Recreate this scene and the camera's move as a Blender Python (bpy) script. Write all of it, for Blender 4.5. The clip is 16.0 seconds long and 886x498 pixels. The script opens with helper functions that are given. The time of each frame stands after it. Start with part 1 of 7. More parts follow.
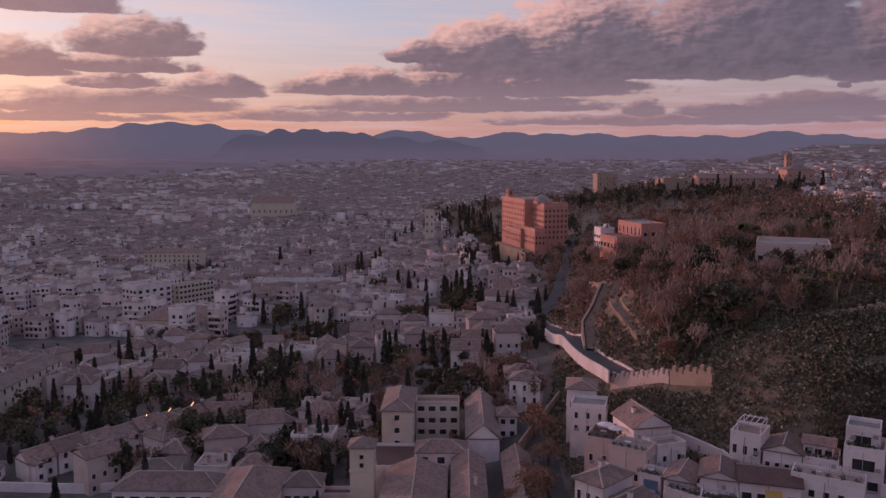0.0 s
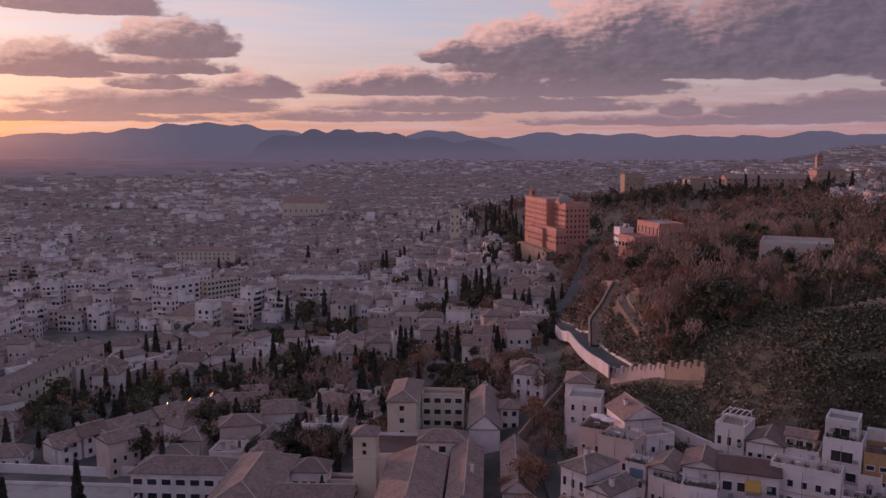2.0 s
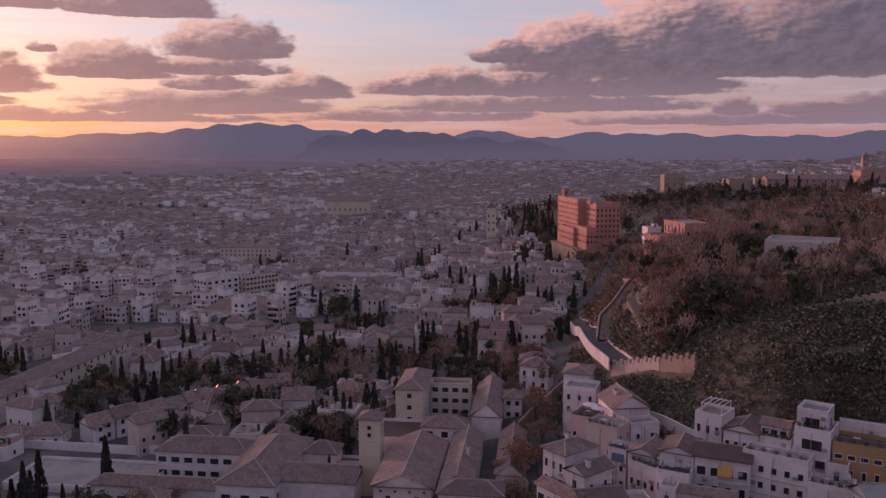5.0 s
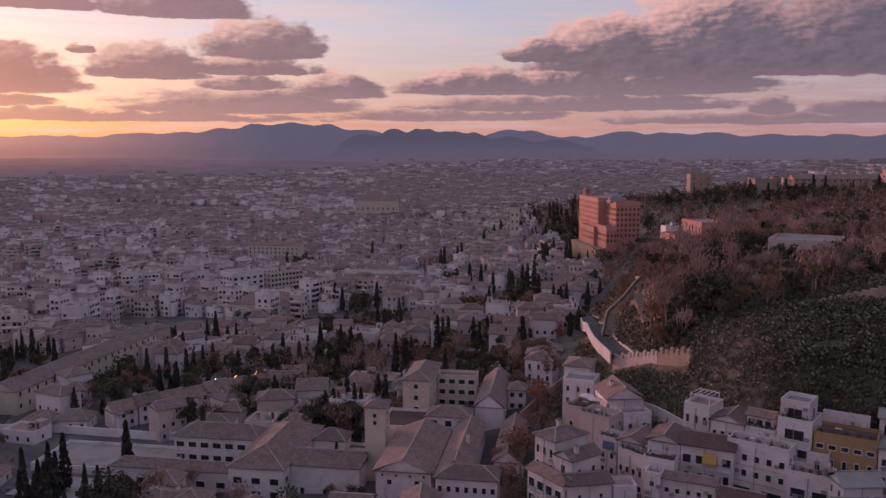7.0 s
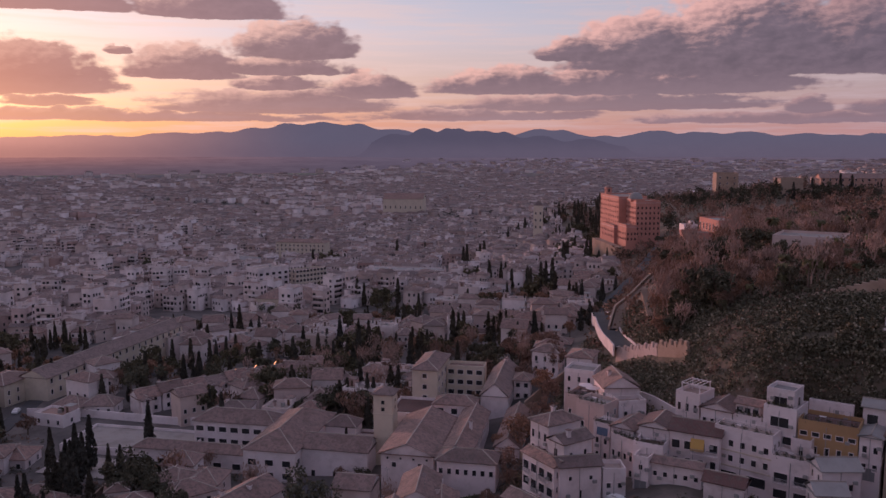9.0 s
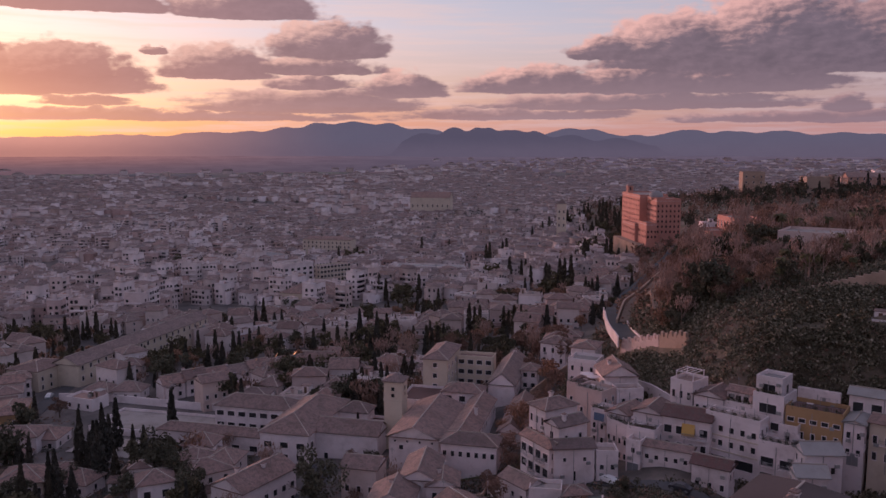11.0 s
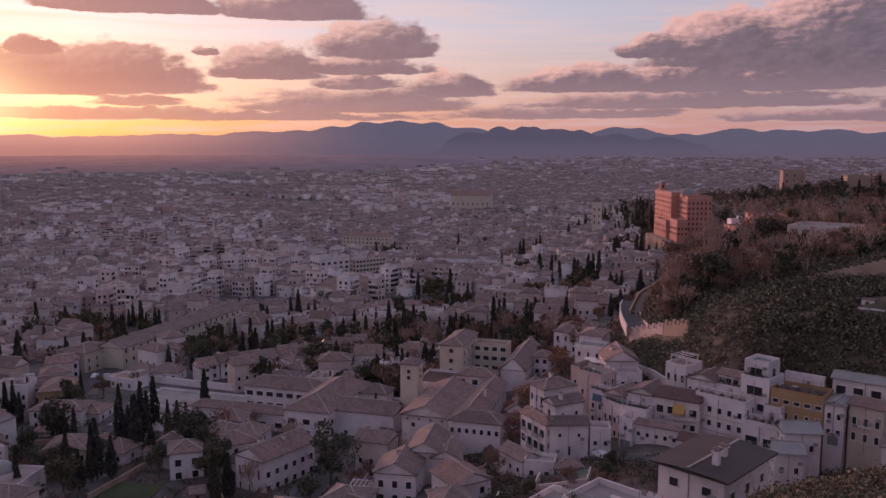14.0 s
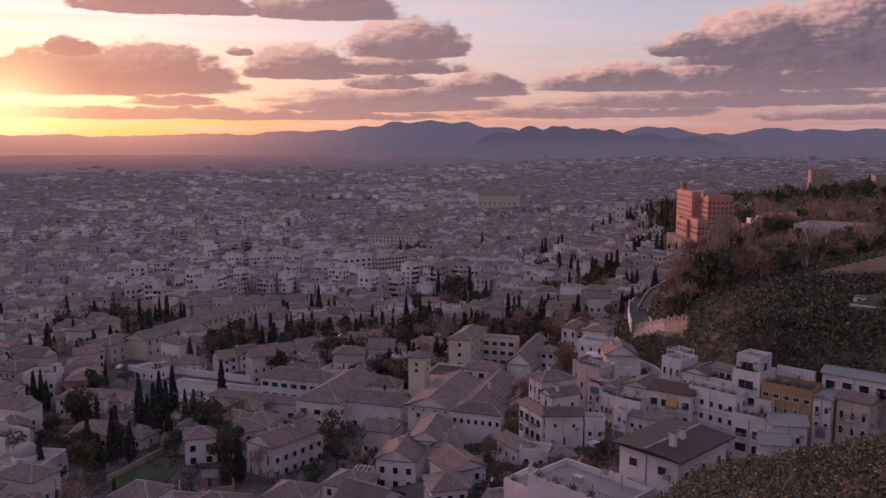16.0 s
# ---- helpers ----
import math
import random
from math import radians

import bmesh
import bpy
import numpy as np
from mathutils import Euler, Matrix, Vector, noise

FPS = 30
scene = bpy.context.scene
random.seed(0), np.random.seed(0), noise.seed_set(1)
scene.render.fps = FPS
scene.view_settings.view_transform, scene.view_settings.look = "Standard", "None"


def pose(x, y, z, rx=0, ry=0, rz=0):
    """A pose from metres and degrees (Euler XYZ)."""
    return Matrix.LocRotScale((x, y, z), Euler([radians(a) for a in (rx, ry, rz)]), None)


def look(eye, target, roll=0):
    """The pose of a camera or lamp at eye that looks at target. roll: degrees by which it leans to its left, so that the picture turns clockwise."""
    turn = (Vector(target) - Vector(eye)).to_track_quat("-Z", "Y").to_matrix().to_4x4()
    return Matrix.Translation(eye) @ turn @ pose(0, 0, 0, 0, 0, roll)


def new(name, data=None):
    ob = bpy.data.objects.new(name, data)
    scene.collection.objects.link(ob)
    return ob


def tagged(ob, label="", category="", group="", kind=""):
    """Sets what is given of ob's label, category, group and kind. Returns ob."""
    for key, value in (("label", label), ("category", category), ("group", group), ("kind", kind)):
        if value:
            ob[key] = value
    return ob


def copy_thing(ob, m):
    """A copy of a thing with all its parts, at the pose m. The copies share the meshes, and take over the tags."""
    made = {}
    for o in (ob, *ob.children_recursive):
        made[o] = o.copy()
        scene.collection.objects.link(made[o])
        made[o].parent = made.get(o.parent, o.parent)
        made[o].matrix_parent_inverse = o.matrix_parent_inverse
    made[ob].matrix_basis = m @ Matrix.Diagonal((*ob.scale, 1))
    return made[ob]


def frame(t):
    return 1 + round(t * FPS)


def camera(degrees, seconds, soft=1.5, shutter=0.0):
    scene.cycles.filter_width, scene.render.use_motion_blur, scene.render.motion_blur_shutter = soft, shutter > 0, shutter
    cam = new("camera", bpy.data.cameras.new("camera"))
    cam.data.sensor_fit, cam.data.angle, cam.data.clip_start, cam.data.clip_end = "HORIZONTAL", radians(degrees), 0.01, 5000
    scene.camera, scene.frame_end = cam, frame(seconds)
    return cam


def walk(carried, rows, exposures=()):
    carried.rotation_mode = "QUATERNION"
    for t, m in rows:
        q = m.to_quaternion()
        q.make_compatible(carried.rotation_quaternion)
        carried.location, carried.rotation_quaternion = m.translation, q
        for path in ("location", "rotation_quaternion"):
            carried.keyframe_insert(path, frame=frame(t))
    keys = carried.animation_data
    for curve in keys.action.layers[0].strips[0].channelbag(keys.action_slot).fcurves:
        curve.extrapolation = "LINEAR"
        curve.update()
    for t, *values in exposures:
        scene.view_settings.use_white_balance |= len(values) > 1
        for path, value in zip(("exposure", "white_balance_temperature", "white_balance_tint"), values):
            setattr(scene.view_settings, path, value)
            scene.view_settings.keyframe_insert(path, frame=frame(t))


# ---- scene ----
cam = camera(56.87, 16.0)
PATH = [
    (0.0, pose(-33.48, 22.01, 94.78, 82.962, 0, 8.468)),
    (2.0, pose(-25.25, 16.19, 94.90, 82.975, 0, 10.847)),
    (4.0, pose(-16.81, 10.98, 95.14, 82.968, 0, 13.160)),
    (6.0, pose(-8.36, 5.70, 95.21, 82.946, 0, 15.411)),
    (8.0, pose(0.00, 0.00, 95.00, 82.912, 0, 17.609)),
    (10.0, pose(8.27, -6.08, 94.50, 82.873, 0, 19.771)),
    (12.0, pose(16.56, -12.14, 93.87, 82.831, 0, 21.917)),
    (14.0, pose(25.08, -17.40, 93.37, 82.792, 0, 24.074)),
    (16.0, pose(34.12, -20.74, 93.43, 82.760, 0, 26.277)),
]
walk(cam, PATH, [(0.0, 0.0, 5600, 17), (16.0, 0.04, 5680, 18)])

# ---------- world: dusk sky with broken cloud ----------
SUN_AZ, SUN_EL = 54.0, 1.45          # degrees to the left of +y, degrees above level


def lin(r, g, b):
    return tuple(((c / 255) / 12.92 if c <= 10 else ((c / 255 + 0.055) / 1.055) ** 2.4) for c in (r, g, b)) + (1.0,)


class Net:
    """Short calls to wire a node tree."""

    def __init__(self, tree):
        self.tree, self.n = tree, tree.nodes

    def put(self, sock, value):
        if isinstance(value, bpy.types.NodeSocket):
            self.tree.links.new(value, sock)
        elif value is not None:
            sock.default_value = value

    def math(self, op, a, b=None, c=None, clamp=False):
        k = self.n.new("ShaderNodeMath")
        k.operation, k.use_clamp = op, clamp
        for sock, v in zip(k.inputs, (a, b, c)):
            self.put(sock, v)
        return k.outputs[0]

    def mix(self, fac, a, b, blend="MIX"):
        k = self.n.new("ShaderNodeMix")
        k.data_type, k.blend_type = "RGBA", blend
        self.put(k.inputs[0], fac), self.put(k.inputs[6], a), self.put(k.inputs[7], b)
        return k.outputs[2]

    def step(self, v, lo, hi, a=0.0, b=1.0):
        k = self.n.new("ShaderNodeMapRange")
        k.interpolation_type = "SMOOTHSTEP"
        for sock, w in zip(k.inputs, (v, lo, hi, a, b)):
            self.put(sock, w)
        return k.outputs[0]

    def noise(self, vec, scale, detail=4.0, rough=0.55, distort=0.0):
        k = self.n.new("ShaderNodeTexNoise")
        self.put(k.inputs["Vector"], vec)
        for name, v in (("Scale", scale), ("Detail", detail), ("Roughness", rough), ("Distortion", distort)):
            k.inputs[name].default_value = v
        return k.outputs["Fac"]

    def vec(self, x, y, z=0.0):
        k = self.n.new("ShaderNodeCombineXYZ")
        for sock, v in zip(k.inputs, (x, y, z)):
            self.put(sock, v)
        return k.outputs[0]

    def cells(self, vec, scale):
        k = self.n.new("ShaderNodeTexVoronoi")
        k.voronoi_dimensions, k.feature = "2D", "SMOOTH_F1"
        self.put(k.inputs["Vector"], vec)
        k.inputs["Scale"].default_value, k.inputs["Smoothness"].default_value = scale, 0.4
        return k.outputs["Distance"]

    def ramp(self, fac, stops):
        k = self.n.new("ShaderNodeValToRGB")
        self.put(k.inputs[0], fac)
        e = k.color_ramp.elements
        while len(e) < len(stops):
            e.new(0.5)
        for el, (p, c) in zip(e, stops):
            el.position, el.color = p, c
        return k.outputs[0]


# clouds: azimuth, elevation of the flat base, half width, height above the base, all in degrees
CLOUDS = [
    (51.1, 3.46, 7.0, 2.6), (45.9, 3.59, 6.8, 3.12), (50.2, 5.77, 1.7, 0.96), (40.1, 6.1, 1.0, 0.62), (35.9, 4.7, 4.2, 2.26), (29.9, 5.02, 5.3, 1.13),
    (28.7, 6.12, 4.8, 2.48), (29.9, 4.04, 3.2, 1.06), (23.8, 3.55, 3.2, 1.74), (44.5, 2.76, 3.2, 0.55), (42.9, 1.88, 18.1, 0.59), (30.2, 2.51, 8.9, 1.45),
    (44.2, 8.6, 6.4, 2.0), (34.2, 8.56, 5.7, 2.12), (14.0, 3.85, 6.4, 1.7), (4.7, 3.71, 11.4, 1.48), (7.7, 3.72, 4.7, 2.35), (7.7, 2.68, 12.3, 1.07),
    (15.9, 2.01, 8.4, 0.65), (-6.6, 1.73, 14.7, 0.59), (9.7, 5.99, 3.1, 1.64), (5.4, 5.38, 5.8, 3.78), (-1.1, 4.97, 8.2, 5.86), (-10.8, 4.99, 10.0, 6.87),
    (-24.0, 4.54, 10.5, 6.16), (-36.1, 3.87, 8.0, 4.66), (-5.2, 2.38, 1.4, 0.9), (-9.6, 2.33, 2.8, 0.62), (-16.2, 2.19, 5.9, 1.39), (-24.3, 2.34, 7.2, 1.28),
    (-17.5, 3.96, 0.5, 0.51),
]


def make_world():
    world = bpy.data.worlds.new("dusk_sky")
    scene.world = world
    world.use_nodes = True
    tree = world.node_tree
    tree.nodes.clear()
    n = Net(tree)
    co = tree.nodes.new("ShaderNodeTexCoord").outputs["Generated"]
    sep = tree.nodes.new("ShaderNodeSeparateXYZ")
    tree.links.new(co, sep.inputs[0])
    x, y, z = sep.outputs
    az = n.math("MULTIPLY", n.math("ARCTAN2", n.math("MULTIPLY", x, -1.0), y), 57.2958)
    el = n.math("MULTIPLY", n.math("ARCSINE", z), 57.2958)
    flat = n.vec(n.math("MULTIPLY", az, 0.55), n.math("MULTIPLY", el, 1.15))
    big = n.noise(flat, 0.5, 3.0, 0.5)
    fine = n.noise(flat, 1.3, 8.0, 0.62, 0.3)
    big2 = n.noise(flat, 0.32, 2.0, 0.5)
    wisp = n.noise(n.vec(n.math("MULTIPLY", az, 0.35), n.math("MULTIPLY", el, 1.9)), 1.0, 6.0, 0.6)

    curl = n.noise(flat, 0.9, 7.0, 0.6, 0.2)
    sway = n.math("MULTIPLY", n.math("SUBTRACT", big, 0.5), 2.2)
    heave = n.math("ADD", n.math("MULTIPLY", n.math("SUBTRACT", curl, 0.5), 1.3), n.math("MULTIPLY", n.math("SUBTRACT", big2, 0.5), 0.5))

    def heaps(daz, del_):
        """Rounded cauliflower swellings of a cloud's skin."""
        v = n.vec(n.math("MULTIPLY", n.math("ADD", az, daz), 0.62), n.math("ADD", n.math("MULTIPLY", el, 1.0), n.math("ADD", n.math("MULTIPLY", curl, 0.5), del_)))
        return n.math("ADD", n.math("MULTIPLY", n.math("SUBTRACT", 0.42, n.cells(v, 1.1)), 0.40), n.math("MULTIPLY", n.math("SUBTRACT", 0.42, n.cells(v, 2.9)), 0.16))

    # how deep inside a cloud: above 0 within; flat below, heaped above; tone: how far up its sunward side
    a0, e0 = n.math("ADD", az, sway), n.math("ADD", el, heave)
    flat_el = n.math("ADD", el, n.math("MULTIPLY", heave, 0.3))
    field = tone = None
    for a, e, ra, re in CLOUDS:
        dx = n.math("DIVIDE", n.math("SUBTRACT", a0, a), ra)
        up = n.math("MAXIMUM", n.math("DIVIDE", n.math("SUBTRACT", e0, e), re), 0.0)
        dn = n.math("MINIMUM", n.math("DIVIDE", n.math("SUBTRACT", flat_el, e), 0.2 + 0.06 * re), 0.0)
        dy = n.math("ADD", n.math("MULTIPLY", up, up), n.math("MULTIPLY", dn, dn))
        f = n.math("SUBTRACT", n.math("SUBTRACT", 1.0, n.math("MULTIPLY", dx, dx)), dy)
        q = n.math("MULTIPLY_ADD", dx, 0.5, up)
        if field is None:
            field, tone = f, q
        else:
            tone = n.math("MULTIPLY_ADD", n.math("SUBTRACT", q, tone), n.step(n.math("SUBTRACT", f, field), -0.45, 0.35), tone)
            field = n.math("SMOOTH_MAX", field, f, 0.12)
    heap = heaps(0.0, 0.0)
    tilt = n.noise(n.vec(n.math("MULTIPLY", n.math("ADD", az, 0.3), 0.55), n.math("MULTIPLY", n.math("ADD", el, 0.16), 1.15)), 1.3, 8.0, 0.62, 0.3)
    relief = n.step(n.math("ADD", n.math("SUBTRACT", fine, tilt), n.math("MULTIPLY", n.math("SUBTRACT", heap, heaps(0.2, 0.1)), 0.5)), -0.16, 0.20)
    # loose cloud over the rest of the sky
    wide = n.noise(n.vec(n.math("MULTIPLY", az, 0.03), n.math("MULTIPLY", el, 0.09)), 1.6, 6.0, 0.6)
    loose = n.math("MULTIPLY", n.step(wide, 0.46, 0.64), n.step(el, 10.5, 15.0))
    puff = n.math("ADD", n.math("MULTIPLY", n.math("SUBTRACT", fine, 0.5), 0.65), n.math("MULTIPLY", n.math("SUBTRACT", wisp, 0.5), n.step(el, 3.2, 5.0, 1.7, 0.2)))
    puff = n.math("ADD", puff, n.math("MULTIPLY", heap, n.step(el, 2.6, 4.6, 0.25, 1.0)))
    deep = n.math("ADD", field, puff)
    dense = n.math("MAXIMUM", n.math("MULTIPLY", n.step(deep, n.step(el, 3.0, 5.0, -0.2, -0.06), n.step(el, 3.0, 5.0, 0.42, 0.34)), n.step(el, 1.0, 4.6, 0.74, 1.0)), n.math("MULTIPLY", loose, 0.6))
    sunny = n.math("ADD", tone, n.math("MULTIPLY", n.math("SUBTRACT", relief, 0.5), 0.22))
    rim = n.math("MULTIPLY", n.step(sunny, 0.34, 1.0), n.step(el, 2.2, 5.0, 0.4, 1.0))
    rim = n.math("MAXIMUM", rim, n.math("MULTIPLY", n.step(deep, 0.30, 0.0), 0.35))
    # how near to the sun
    da = n.math("DIVIDE", n.math("SUBTRACT", az, SUN_AZ), 14.0)
    near = n.math("POWER", 2.718, n.math("MULTIPLY", n.math("MULTIPLY", da, da), -1.0))
    da2 = n.math("DIVIDE", n.math("SUBTRACT", az, SUN_AZ), 46.0)
    side = n.math("POWER", 2.718, n.math("MULTIPLY", n.math("MULTIPLY", da2, da2), -1.0))
    low = n.math("DIVIDE", el, 40.0, clamp=True)
    cool = n.ramp(low, [(0.0, lin(190, 138, 132)), (0.055, lin(168, 138, 140)), (0.12, lin(164, 149, 152)), (0.20, lin(168, 163, 170)),
                        (0.26, lin(160, 162, 174)), (0.6, lin(136, 142, 166)), (1.0, lin(128, 136, 160))])
    warm = n.ramp(low, [(0.0, lin(240, 158, 120)), (0.05, lin(243, 178, 138)), (0.11, lin(240, 196, 170)), (0.19, lin(224, 207, 205)),
                        (0.26, lin(204, 198, 204)), (0.6, lin(150, 150, 168)), (1.0, lin(130, 136, 160))])
    hot = n.ramp(low, [(0.0, lin(255, 206, 104)), (0.04, lin(255, 222, 128)), (0.075, lin(255, 246, 196)), (0.12, lin(255, 240, 206)), (0.2, lin(250, 232, 222)),
                       (0.3, lin(214, 204, 208)), (1.0, lin(134, 138, 160))])
    clear = n.mix(side, cool, warm)
    clear = n.mix(near, clear, hot)
    streak = n.noise(n.vec(n.math("MULTIPLY", az, 0.10), n.math("MULTIPLY", el, 1.6)), 1.0, 5.0, 0.6)
    clear = n.mix(n.math("MULTIPLY", n.step(streak, 0.40, 0.66), 0.6), clear, n.mix(side, lin(190, 168, 170), lin(242, 204, 186)))
    bulk = n.math("ADD", n.math("MULTIPLY", curl, 0.6), n.math("MULTIPLY", fine, 0.4))
    high = n.step(el, 3.4, 5.6)
    bulk = n.math("ADD", n.math("MULTIPLY", bulk, 0.9), n.math("MULTIPLY", relief, 0.10))
    body = n.mix(n.step(bulk, 0.25, 0.72), lin(84, 76, 90), lin(116, 100, 111))
    body = n.mix(high, lin(126, 108, 116), body)
    body = n.mix(side, body, n.mix(bulk, lin(130, 104, 110), lin(170, 134, 134)))
    body = n.mix(n.math("MULTIPLY", near, 0.8), body, n.mix(n.step(az, 50.0, 57.0), lin(172, 122, 120), lin(230, 158, 126)))
    edge = n.mix(side, lin(240, 176, 160), lin(250, 198, 172))
    lit = n.math("MULTIPLY", n.math("MULTIPLY", rim, n.step(az, -14.0, 3.0, 0.22, 1.0)), n.math("SUBTRACT", 0.95, n.math("MULTIPLY", near, 0.8)))
    body = n.mix(lit, body, edge)
    sky = n.mix(dense, clear, body)
    # glow of the hidden sun
    gy = n.math("DIVIDE", n.math("SUBTRACT", el, 2.6), 2.2)
    gx = n.math("DIVIDE", n.math("SUBTRACT", az, SUN_AZ + 0.5), 3.6)
    glow = n.math("POWER", 2.718, n.math("MULTIPLY", n.math("ADD", n.math("MULTIPLY", gx, gx), n.math("MULTIPLY", gy, gy)), -1.0))
    sky = n.mix(n.math("MULTIPLY", glow, 0.6), sky, (1.5, 1.25, 0.6, 1.0))
    below = n.step(el, -4.0, -0.5)
    sky = n.mix(below, lin(70, 62, 70), sky)
    air = tree.nodes.new("ShaderNodeTexSky")
    air.sky_type, air.sun_disc = "NISHITA", False
    air.sun_elevation, air.sun_rotation = radians(SUN_EL), radians(-SUN_AZ)
    air.air_density, air.dust_density = 1.2, 2.0
    bg = tree.nodes.new("ShaderNodeBackground")
    tree.links.new(sky, bg.inputs[0])
    bg.inputs[1].default_value = SKY
    bg2 = tree.nodes.new("ShaderNodeBackground")
    tree.links.new(air.outputs[0], bg2.inputs[0])
    n.put(bg2.inputs[1], n.math("MULTIPLY", n.math("SUBTRACT", 1.0, n.math("MULTIPLY", dense, 0.6)), 0.055))
    add = tree.nodes.new("ShaderNodeAddShader")
    out = tree.nodes.new("ShaderNodeOutputWorld")
    tree.links.new(bg.outputs[0], add.inputs[0])
    tree.links.new(bg2.outputs[0], add.inputs[1])
    tree.links.new(add.outputs[0], out.inputs[0])


SKY = 0.91
make_world()
lamp = bpy.data.lights.new("sun", "SUN")
lamp.energy, lamp.angle, lamp.color = 2.5, radians(0.6), (1.0, 0.44, 0.31)
sun_from = Vector((-math.sin(radians(SUN_AZ)) * math.cos(radians(SUN_EL)), math.cos(radians(SUN_AZ)) * math.cos(radians(SUN_EL)), math.sin(radians(SUN_EL))))
sun = new("sun", lamp)
sun.matrix_world = look((-300, 200, 400), Vector((-300, 200, 400)) - sun_from)


# ---------- the lie of the land ----------
def plain(x, y):
    far = np.hypot(x, y)
    return np.interp(far, [0, 160, 270, 360, 500, 700, 1500, 2600, 3600, 4900], [14, 13, 12, 5, 1, -7, -14, -8, 10, 46])


def hill_line(x, y):
    base = np.interp(y, [-200, 0, 40, 60, 90, 130, 150, 180, 210, 270, 430, 550, 700, 1000, 1600], [-60, -33, -15, -4, 0, -5, 0, -7, -24, -37, -55, -75, -115, -230, -420])
    cove = np.interp(y, [66, 92, 120, 160, 168, 177.5], [0, 45, 40, 46, 38, 0])
    s = np.clip((x - np.interp(y, [80, 125], [12, -5])) / 30, 0, 1)
    return base + cove * s * s * (3 - 2 * s)


def hill(x, y):
    u = (x - hill_line(x, y)) * np.interp(y, [270, 400, 520], [1.0, 0.5, 0.45])
    rise = np.interp(u, [-400, -90, -60, -30, 0, 12, 25, 45, 80, 150, 400], [0, 0, 2, 10, 18, 28, 41, 48, 55, 61, 66]) + np.interp(y, [50, 100], [6.0, 0.0]) * np.clip(u / 25, 0, 1) * np.clip((x - 12) / 10, 0, 1)
    return (rise + np.interp(x - 0.05 * y, [60, 260], [0.0, 5.0])) * np.interp(y - 3 * np.maximum(x, 0), [800, 1500], [1.0, 0.0])


def land(x, y):
    """Height of the ground."""
    x, y = np.asarray(x, float), np.asarray(y, float)
    bumps = 0.5 * np.sin(x / 9.0 + y / 23.0) + 0.4 * np.sin(y / 7.0 - x / 17.0)
    h = hill(x, y)
    return plain(x, y) + h + bumps * np.clip(h / 30, 0, 1)


def ground_at(x, y):
    return float(land(x, y))


# ---------- materials ----------
def material(name, rough=0.85):
    m = bpy.data.materials.new(name)
    m.use_nodes = True
    bsdf = m.node_tree.nodes["Principled BSDF"]
    bsdf.inputs["Roughness"].default_value = rough
    return m, Net(m.node_tree), bsdf


def bump(n, bsdf, height, strength=0.4, distance=0.05):
    k = n.n.new("ShaderNodeBump")
    k.inputs["Strength"].default_value, k.inputs["Distance"].default_value = strength, distance
    n.put(k.inputs["Height"], height)
    n.put(bsdf.inputs["Normal"], k.outputs[0])


def where(n, kind="Object"):
    return n.n.new("ShaderNodeTexCoord").outputs[kind]


def place(n):
    return n.n.new("ShaderNodeNewGeometry").outputs["Position"]


def dice(n, island=False):
    if island:
        return n.n.new("ShaderNodeNewGeometry").outputs["Random Per Island"]
    return n.n.new("ShaderNodeObjectInfo").outputs["Random"]


def varied(name, stops, rough=0.85, grain=0.8, stain=0.35, island=False, relief=0.3, patch=0.18):
    """A weathered surface whose hue is drawn thing by thing from the given stops."""
    m, n, b = material(name, rough)
    p = place(n)
    base = n.ramp(dice(n, island), stops)
    big = n.noise(p, patch, 4.0, 0.6)
    small = n.noise(p, grain, 6.0, 0.65)
    dirt = n.mix(1.0, base, (0.42, 0.38, 0.34, 1), "MULTIPLY")
    c = n.mix(n.math("MULTIPLY", n.step(big, 0.42, 0.75), stain), base, dirt)
    c = n.mix(n.math("MULTIPLY", n.step(small, 0.5, 0.8), stain * 0.8), c, dirt)
    n.put(b.inputs["Base Color"], c)
    bump(n, b, small, relief)
    return m


def tiles(name, stops, island=False):
    """Old clay roof tiles: rows down the slope, mottled and lichened."""
    m, n, b = material(name, 0.8)
    p = where(n) if not island else place(n)
    base = n.ramp(dice(n, island), stops)
    wave = n.n.new("ShaderNodeTexWave")
    wave.inputs["Scale"].default_value, wave.inputs["Distortion"].default_value = 1.15, 0.6
    n.put(wave.inputs["Vector"], p)
    spots = n.noise(p, 1.1, 6.0, 0.7)
    patchy = n.noise(p, 0.22, 4.0, 0.6)
    c = n.mix(n.math("MULTIPLY", n.step(patchy, 0.40, 0.7), 0.55), base, n.mix(1.0, base, (0.55, 0.52, 0.50, 1), "MULTIPLY"))
    c = n.mix(n.math("MULTIPLY", n.step(spots, 0.44, 0.62), 0.62), c, (0.12, 0.102, 0.09, 1))
    pale = n.noise(p, 2.6, 4.0, 0.7)
    c = n.mix(n.math("MULTIPLY", n.step(pale, 0.56, 0.72), 0.35), c, (0.42, 0.36, 0.32, 1))
    c = n.mix(n.math("MULTIPLY", wave.outputs["Fac"], 0.5), c, n.mix(1.0, c, (0.5, 0.45, 0.42, 1), "MULTIPLY"))
    n.put(b.inputs["Base Color"], c)
    bump(n, b, n.math("ADD", wave.outputs["Fac"], n.math("MULTIPLY", spots, 0.6)), 0.6, 0.08)
    return m


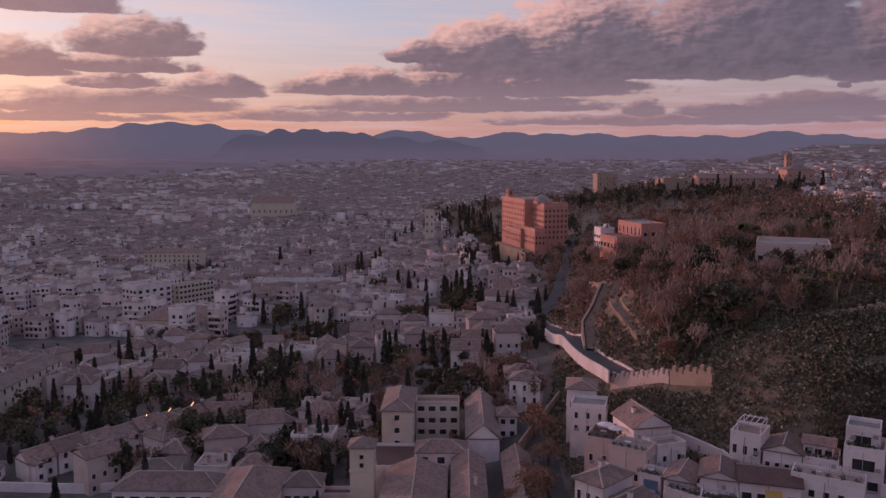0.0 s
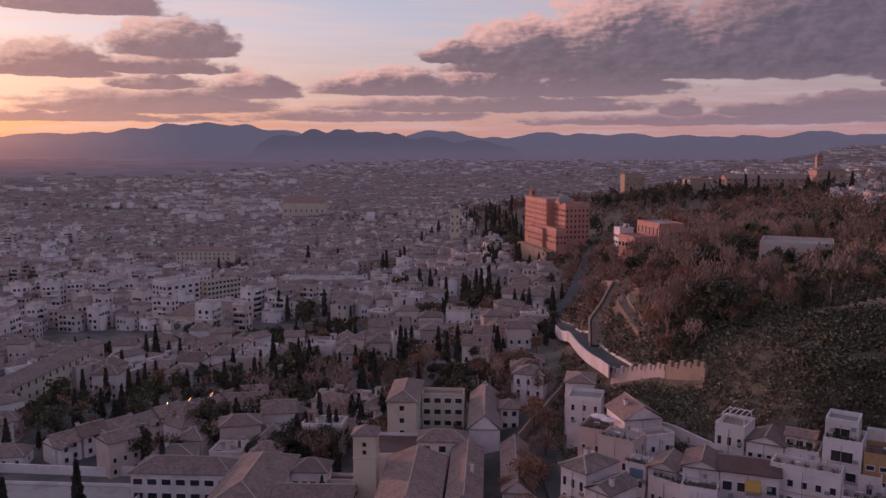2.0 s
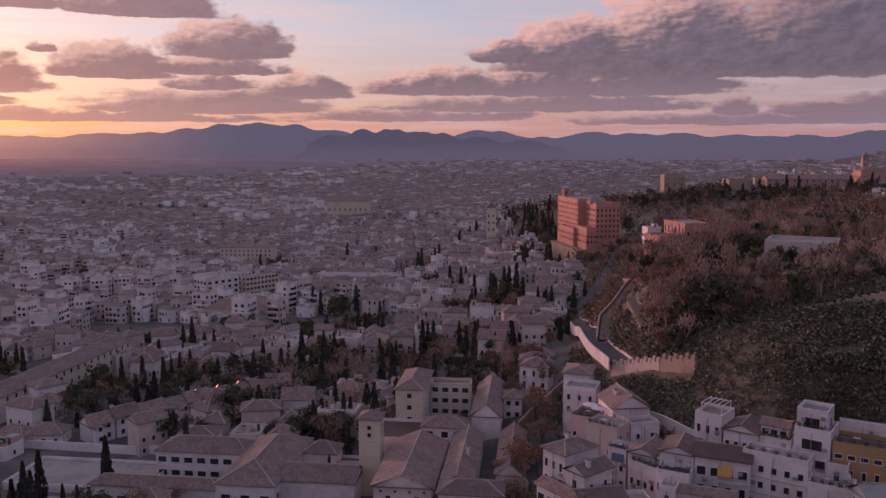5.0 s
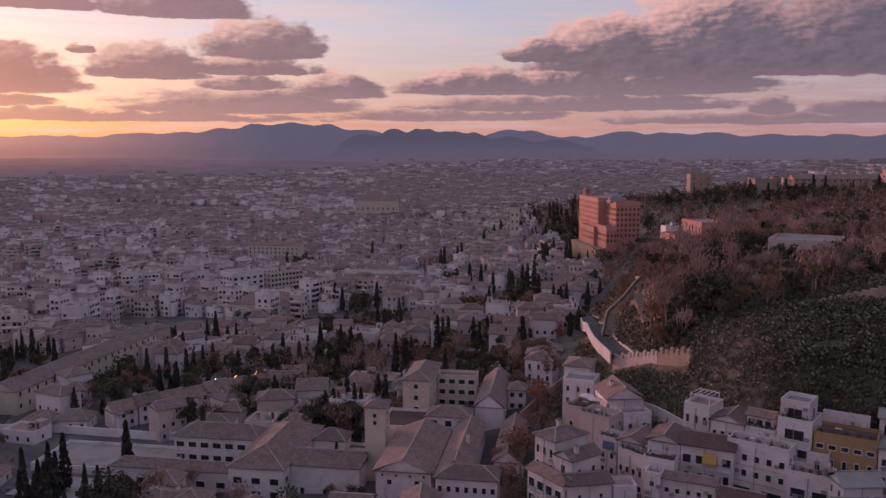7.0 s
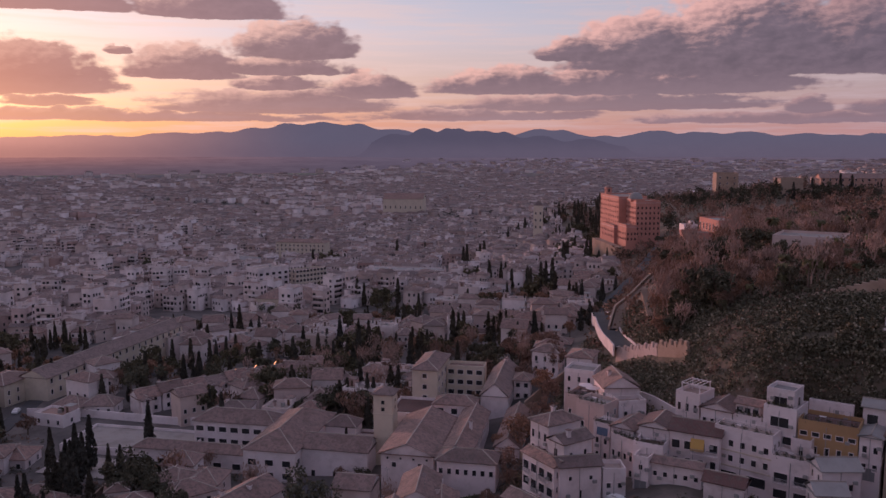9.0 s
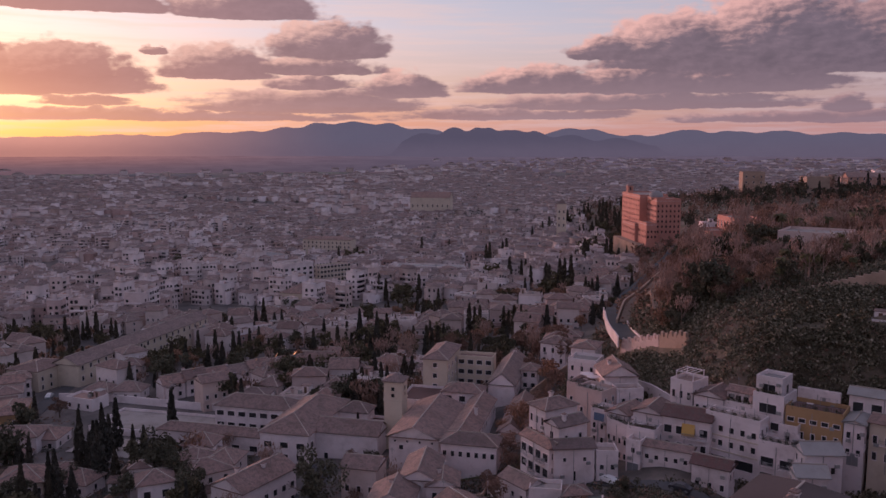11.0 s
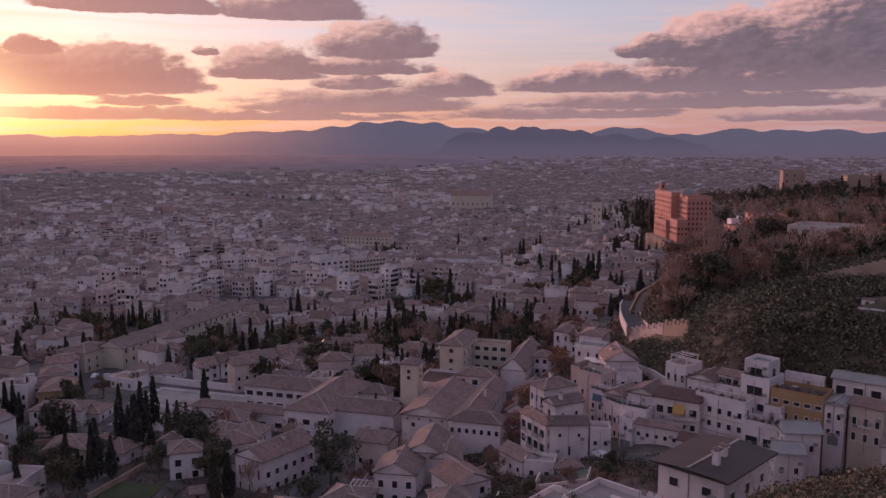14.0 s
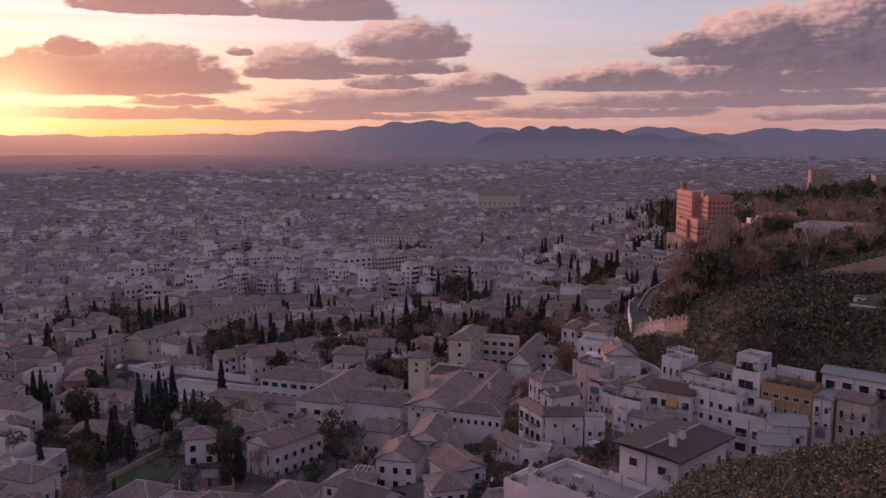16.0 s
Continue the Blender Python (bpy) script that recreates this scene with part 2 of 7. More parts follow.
WALLS = [(0.0, (0.80, 0.72, 0.715, 1)), (0.3, (0.66, 0.56, 0.53, 1)), (0.5, (0.84, 0.765, 0.765, 1)), (0.68, (0.54, 0.41, 0.36, 1)), (0.84, (0.78, 0.69, 0.67, 1)), (1.0, (0.44, 0.295, 0.265, 1))]
ROOFS = [(0.0, (0.24, 0.16, 0.145, 1)), (0.25, (0.35, 0.235, 0.21, 1)), (0.5, (0.29, 0.205, 0.19, 1)), (0.75, (0.39, 0.25, 0.215, 1)), (0.9, (0.32, 0.24, 0.225, 1)), (1.0, (0.20, 0.145, 0.14, 1))]
M_WHITE = varied("limewash", [(0.0, (0.80, 0.715, 0.72, 1)), (1.0, (0.71, 0.625, 0.62, 1))], 0.8, 0.7, 0.42)
M_WALL = varied("render", WALLS, 0.85, 0.7, 0.35)
# far copy of the wall tones, dimmed: distance haze put into the colour
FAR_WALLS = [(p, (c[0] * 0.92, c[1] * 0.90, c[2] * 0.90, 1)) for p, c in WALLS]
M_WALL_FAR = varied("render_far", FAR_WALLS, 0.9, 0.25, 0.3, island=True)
M_CREAM = varied("cream_render", [(0.0, (0.64, 0.55, 0.44, 1)), (1.0, (0.58, 0.50, 0.41, 1))], 0.85, 0.6, 0.3)
M_OCHRE = varied("ochre_render", [(0.0, (0.44, 0.28, 0.14, 1)), (1.0, (0.42, 0.275, 0.15, 1))], 0.85, 0.6, 0.3)
M_TILE = tiles("clay_tile", ROOFS)
# far tiles less saturated, with the same haze toning in their colour
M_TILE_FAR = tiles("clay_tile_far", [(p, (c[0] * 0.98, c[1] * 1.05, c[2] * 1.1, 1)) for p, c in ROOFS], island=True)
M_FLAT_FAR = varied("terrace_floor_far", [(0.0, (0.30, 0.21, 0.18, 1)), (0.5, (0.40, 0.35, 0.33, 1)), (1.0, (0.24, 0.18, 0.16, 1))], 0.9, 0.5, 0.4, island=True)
M_MAROON = tiles("maroon_tile", [(0.0, (0.17, 0.085, 0.08, 1)), (1.0, (0.15, 0.08, 0.075, 1))])
M_BROWN = varied("dark_brown_roofing", [(0.0, (0.085, 0.062, 0.06, 1)), (1.0, (0.10, 0.072, 0.07, 1))], 0.85, 1.6, 0.35)
M_BLUSH = varied("blush_render", [(0.0, (0.62, 0.48, 0.44, 1)), (1.0, (0.58, 0.45, 0.41, 1))], 0.85, 0.6, 0.35)
M_FLAT = varied("terrace_floor", [(0.0, (0.36, 0.24, 0.20, 1)), (0.5, (0.42, 0.36, 0.33, 1)), (1.0, (0.30, 0.20, 0.17, 1))], 0.85, 0.9, 0.4)
M_GREY = varied("cement_sheet", [(0.0, (0.27, 0.26, 0.26, 1)), (1.0, (0.35, 0.34, 0.33, 1))], 0.8, 0.8, 0.35)
M_REDWALL = varied("red_render", [(0.0, (0.54, 0.25, 0.19, 1)), (1.0, (0.50, 0.24, 0.19, 1))], 0.85, 0.5, 0.3)
M_STONE = varied("rubble_stone", [(0.0, (0.36, 0.27, 0.21, 1)), (1.0, (0.42, 0.31, 0.24, 1))], 0.95, 1.4, 0.5, relief=0.9)
M_WOOD = varied("dark_wood", [(0.0, (0.10, 0.06, 0.04, 1)), (1.0, (0.14, 0.08, 0.05, 1))], 0.6, 3.0, 0.4)
M_METAL = varied("painted_metal", [(0.0, (0.20, 0.20, 0.21, 1)), (1.0, (0.26, 0.26, 0.27, 1))], 0.5, 3.0, 0.3)
M_MORTAR = varied("ridge_mortar", [(0.0, (0.46, 0.40, 0.36, 1)), (1.0, (0.40, 0.35, 0.31, 1))], 0.9, 2.0, 0.5)
M_PINK = varied("faded_red_brick", [(0.0, (0.46, 0.28, 0.22, 1)), (1.0, (0.42, 0.27, 0.22, 1))], 0.9, 0.4, 0.4)
M_AWNING = varied("canvas", [(0.0, (0.62, 0.40, 0.12, 1)), (1.0, (0.60, 0.38, 0.12, 1))], 0.9, 2.0, 0.2)
M_GREENTIN = varied("green_sheet", [(0.0, (0.075, 0.105, 0.09, 1)), (1.0, (0.09, 0.12, 0.10, 1))], 0.7, 1.0, 0.4)
M_LAWN = varied("lawn", [(0.0, (0.06, 0.08, 0.035, 1)), (1.0, (0.07, 0.09, 0.04, 1))], 0.95, 1.2, 0.5)
M_ROAD = varied("asphalt", [(0.0, (0.075, 0.075, 0.08, 1)), (1.0, (0.085, 0.085, 0.09, 1))], 0.9, 0.8, 0.4)
M_PAVE = varied("concrete_paving", [(0.0, (0.34, 0.31, 0.29, 1)), (1.0, (0.38, 0.34, 0.32, 1))], 0.9, 0.7, 0.45)
M_BARK = varied("bark", [(0.0, (0.13, 0.095, 0.075, 1)), (1.0, (0.20, 0.15, 0.12, 1))], 0.95, 4.0, 0.5, relief=0.8)
M_PALE_BARK = varied("pale_twigs", [(0.0, (0.32, 0.22, 0.18, 1)), (1.0, (0.42, 0.29, 0.24, 1))], 0.95, 4.0, 0.3)


def glass(name):
    m, n, b = material(name, 0.08)
    p = place(n)
    n.put(b.inputs["Base Color"], n.mix(n.noise(p, 0.6, 2.0), (0.012, 0.014, 0.018, 1), (0.05, 0.05, 0.055, 1)))
    b.inputs["Specular IOR Level"].default_value = 0.6
    return m


def leaves(name, stops, rough=0.75):
    m, n, b = material(name, rough)
    p = place(n)
    c = n.ramp(dice(n, True), stops)
    c = n.mix(n.math("MULTIPLY", n.noise(p, 0.25, 3.0), 0.6), c, n.mix(1.0, c, (0.5, 0.45, 0.42, 1), "MULTIPLY"))
    own = n.ramp(dice(n), [(0.0, (0.75, 0.72, 0.7, 1)), (0.5, (1, 1, 1, 1)), (1.0, (1.15, 1.02, 0.85, 1))])
    n.put(b.inputs["Base Color"], n.mix(1.0, c, own, "MULTIPLY"))
    b.inputs["Specular IOR Level"].default_value = 0.25
    return m


M_GLASS = glass("window_glass")
M_CYPRESS = leaves("cypress_leaf", [(0.0, (0.060, 0.060, 0.054, 1)), (1.0, (0.11, 0.105, 0.088, 1))])
M_GREEN = leaves("evergreen_leaf", [(0.0, (0.080, 0.084, 0.060, 1)), (0.6, (0.115, 0.112, 0.075, 1)), (1.0, (0.165, 0.148, 0.098, 1))])
M_RUST = leaves("autumn_leaf", [(0.0, (0.20, 0.125, 0.098, 1)), (0.6, (0.30, 0.19, 0.145, 1)), (1.0, (0.40, 0.26, 0.20, 1))])
M_PALM = leaves("palm_leaf", [(0.0, (0.08, 0.085, 0.042, 1)), (1.0, (0.19, 0.17, 0.085, 1))])
M_SCRUB = leaves("scrub_leaf", [(0.0, (0.075, 0.078, 0.052, 1)), (0.45, (0.165, 0.16, 0.115, 1)), (0.8, (0.25, 0.235, 0.18, 1)), (1.0, (0.36, 0.34, 0.28, 1))])


def ground_material():
    m, n, b = material("earth", 0.95)
    p = place(n)
    fine, mid, big = n.noise(p, 0.9, 7.0, 0.7), n.noise(p, 0.10, 5.0, 0.6), n.noise(p, 0.012, 4.0, 0.6)
    town = n.mix(n.step(mid, 0.35, 0.65), (0.085, 0.078, 0.076, 1), (0.17, 0.15, 0.14, 1))
    bank = n.mix(n.step(mid, 0.38, 0.62), (0.10, 0.085, 0.06, 1), (0.19, 0.145, 0.11, 1))
    bank = n.mix(n.math("MULTIPLY", n.step(fine, 0.5, 0.7), 0.6), bank, (0.05, 0.055, 0.03, 1))
    cells = n.n.new("ShaderNodeTexVoronoi")
    cells.inputs["Scale"].default_value = 0.006
    n.put(cells.inputs["Vector"], p)
    # fields beyond the town, lightened to carry some of the distance haze
    field = n.mix(n.step(big, 0.4, 0.6), (0.20, 0.165, 0.14, 1), (0.32, 0.26, 0.22, 1))
    field = n.mix(0.35, field, n.mix(1.0, field, cells.outputs["Color"], "MULTIPLY"))
    att = n.n.new("ShaderNodeAttribute")
    att.attribute_name = "use"
    s = n.n.new("ShaderNodeSeparateColor")
    n.put(s.inputs[0], att.outputs["Color"])
    c = n.mix(s.outputs[0], town, bank)
    c = n.mix(s.outputs[1], c, field)
    n.put(b.inputs["Base Color"], c)
    bump(n, b, fine, 0.6, 0.15)
    return m


M_GROUND = ground_material()


# ---------- builders ----------
def mesh_of(name, verts, faces, mats, index=None):
    me = bpy.data.meshes.new(name)
    me.from_pydata([tuple(v) for v in verts], [], [tuple(f) for f in faces])
    for m in mats if isinstance(mats, (list, tuple)) else [mats]:
        me.materials.append(m)
    if index is not None:
        me.polygons.foreach_set("material_index", index)
    me.update()
    return me


class Shape:
    """Plain vertex and face lists, gathered piece by piece."""

    def __init__(self):
        self.v, self.f, self.i = [], [], []

    def add(self, verts, faces, mat=0):
        k = len(self.v)
        self.v += [tuple(q) for q in verts]
        self.f += [tuple(k + a for a in q) for q in faces]
        self.i += [mat] * len(faces)
        return self

    def box(self, x0, y0, z0, x1, y1, z1, mat=0):
        return self.add([(x0, y0, z0), (x1, y0, z0), (x1, y1, z0), (x0, y1, z0), (x0, y0, z1), (x1, y0, z1), (x1, y1, z1), (x0, y1, z1)],
                        [(3, 2, 1, 0), (4, 5, 6, 7), (0, 1, 5, 4), (1, 2, 6, 5), (2, 3, 7, 6), (3, 0, 4, 7)], mat)

    def hip(self, x0, y0, x1, y1, z, rise, over=0.45, thick=0.22, mat=0, gable=False):
        """A pitched roof over a rectangle, its ridge along the longer side, with an eaves edge."""
        x0, y0, x1, y1 = x0 - over, y0 - over, x1 + over, y1 + over
        w, d = x1 - x0, y1 - y0
        if w >= d:
            cut = 0 if gable else min(d / 2, w / 2 - 0.05)
            a, b = ((x0 + cut, (y0 + y1) / 2, z + rise), (x1 - cut, (y0 + y1) / 2, z + rise))
            top = [(0, 1, 5, 4), (1, 2, 5), (2, 3, 4, 5), (3, 0, 4)]
        else:
            cut = 0 if gable else min(w / 2, d / 2 - 0.05)
            a, b = (((x0 + x1) / 2, y0 + cut, z + rise), ((x0 + x1) / 2, y1 - cut, z + rise))
            top = [(1, 2, 5, 4), (2, 3, 5), (3, 0, 4, 5), (0, 1, 4)]
        vs = [(x0, y0, z), (x1, y0, z), (x1, y1, z), (x0, y1, z), a, b] + [(p, q, z - thick) for p, q in ((x0, y0), (x1, y0), (x1, y1), (x0, y1))]
        if gable:
            top = [q for q in top if len(q) == 4]
        self.edges = [(a, b)] + ([(vs[0], a), (vs[3], a), (vs[1], b), (vs[2], b)] if w >= d else [(vs[0], a), (vs[1], a), (vs[2], b), (vs[3], b)])
        return self.add(vs, top + [(6, 7, 1, 0), (7, 8, 2, 1), (8, 9, 3, 2), (9, 6, 0, 3), (9, 8, 7, 6)], mat)

    def mesh(self, name, mats):
        return mesh_of(name, self.v, self.f, mats, self.i)


def part(name, shape, mats, parent, label="", at=None):
    me = shape if isinstance(shape, bpy.types.Mesh) else shape.mesh(name, mats)
    ob = new(name, me)
    ob.parent = parent
    if at is not None:
        ob.matrix_basis = at
    if label:
        ob["label"] = label
    return ob


def thing(name, label, category, at, group="", kind="", data=None):
    ob = new(name, data)
    ob.matrix_basis = at
    return tagged(ob, label, category, group, kind)


def smooth(me):
    me.polygons.foreach_set("use_smooth", [True] * len(me.polygons))
    return me


# ---------- ground, far hills ----------
def ticks(spans):
    out = []
    for a, b, s in spans:
        out += list(np.arange(a, b, s))
    return np.array(out + [spans[-1][1]])


def make_ground():
    xs = ticks([(-5400, -1200, 300), (-1200, -420, 40), (-420, -180, 12), (-180, 120, 3.0), (120, 300, 12), (300, 900, 50), (900, 2700, 300)])
    ys = ticks([(-400, -60, 40), (-60, 320, 3.0), (320, 700, 10), (700, 1400, 40), (1400, 5000, 200)])
    X, Y = np.meshgrid(xs, ys)
    Z = land(X, Y)
    nx, ny = len(xs), len(ys)
    verts = np.stack([X, Y, Z], -1).reshape(-1, 3)
    k = np.arange(nx * ny).reshape(ny, nx)
    faces = np.stack([k[:-1, :-1], k[:-1, 1:], k[1:, 1:], k[1:, :-1]], -1).reshape(-1, 4)
    me = mesh_of("ground", verts.tolist(), faces.tolist(), M_GROUND)
    smooth(me)
    col = me.color_attributes.new("use", "FLOAT_COLOR", "POINT")
    g = np.clip((hill(X, Y) - 14) / 10, 0, 1)
    far = np.hypot(X, Y)
    f = np.clip((far - 2500) / 700, 0, 1)
    col.data.foreach_set("color", np.stack([g, f, 0 * g, 0 * g + 1], -1).ravel())
    tagged(new("ground", me), "bare earth, paving and rough hillside under the town", "ground", kind="structure")


make_ground()


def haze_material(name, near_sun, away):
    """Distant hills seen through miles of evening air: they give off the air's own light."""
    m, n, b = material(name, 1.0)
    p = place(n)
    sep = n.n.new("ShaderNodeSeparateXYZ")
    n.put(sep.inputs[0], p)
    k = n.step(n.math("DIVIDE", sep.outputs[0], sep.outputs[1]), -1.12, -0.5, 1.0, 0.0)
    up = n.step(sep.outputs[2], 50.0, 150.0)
    # haze painted into the emission, by height and by bearing from the sun
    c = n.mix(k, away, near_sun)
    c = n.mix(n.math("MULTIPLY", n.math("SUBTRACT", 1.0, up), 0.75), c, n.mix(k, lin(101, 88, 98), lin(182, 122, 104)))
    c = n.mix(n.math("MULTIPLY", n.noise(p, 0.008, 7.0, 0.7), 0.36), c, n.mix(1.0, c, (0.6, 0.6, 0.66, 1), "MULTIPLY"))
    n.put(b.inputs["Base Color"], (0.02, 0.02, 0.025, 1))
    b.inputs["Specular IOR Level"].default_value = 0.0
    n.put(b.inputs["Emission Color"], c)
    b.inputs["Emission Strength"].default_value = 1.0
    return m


def ridge(name, label, reach, bumps, floor, mat, a0, a1, seed):
    """A range of hills: rounded summits along an arc, given as azimuth, height and half width in degrees."""
    az = np.arange(a0, a1, 0.08)
    h = np.full(az.shape, floor)
    for a, e, w in bumps:
        d = np.abs(az - a) / w
        h = np.maximum(h, floor + (e - floor) * np.exp(-d ** 1.9))
    bell = np.exp(-0.5 * (np.arange(-12, 13) * 0.08 / 0.28) ** 2)
    h = np.convolve(np.pad(h, 12, mode="edge"), bell / bell.sum(), mode="valid")
    rough = np.array([noise.fractal((a * 0.9 + seed, seed, 0.3), 1.0, 2.0, 5) for a in az])
    h = h + 0.07 * rough
    verts, faces = [], []
    rows = 7
    for j in range(rows):
        q = j / (rows - 1)
        for a, e, r in zip(az, h, rough):
            dist = reach * (0.93 + 0.07 * q) + 12 * r
            wob = noise.noise((a * 0.8 + seed, q * 3.0, 1.0)) * 0.10 * q * (1 - q)
            z = -20 + (95 + dist * math.tan(radians(e)) + 20) * max(0.0, q ** 0.9 + wob)
            verts.append((-math.sin(radians(a)) * dist, math.cos(radians(a)) * dist, z))
    m = len(az)
    for j in range(rows - 1):
        faces += [(j * m + i, j * m + i + 1, (j + 1) * m + i + 1, (j + 1) * m + i) for i in range(m - 1)]
    me = smooth(mesh_of(name, verts, faces, mat))
    tagged(new(name, me), label, "hills", kind="structure")


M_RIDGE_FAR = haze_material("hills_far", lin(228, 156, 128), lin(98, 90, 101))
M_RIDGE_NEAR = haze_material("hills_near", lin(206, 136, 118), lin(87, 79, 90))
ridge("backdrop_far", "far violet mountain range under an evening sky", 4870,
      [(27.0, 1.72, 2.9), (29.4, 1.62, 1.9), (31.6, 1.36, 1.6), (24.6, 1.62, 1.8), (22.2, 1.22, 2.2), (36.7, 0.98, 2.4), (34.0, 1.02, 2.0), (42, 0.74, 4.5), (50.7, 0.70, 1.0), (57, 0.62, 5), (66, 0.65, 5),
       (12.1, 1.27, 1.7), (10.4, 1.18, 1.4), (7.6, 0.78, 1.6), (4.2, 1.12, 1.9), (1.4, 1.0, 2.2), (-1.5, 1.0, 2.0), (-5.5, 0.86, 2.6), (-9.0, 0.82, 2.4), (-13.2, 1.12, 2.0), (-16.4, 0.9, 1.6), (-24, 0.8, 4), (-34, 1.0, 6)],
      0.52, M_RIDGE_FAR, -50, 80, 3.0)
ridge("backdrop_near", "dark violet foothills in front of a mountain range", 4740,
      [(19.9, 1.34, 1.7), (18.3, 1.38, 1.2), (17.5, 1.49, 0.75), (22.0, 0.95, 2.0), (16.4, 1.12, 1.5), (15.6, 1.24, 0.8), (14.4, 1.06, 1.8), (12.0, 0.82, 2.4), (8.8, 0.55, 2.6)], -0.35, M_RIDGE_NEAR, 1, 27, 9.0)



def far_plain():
    """The open plain at the foot of the mountains, miles off; its evening haze is painted as a glow."""
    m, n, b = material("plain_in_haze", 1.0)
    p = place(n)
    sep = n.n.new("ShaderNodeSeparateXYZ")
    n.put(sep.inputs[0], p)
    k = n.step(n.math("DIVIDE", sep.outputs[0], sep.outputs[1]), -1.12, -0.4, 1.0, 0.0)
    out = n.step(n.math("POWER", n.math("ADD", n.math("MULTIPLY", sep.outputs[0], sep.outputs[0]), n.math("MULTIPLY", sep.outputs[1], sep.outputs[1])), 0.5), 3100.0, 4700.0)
    # haze put into the emission: brighter with distance, warmer toward the sun
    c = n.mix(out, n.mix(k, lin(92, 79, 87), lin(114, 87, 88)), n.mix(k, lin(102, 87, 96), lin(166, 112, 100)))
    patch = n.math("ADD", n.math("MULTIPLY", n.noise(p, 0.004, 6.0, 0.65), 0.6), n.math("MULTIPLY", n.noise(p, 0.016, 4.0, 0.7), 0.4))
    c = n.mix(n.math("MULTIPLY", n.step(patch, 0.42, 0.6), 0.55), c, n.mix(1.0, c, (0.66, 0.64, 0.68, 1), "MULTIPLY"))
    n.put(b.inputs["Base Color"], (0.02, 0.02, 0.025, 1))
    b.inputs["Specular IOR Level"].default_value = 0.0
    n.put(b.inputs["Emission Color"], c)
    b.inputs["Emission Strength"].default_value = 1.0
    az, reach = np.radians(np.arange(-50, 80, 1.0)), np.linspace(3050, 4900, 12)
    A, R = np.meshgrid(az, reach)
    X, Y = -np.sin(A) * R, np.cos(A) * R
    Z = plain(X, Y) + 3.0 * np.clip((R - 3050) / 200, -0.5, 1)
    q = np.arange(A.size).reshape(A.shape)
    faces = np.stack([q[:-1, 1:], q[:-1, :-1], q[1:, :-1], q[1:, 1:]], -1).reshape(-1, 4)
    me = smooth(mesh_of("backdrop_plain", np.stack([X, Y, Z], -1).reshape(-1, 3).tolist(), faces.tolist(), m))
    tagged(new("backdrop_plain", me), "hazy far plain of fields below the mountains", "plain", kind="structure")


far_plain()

# ---------- kit: windows, houses, trees ----------
_panes = {}


def window_mesh(w, h, frame=M_WHITE, bars=True):
    """A window facing -y, in one piece: a proud surround and sill, a deep reveal and a set-back pane."""
    key = (round(w, 2), round(h, 2), frame.name)
    if key not in _panes:
        t, out, back = 0.10, -0.12, -0.02
        s = Shape()

        def ring(x, z0, z1, y):
            return [(-x, y, z0), (x, y, z0), (x, y, z1), (-x, y, z1)]
        v = ring(w / 2 + t, -t - 0.06, h + t, 0.04) + ring(w / 2 + t, -t - 0.06, h + t, out) + ring(w / 2, 0, h, out) + ring(w / 2, 0, h, back)
        f = []
        for k in (0, 4, 8):
            f += [(k + i, k + (i + 1) % 4, k + 4 + (i + 1) % 4, k + 4 + i) for i in range(4)]
        s.add(v, f).add([], [])
        k = len(s.v)
        s.f.append((12, 13, 14, 15)), s.i.append(1)
        _panes[key] = s.mesh("window", [frame, M_GLASS])
    return _panes[key]


def on_side(side, u, z, w, d):
    """The pose of a fitting on a wall of a w by d block: u runs along the wall."""
    return {"f": pose(u, 0, z), "r": pose(w, u, z, 0, 0, 90), "b": pose(u, d, z, 0, 0, 180), "l": pose(0, u, z, 0, 0, -90)}[side]


def spread(length, count):
    return [length * (i + 0.5) / count for i in range(count)]


def flat_roof(w, d, h, wall=0, floor=1, lip=0.9, t=0.22):
    s = Shape()
    s.box(0, 0, h, w, t, h + lip, wall).box(0, d - t, h, w, d, h + lip, wall)
    s.box(0, t, h, t, d - t, h + lip, wall).box(w - t, t, h, w, d - t, h + lip, wall)
    s.box(t, t, h, w - t, d - t, h + 0.12, floor)
    return s


def chimney(parent, x, y, z, tall=1.5, wall=M_WHITE):
    s = Shape().box(-0.35, -0.35, -1.2, 0.35, 0.35, tall).box(-0.5, -0.5, tall, 0.5, 0.5, tall + 0.12)
    s.hip(-0.4, -0.4, 0.4, 0.4, tall + 0.34, 0.25, 0.1, 0.1, 1)
    return part("chimney", s, [wall, M_TILE], parent, at=pose(x, y, z))


def balcony(parent, side, u, z, w, d, wide=2.4, deep=0.9):
    s = Shape().box(-wide / 2, -deep, -0.15, wide / 2, 0, 0)
    for i in range(int(wide / 0.2) + 1):
        q = -wide / 2 + i * wide / int(wide / 0.2)
        s.box(q - 0.025, -deep, 0, q + 0.025, -deep + 0.05, 1.0, 1)
    s.box(-wide / 2, -deep - 0.02, 0.95, wide / 2, -deep + 0.06, 1.02, 1)
    s.box(-wide / 2, -deep, 0.95, -wide / 2 + 0.06, 0, 1.02, 1).box(wide / 2 - 0.06, -deep, 0.95, wide / 2, 0, 1.02, 1)
    return part("balcony", s, [M_WHITE, M_METAL], parent, at=on_side(side, u, z, w, d))


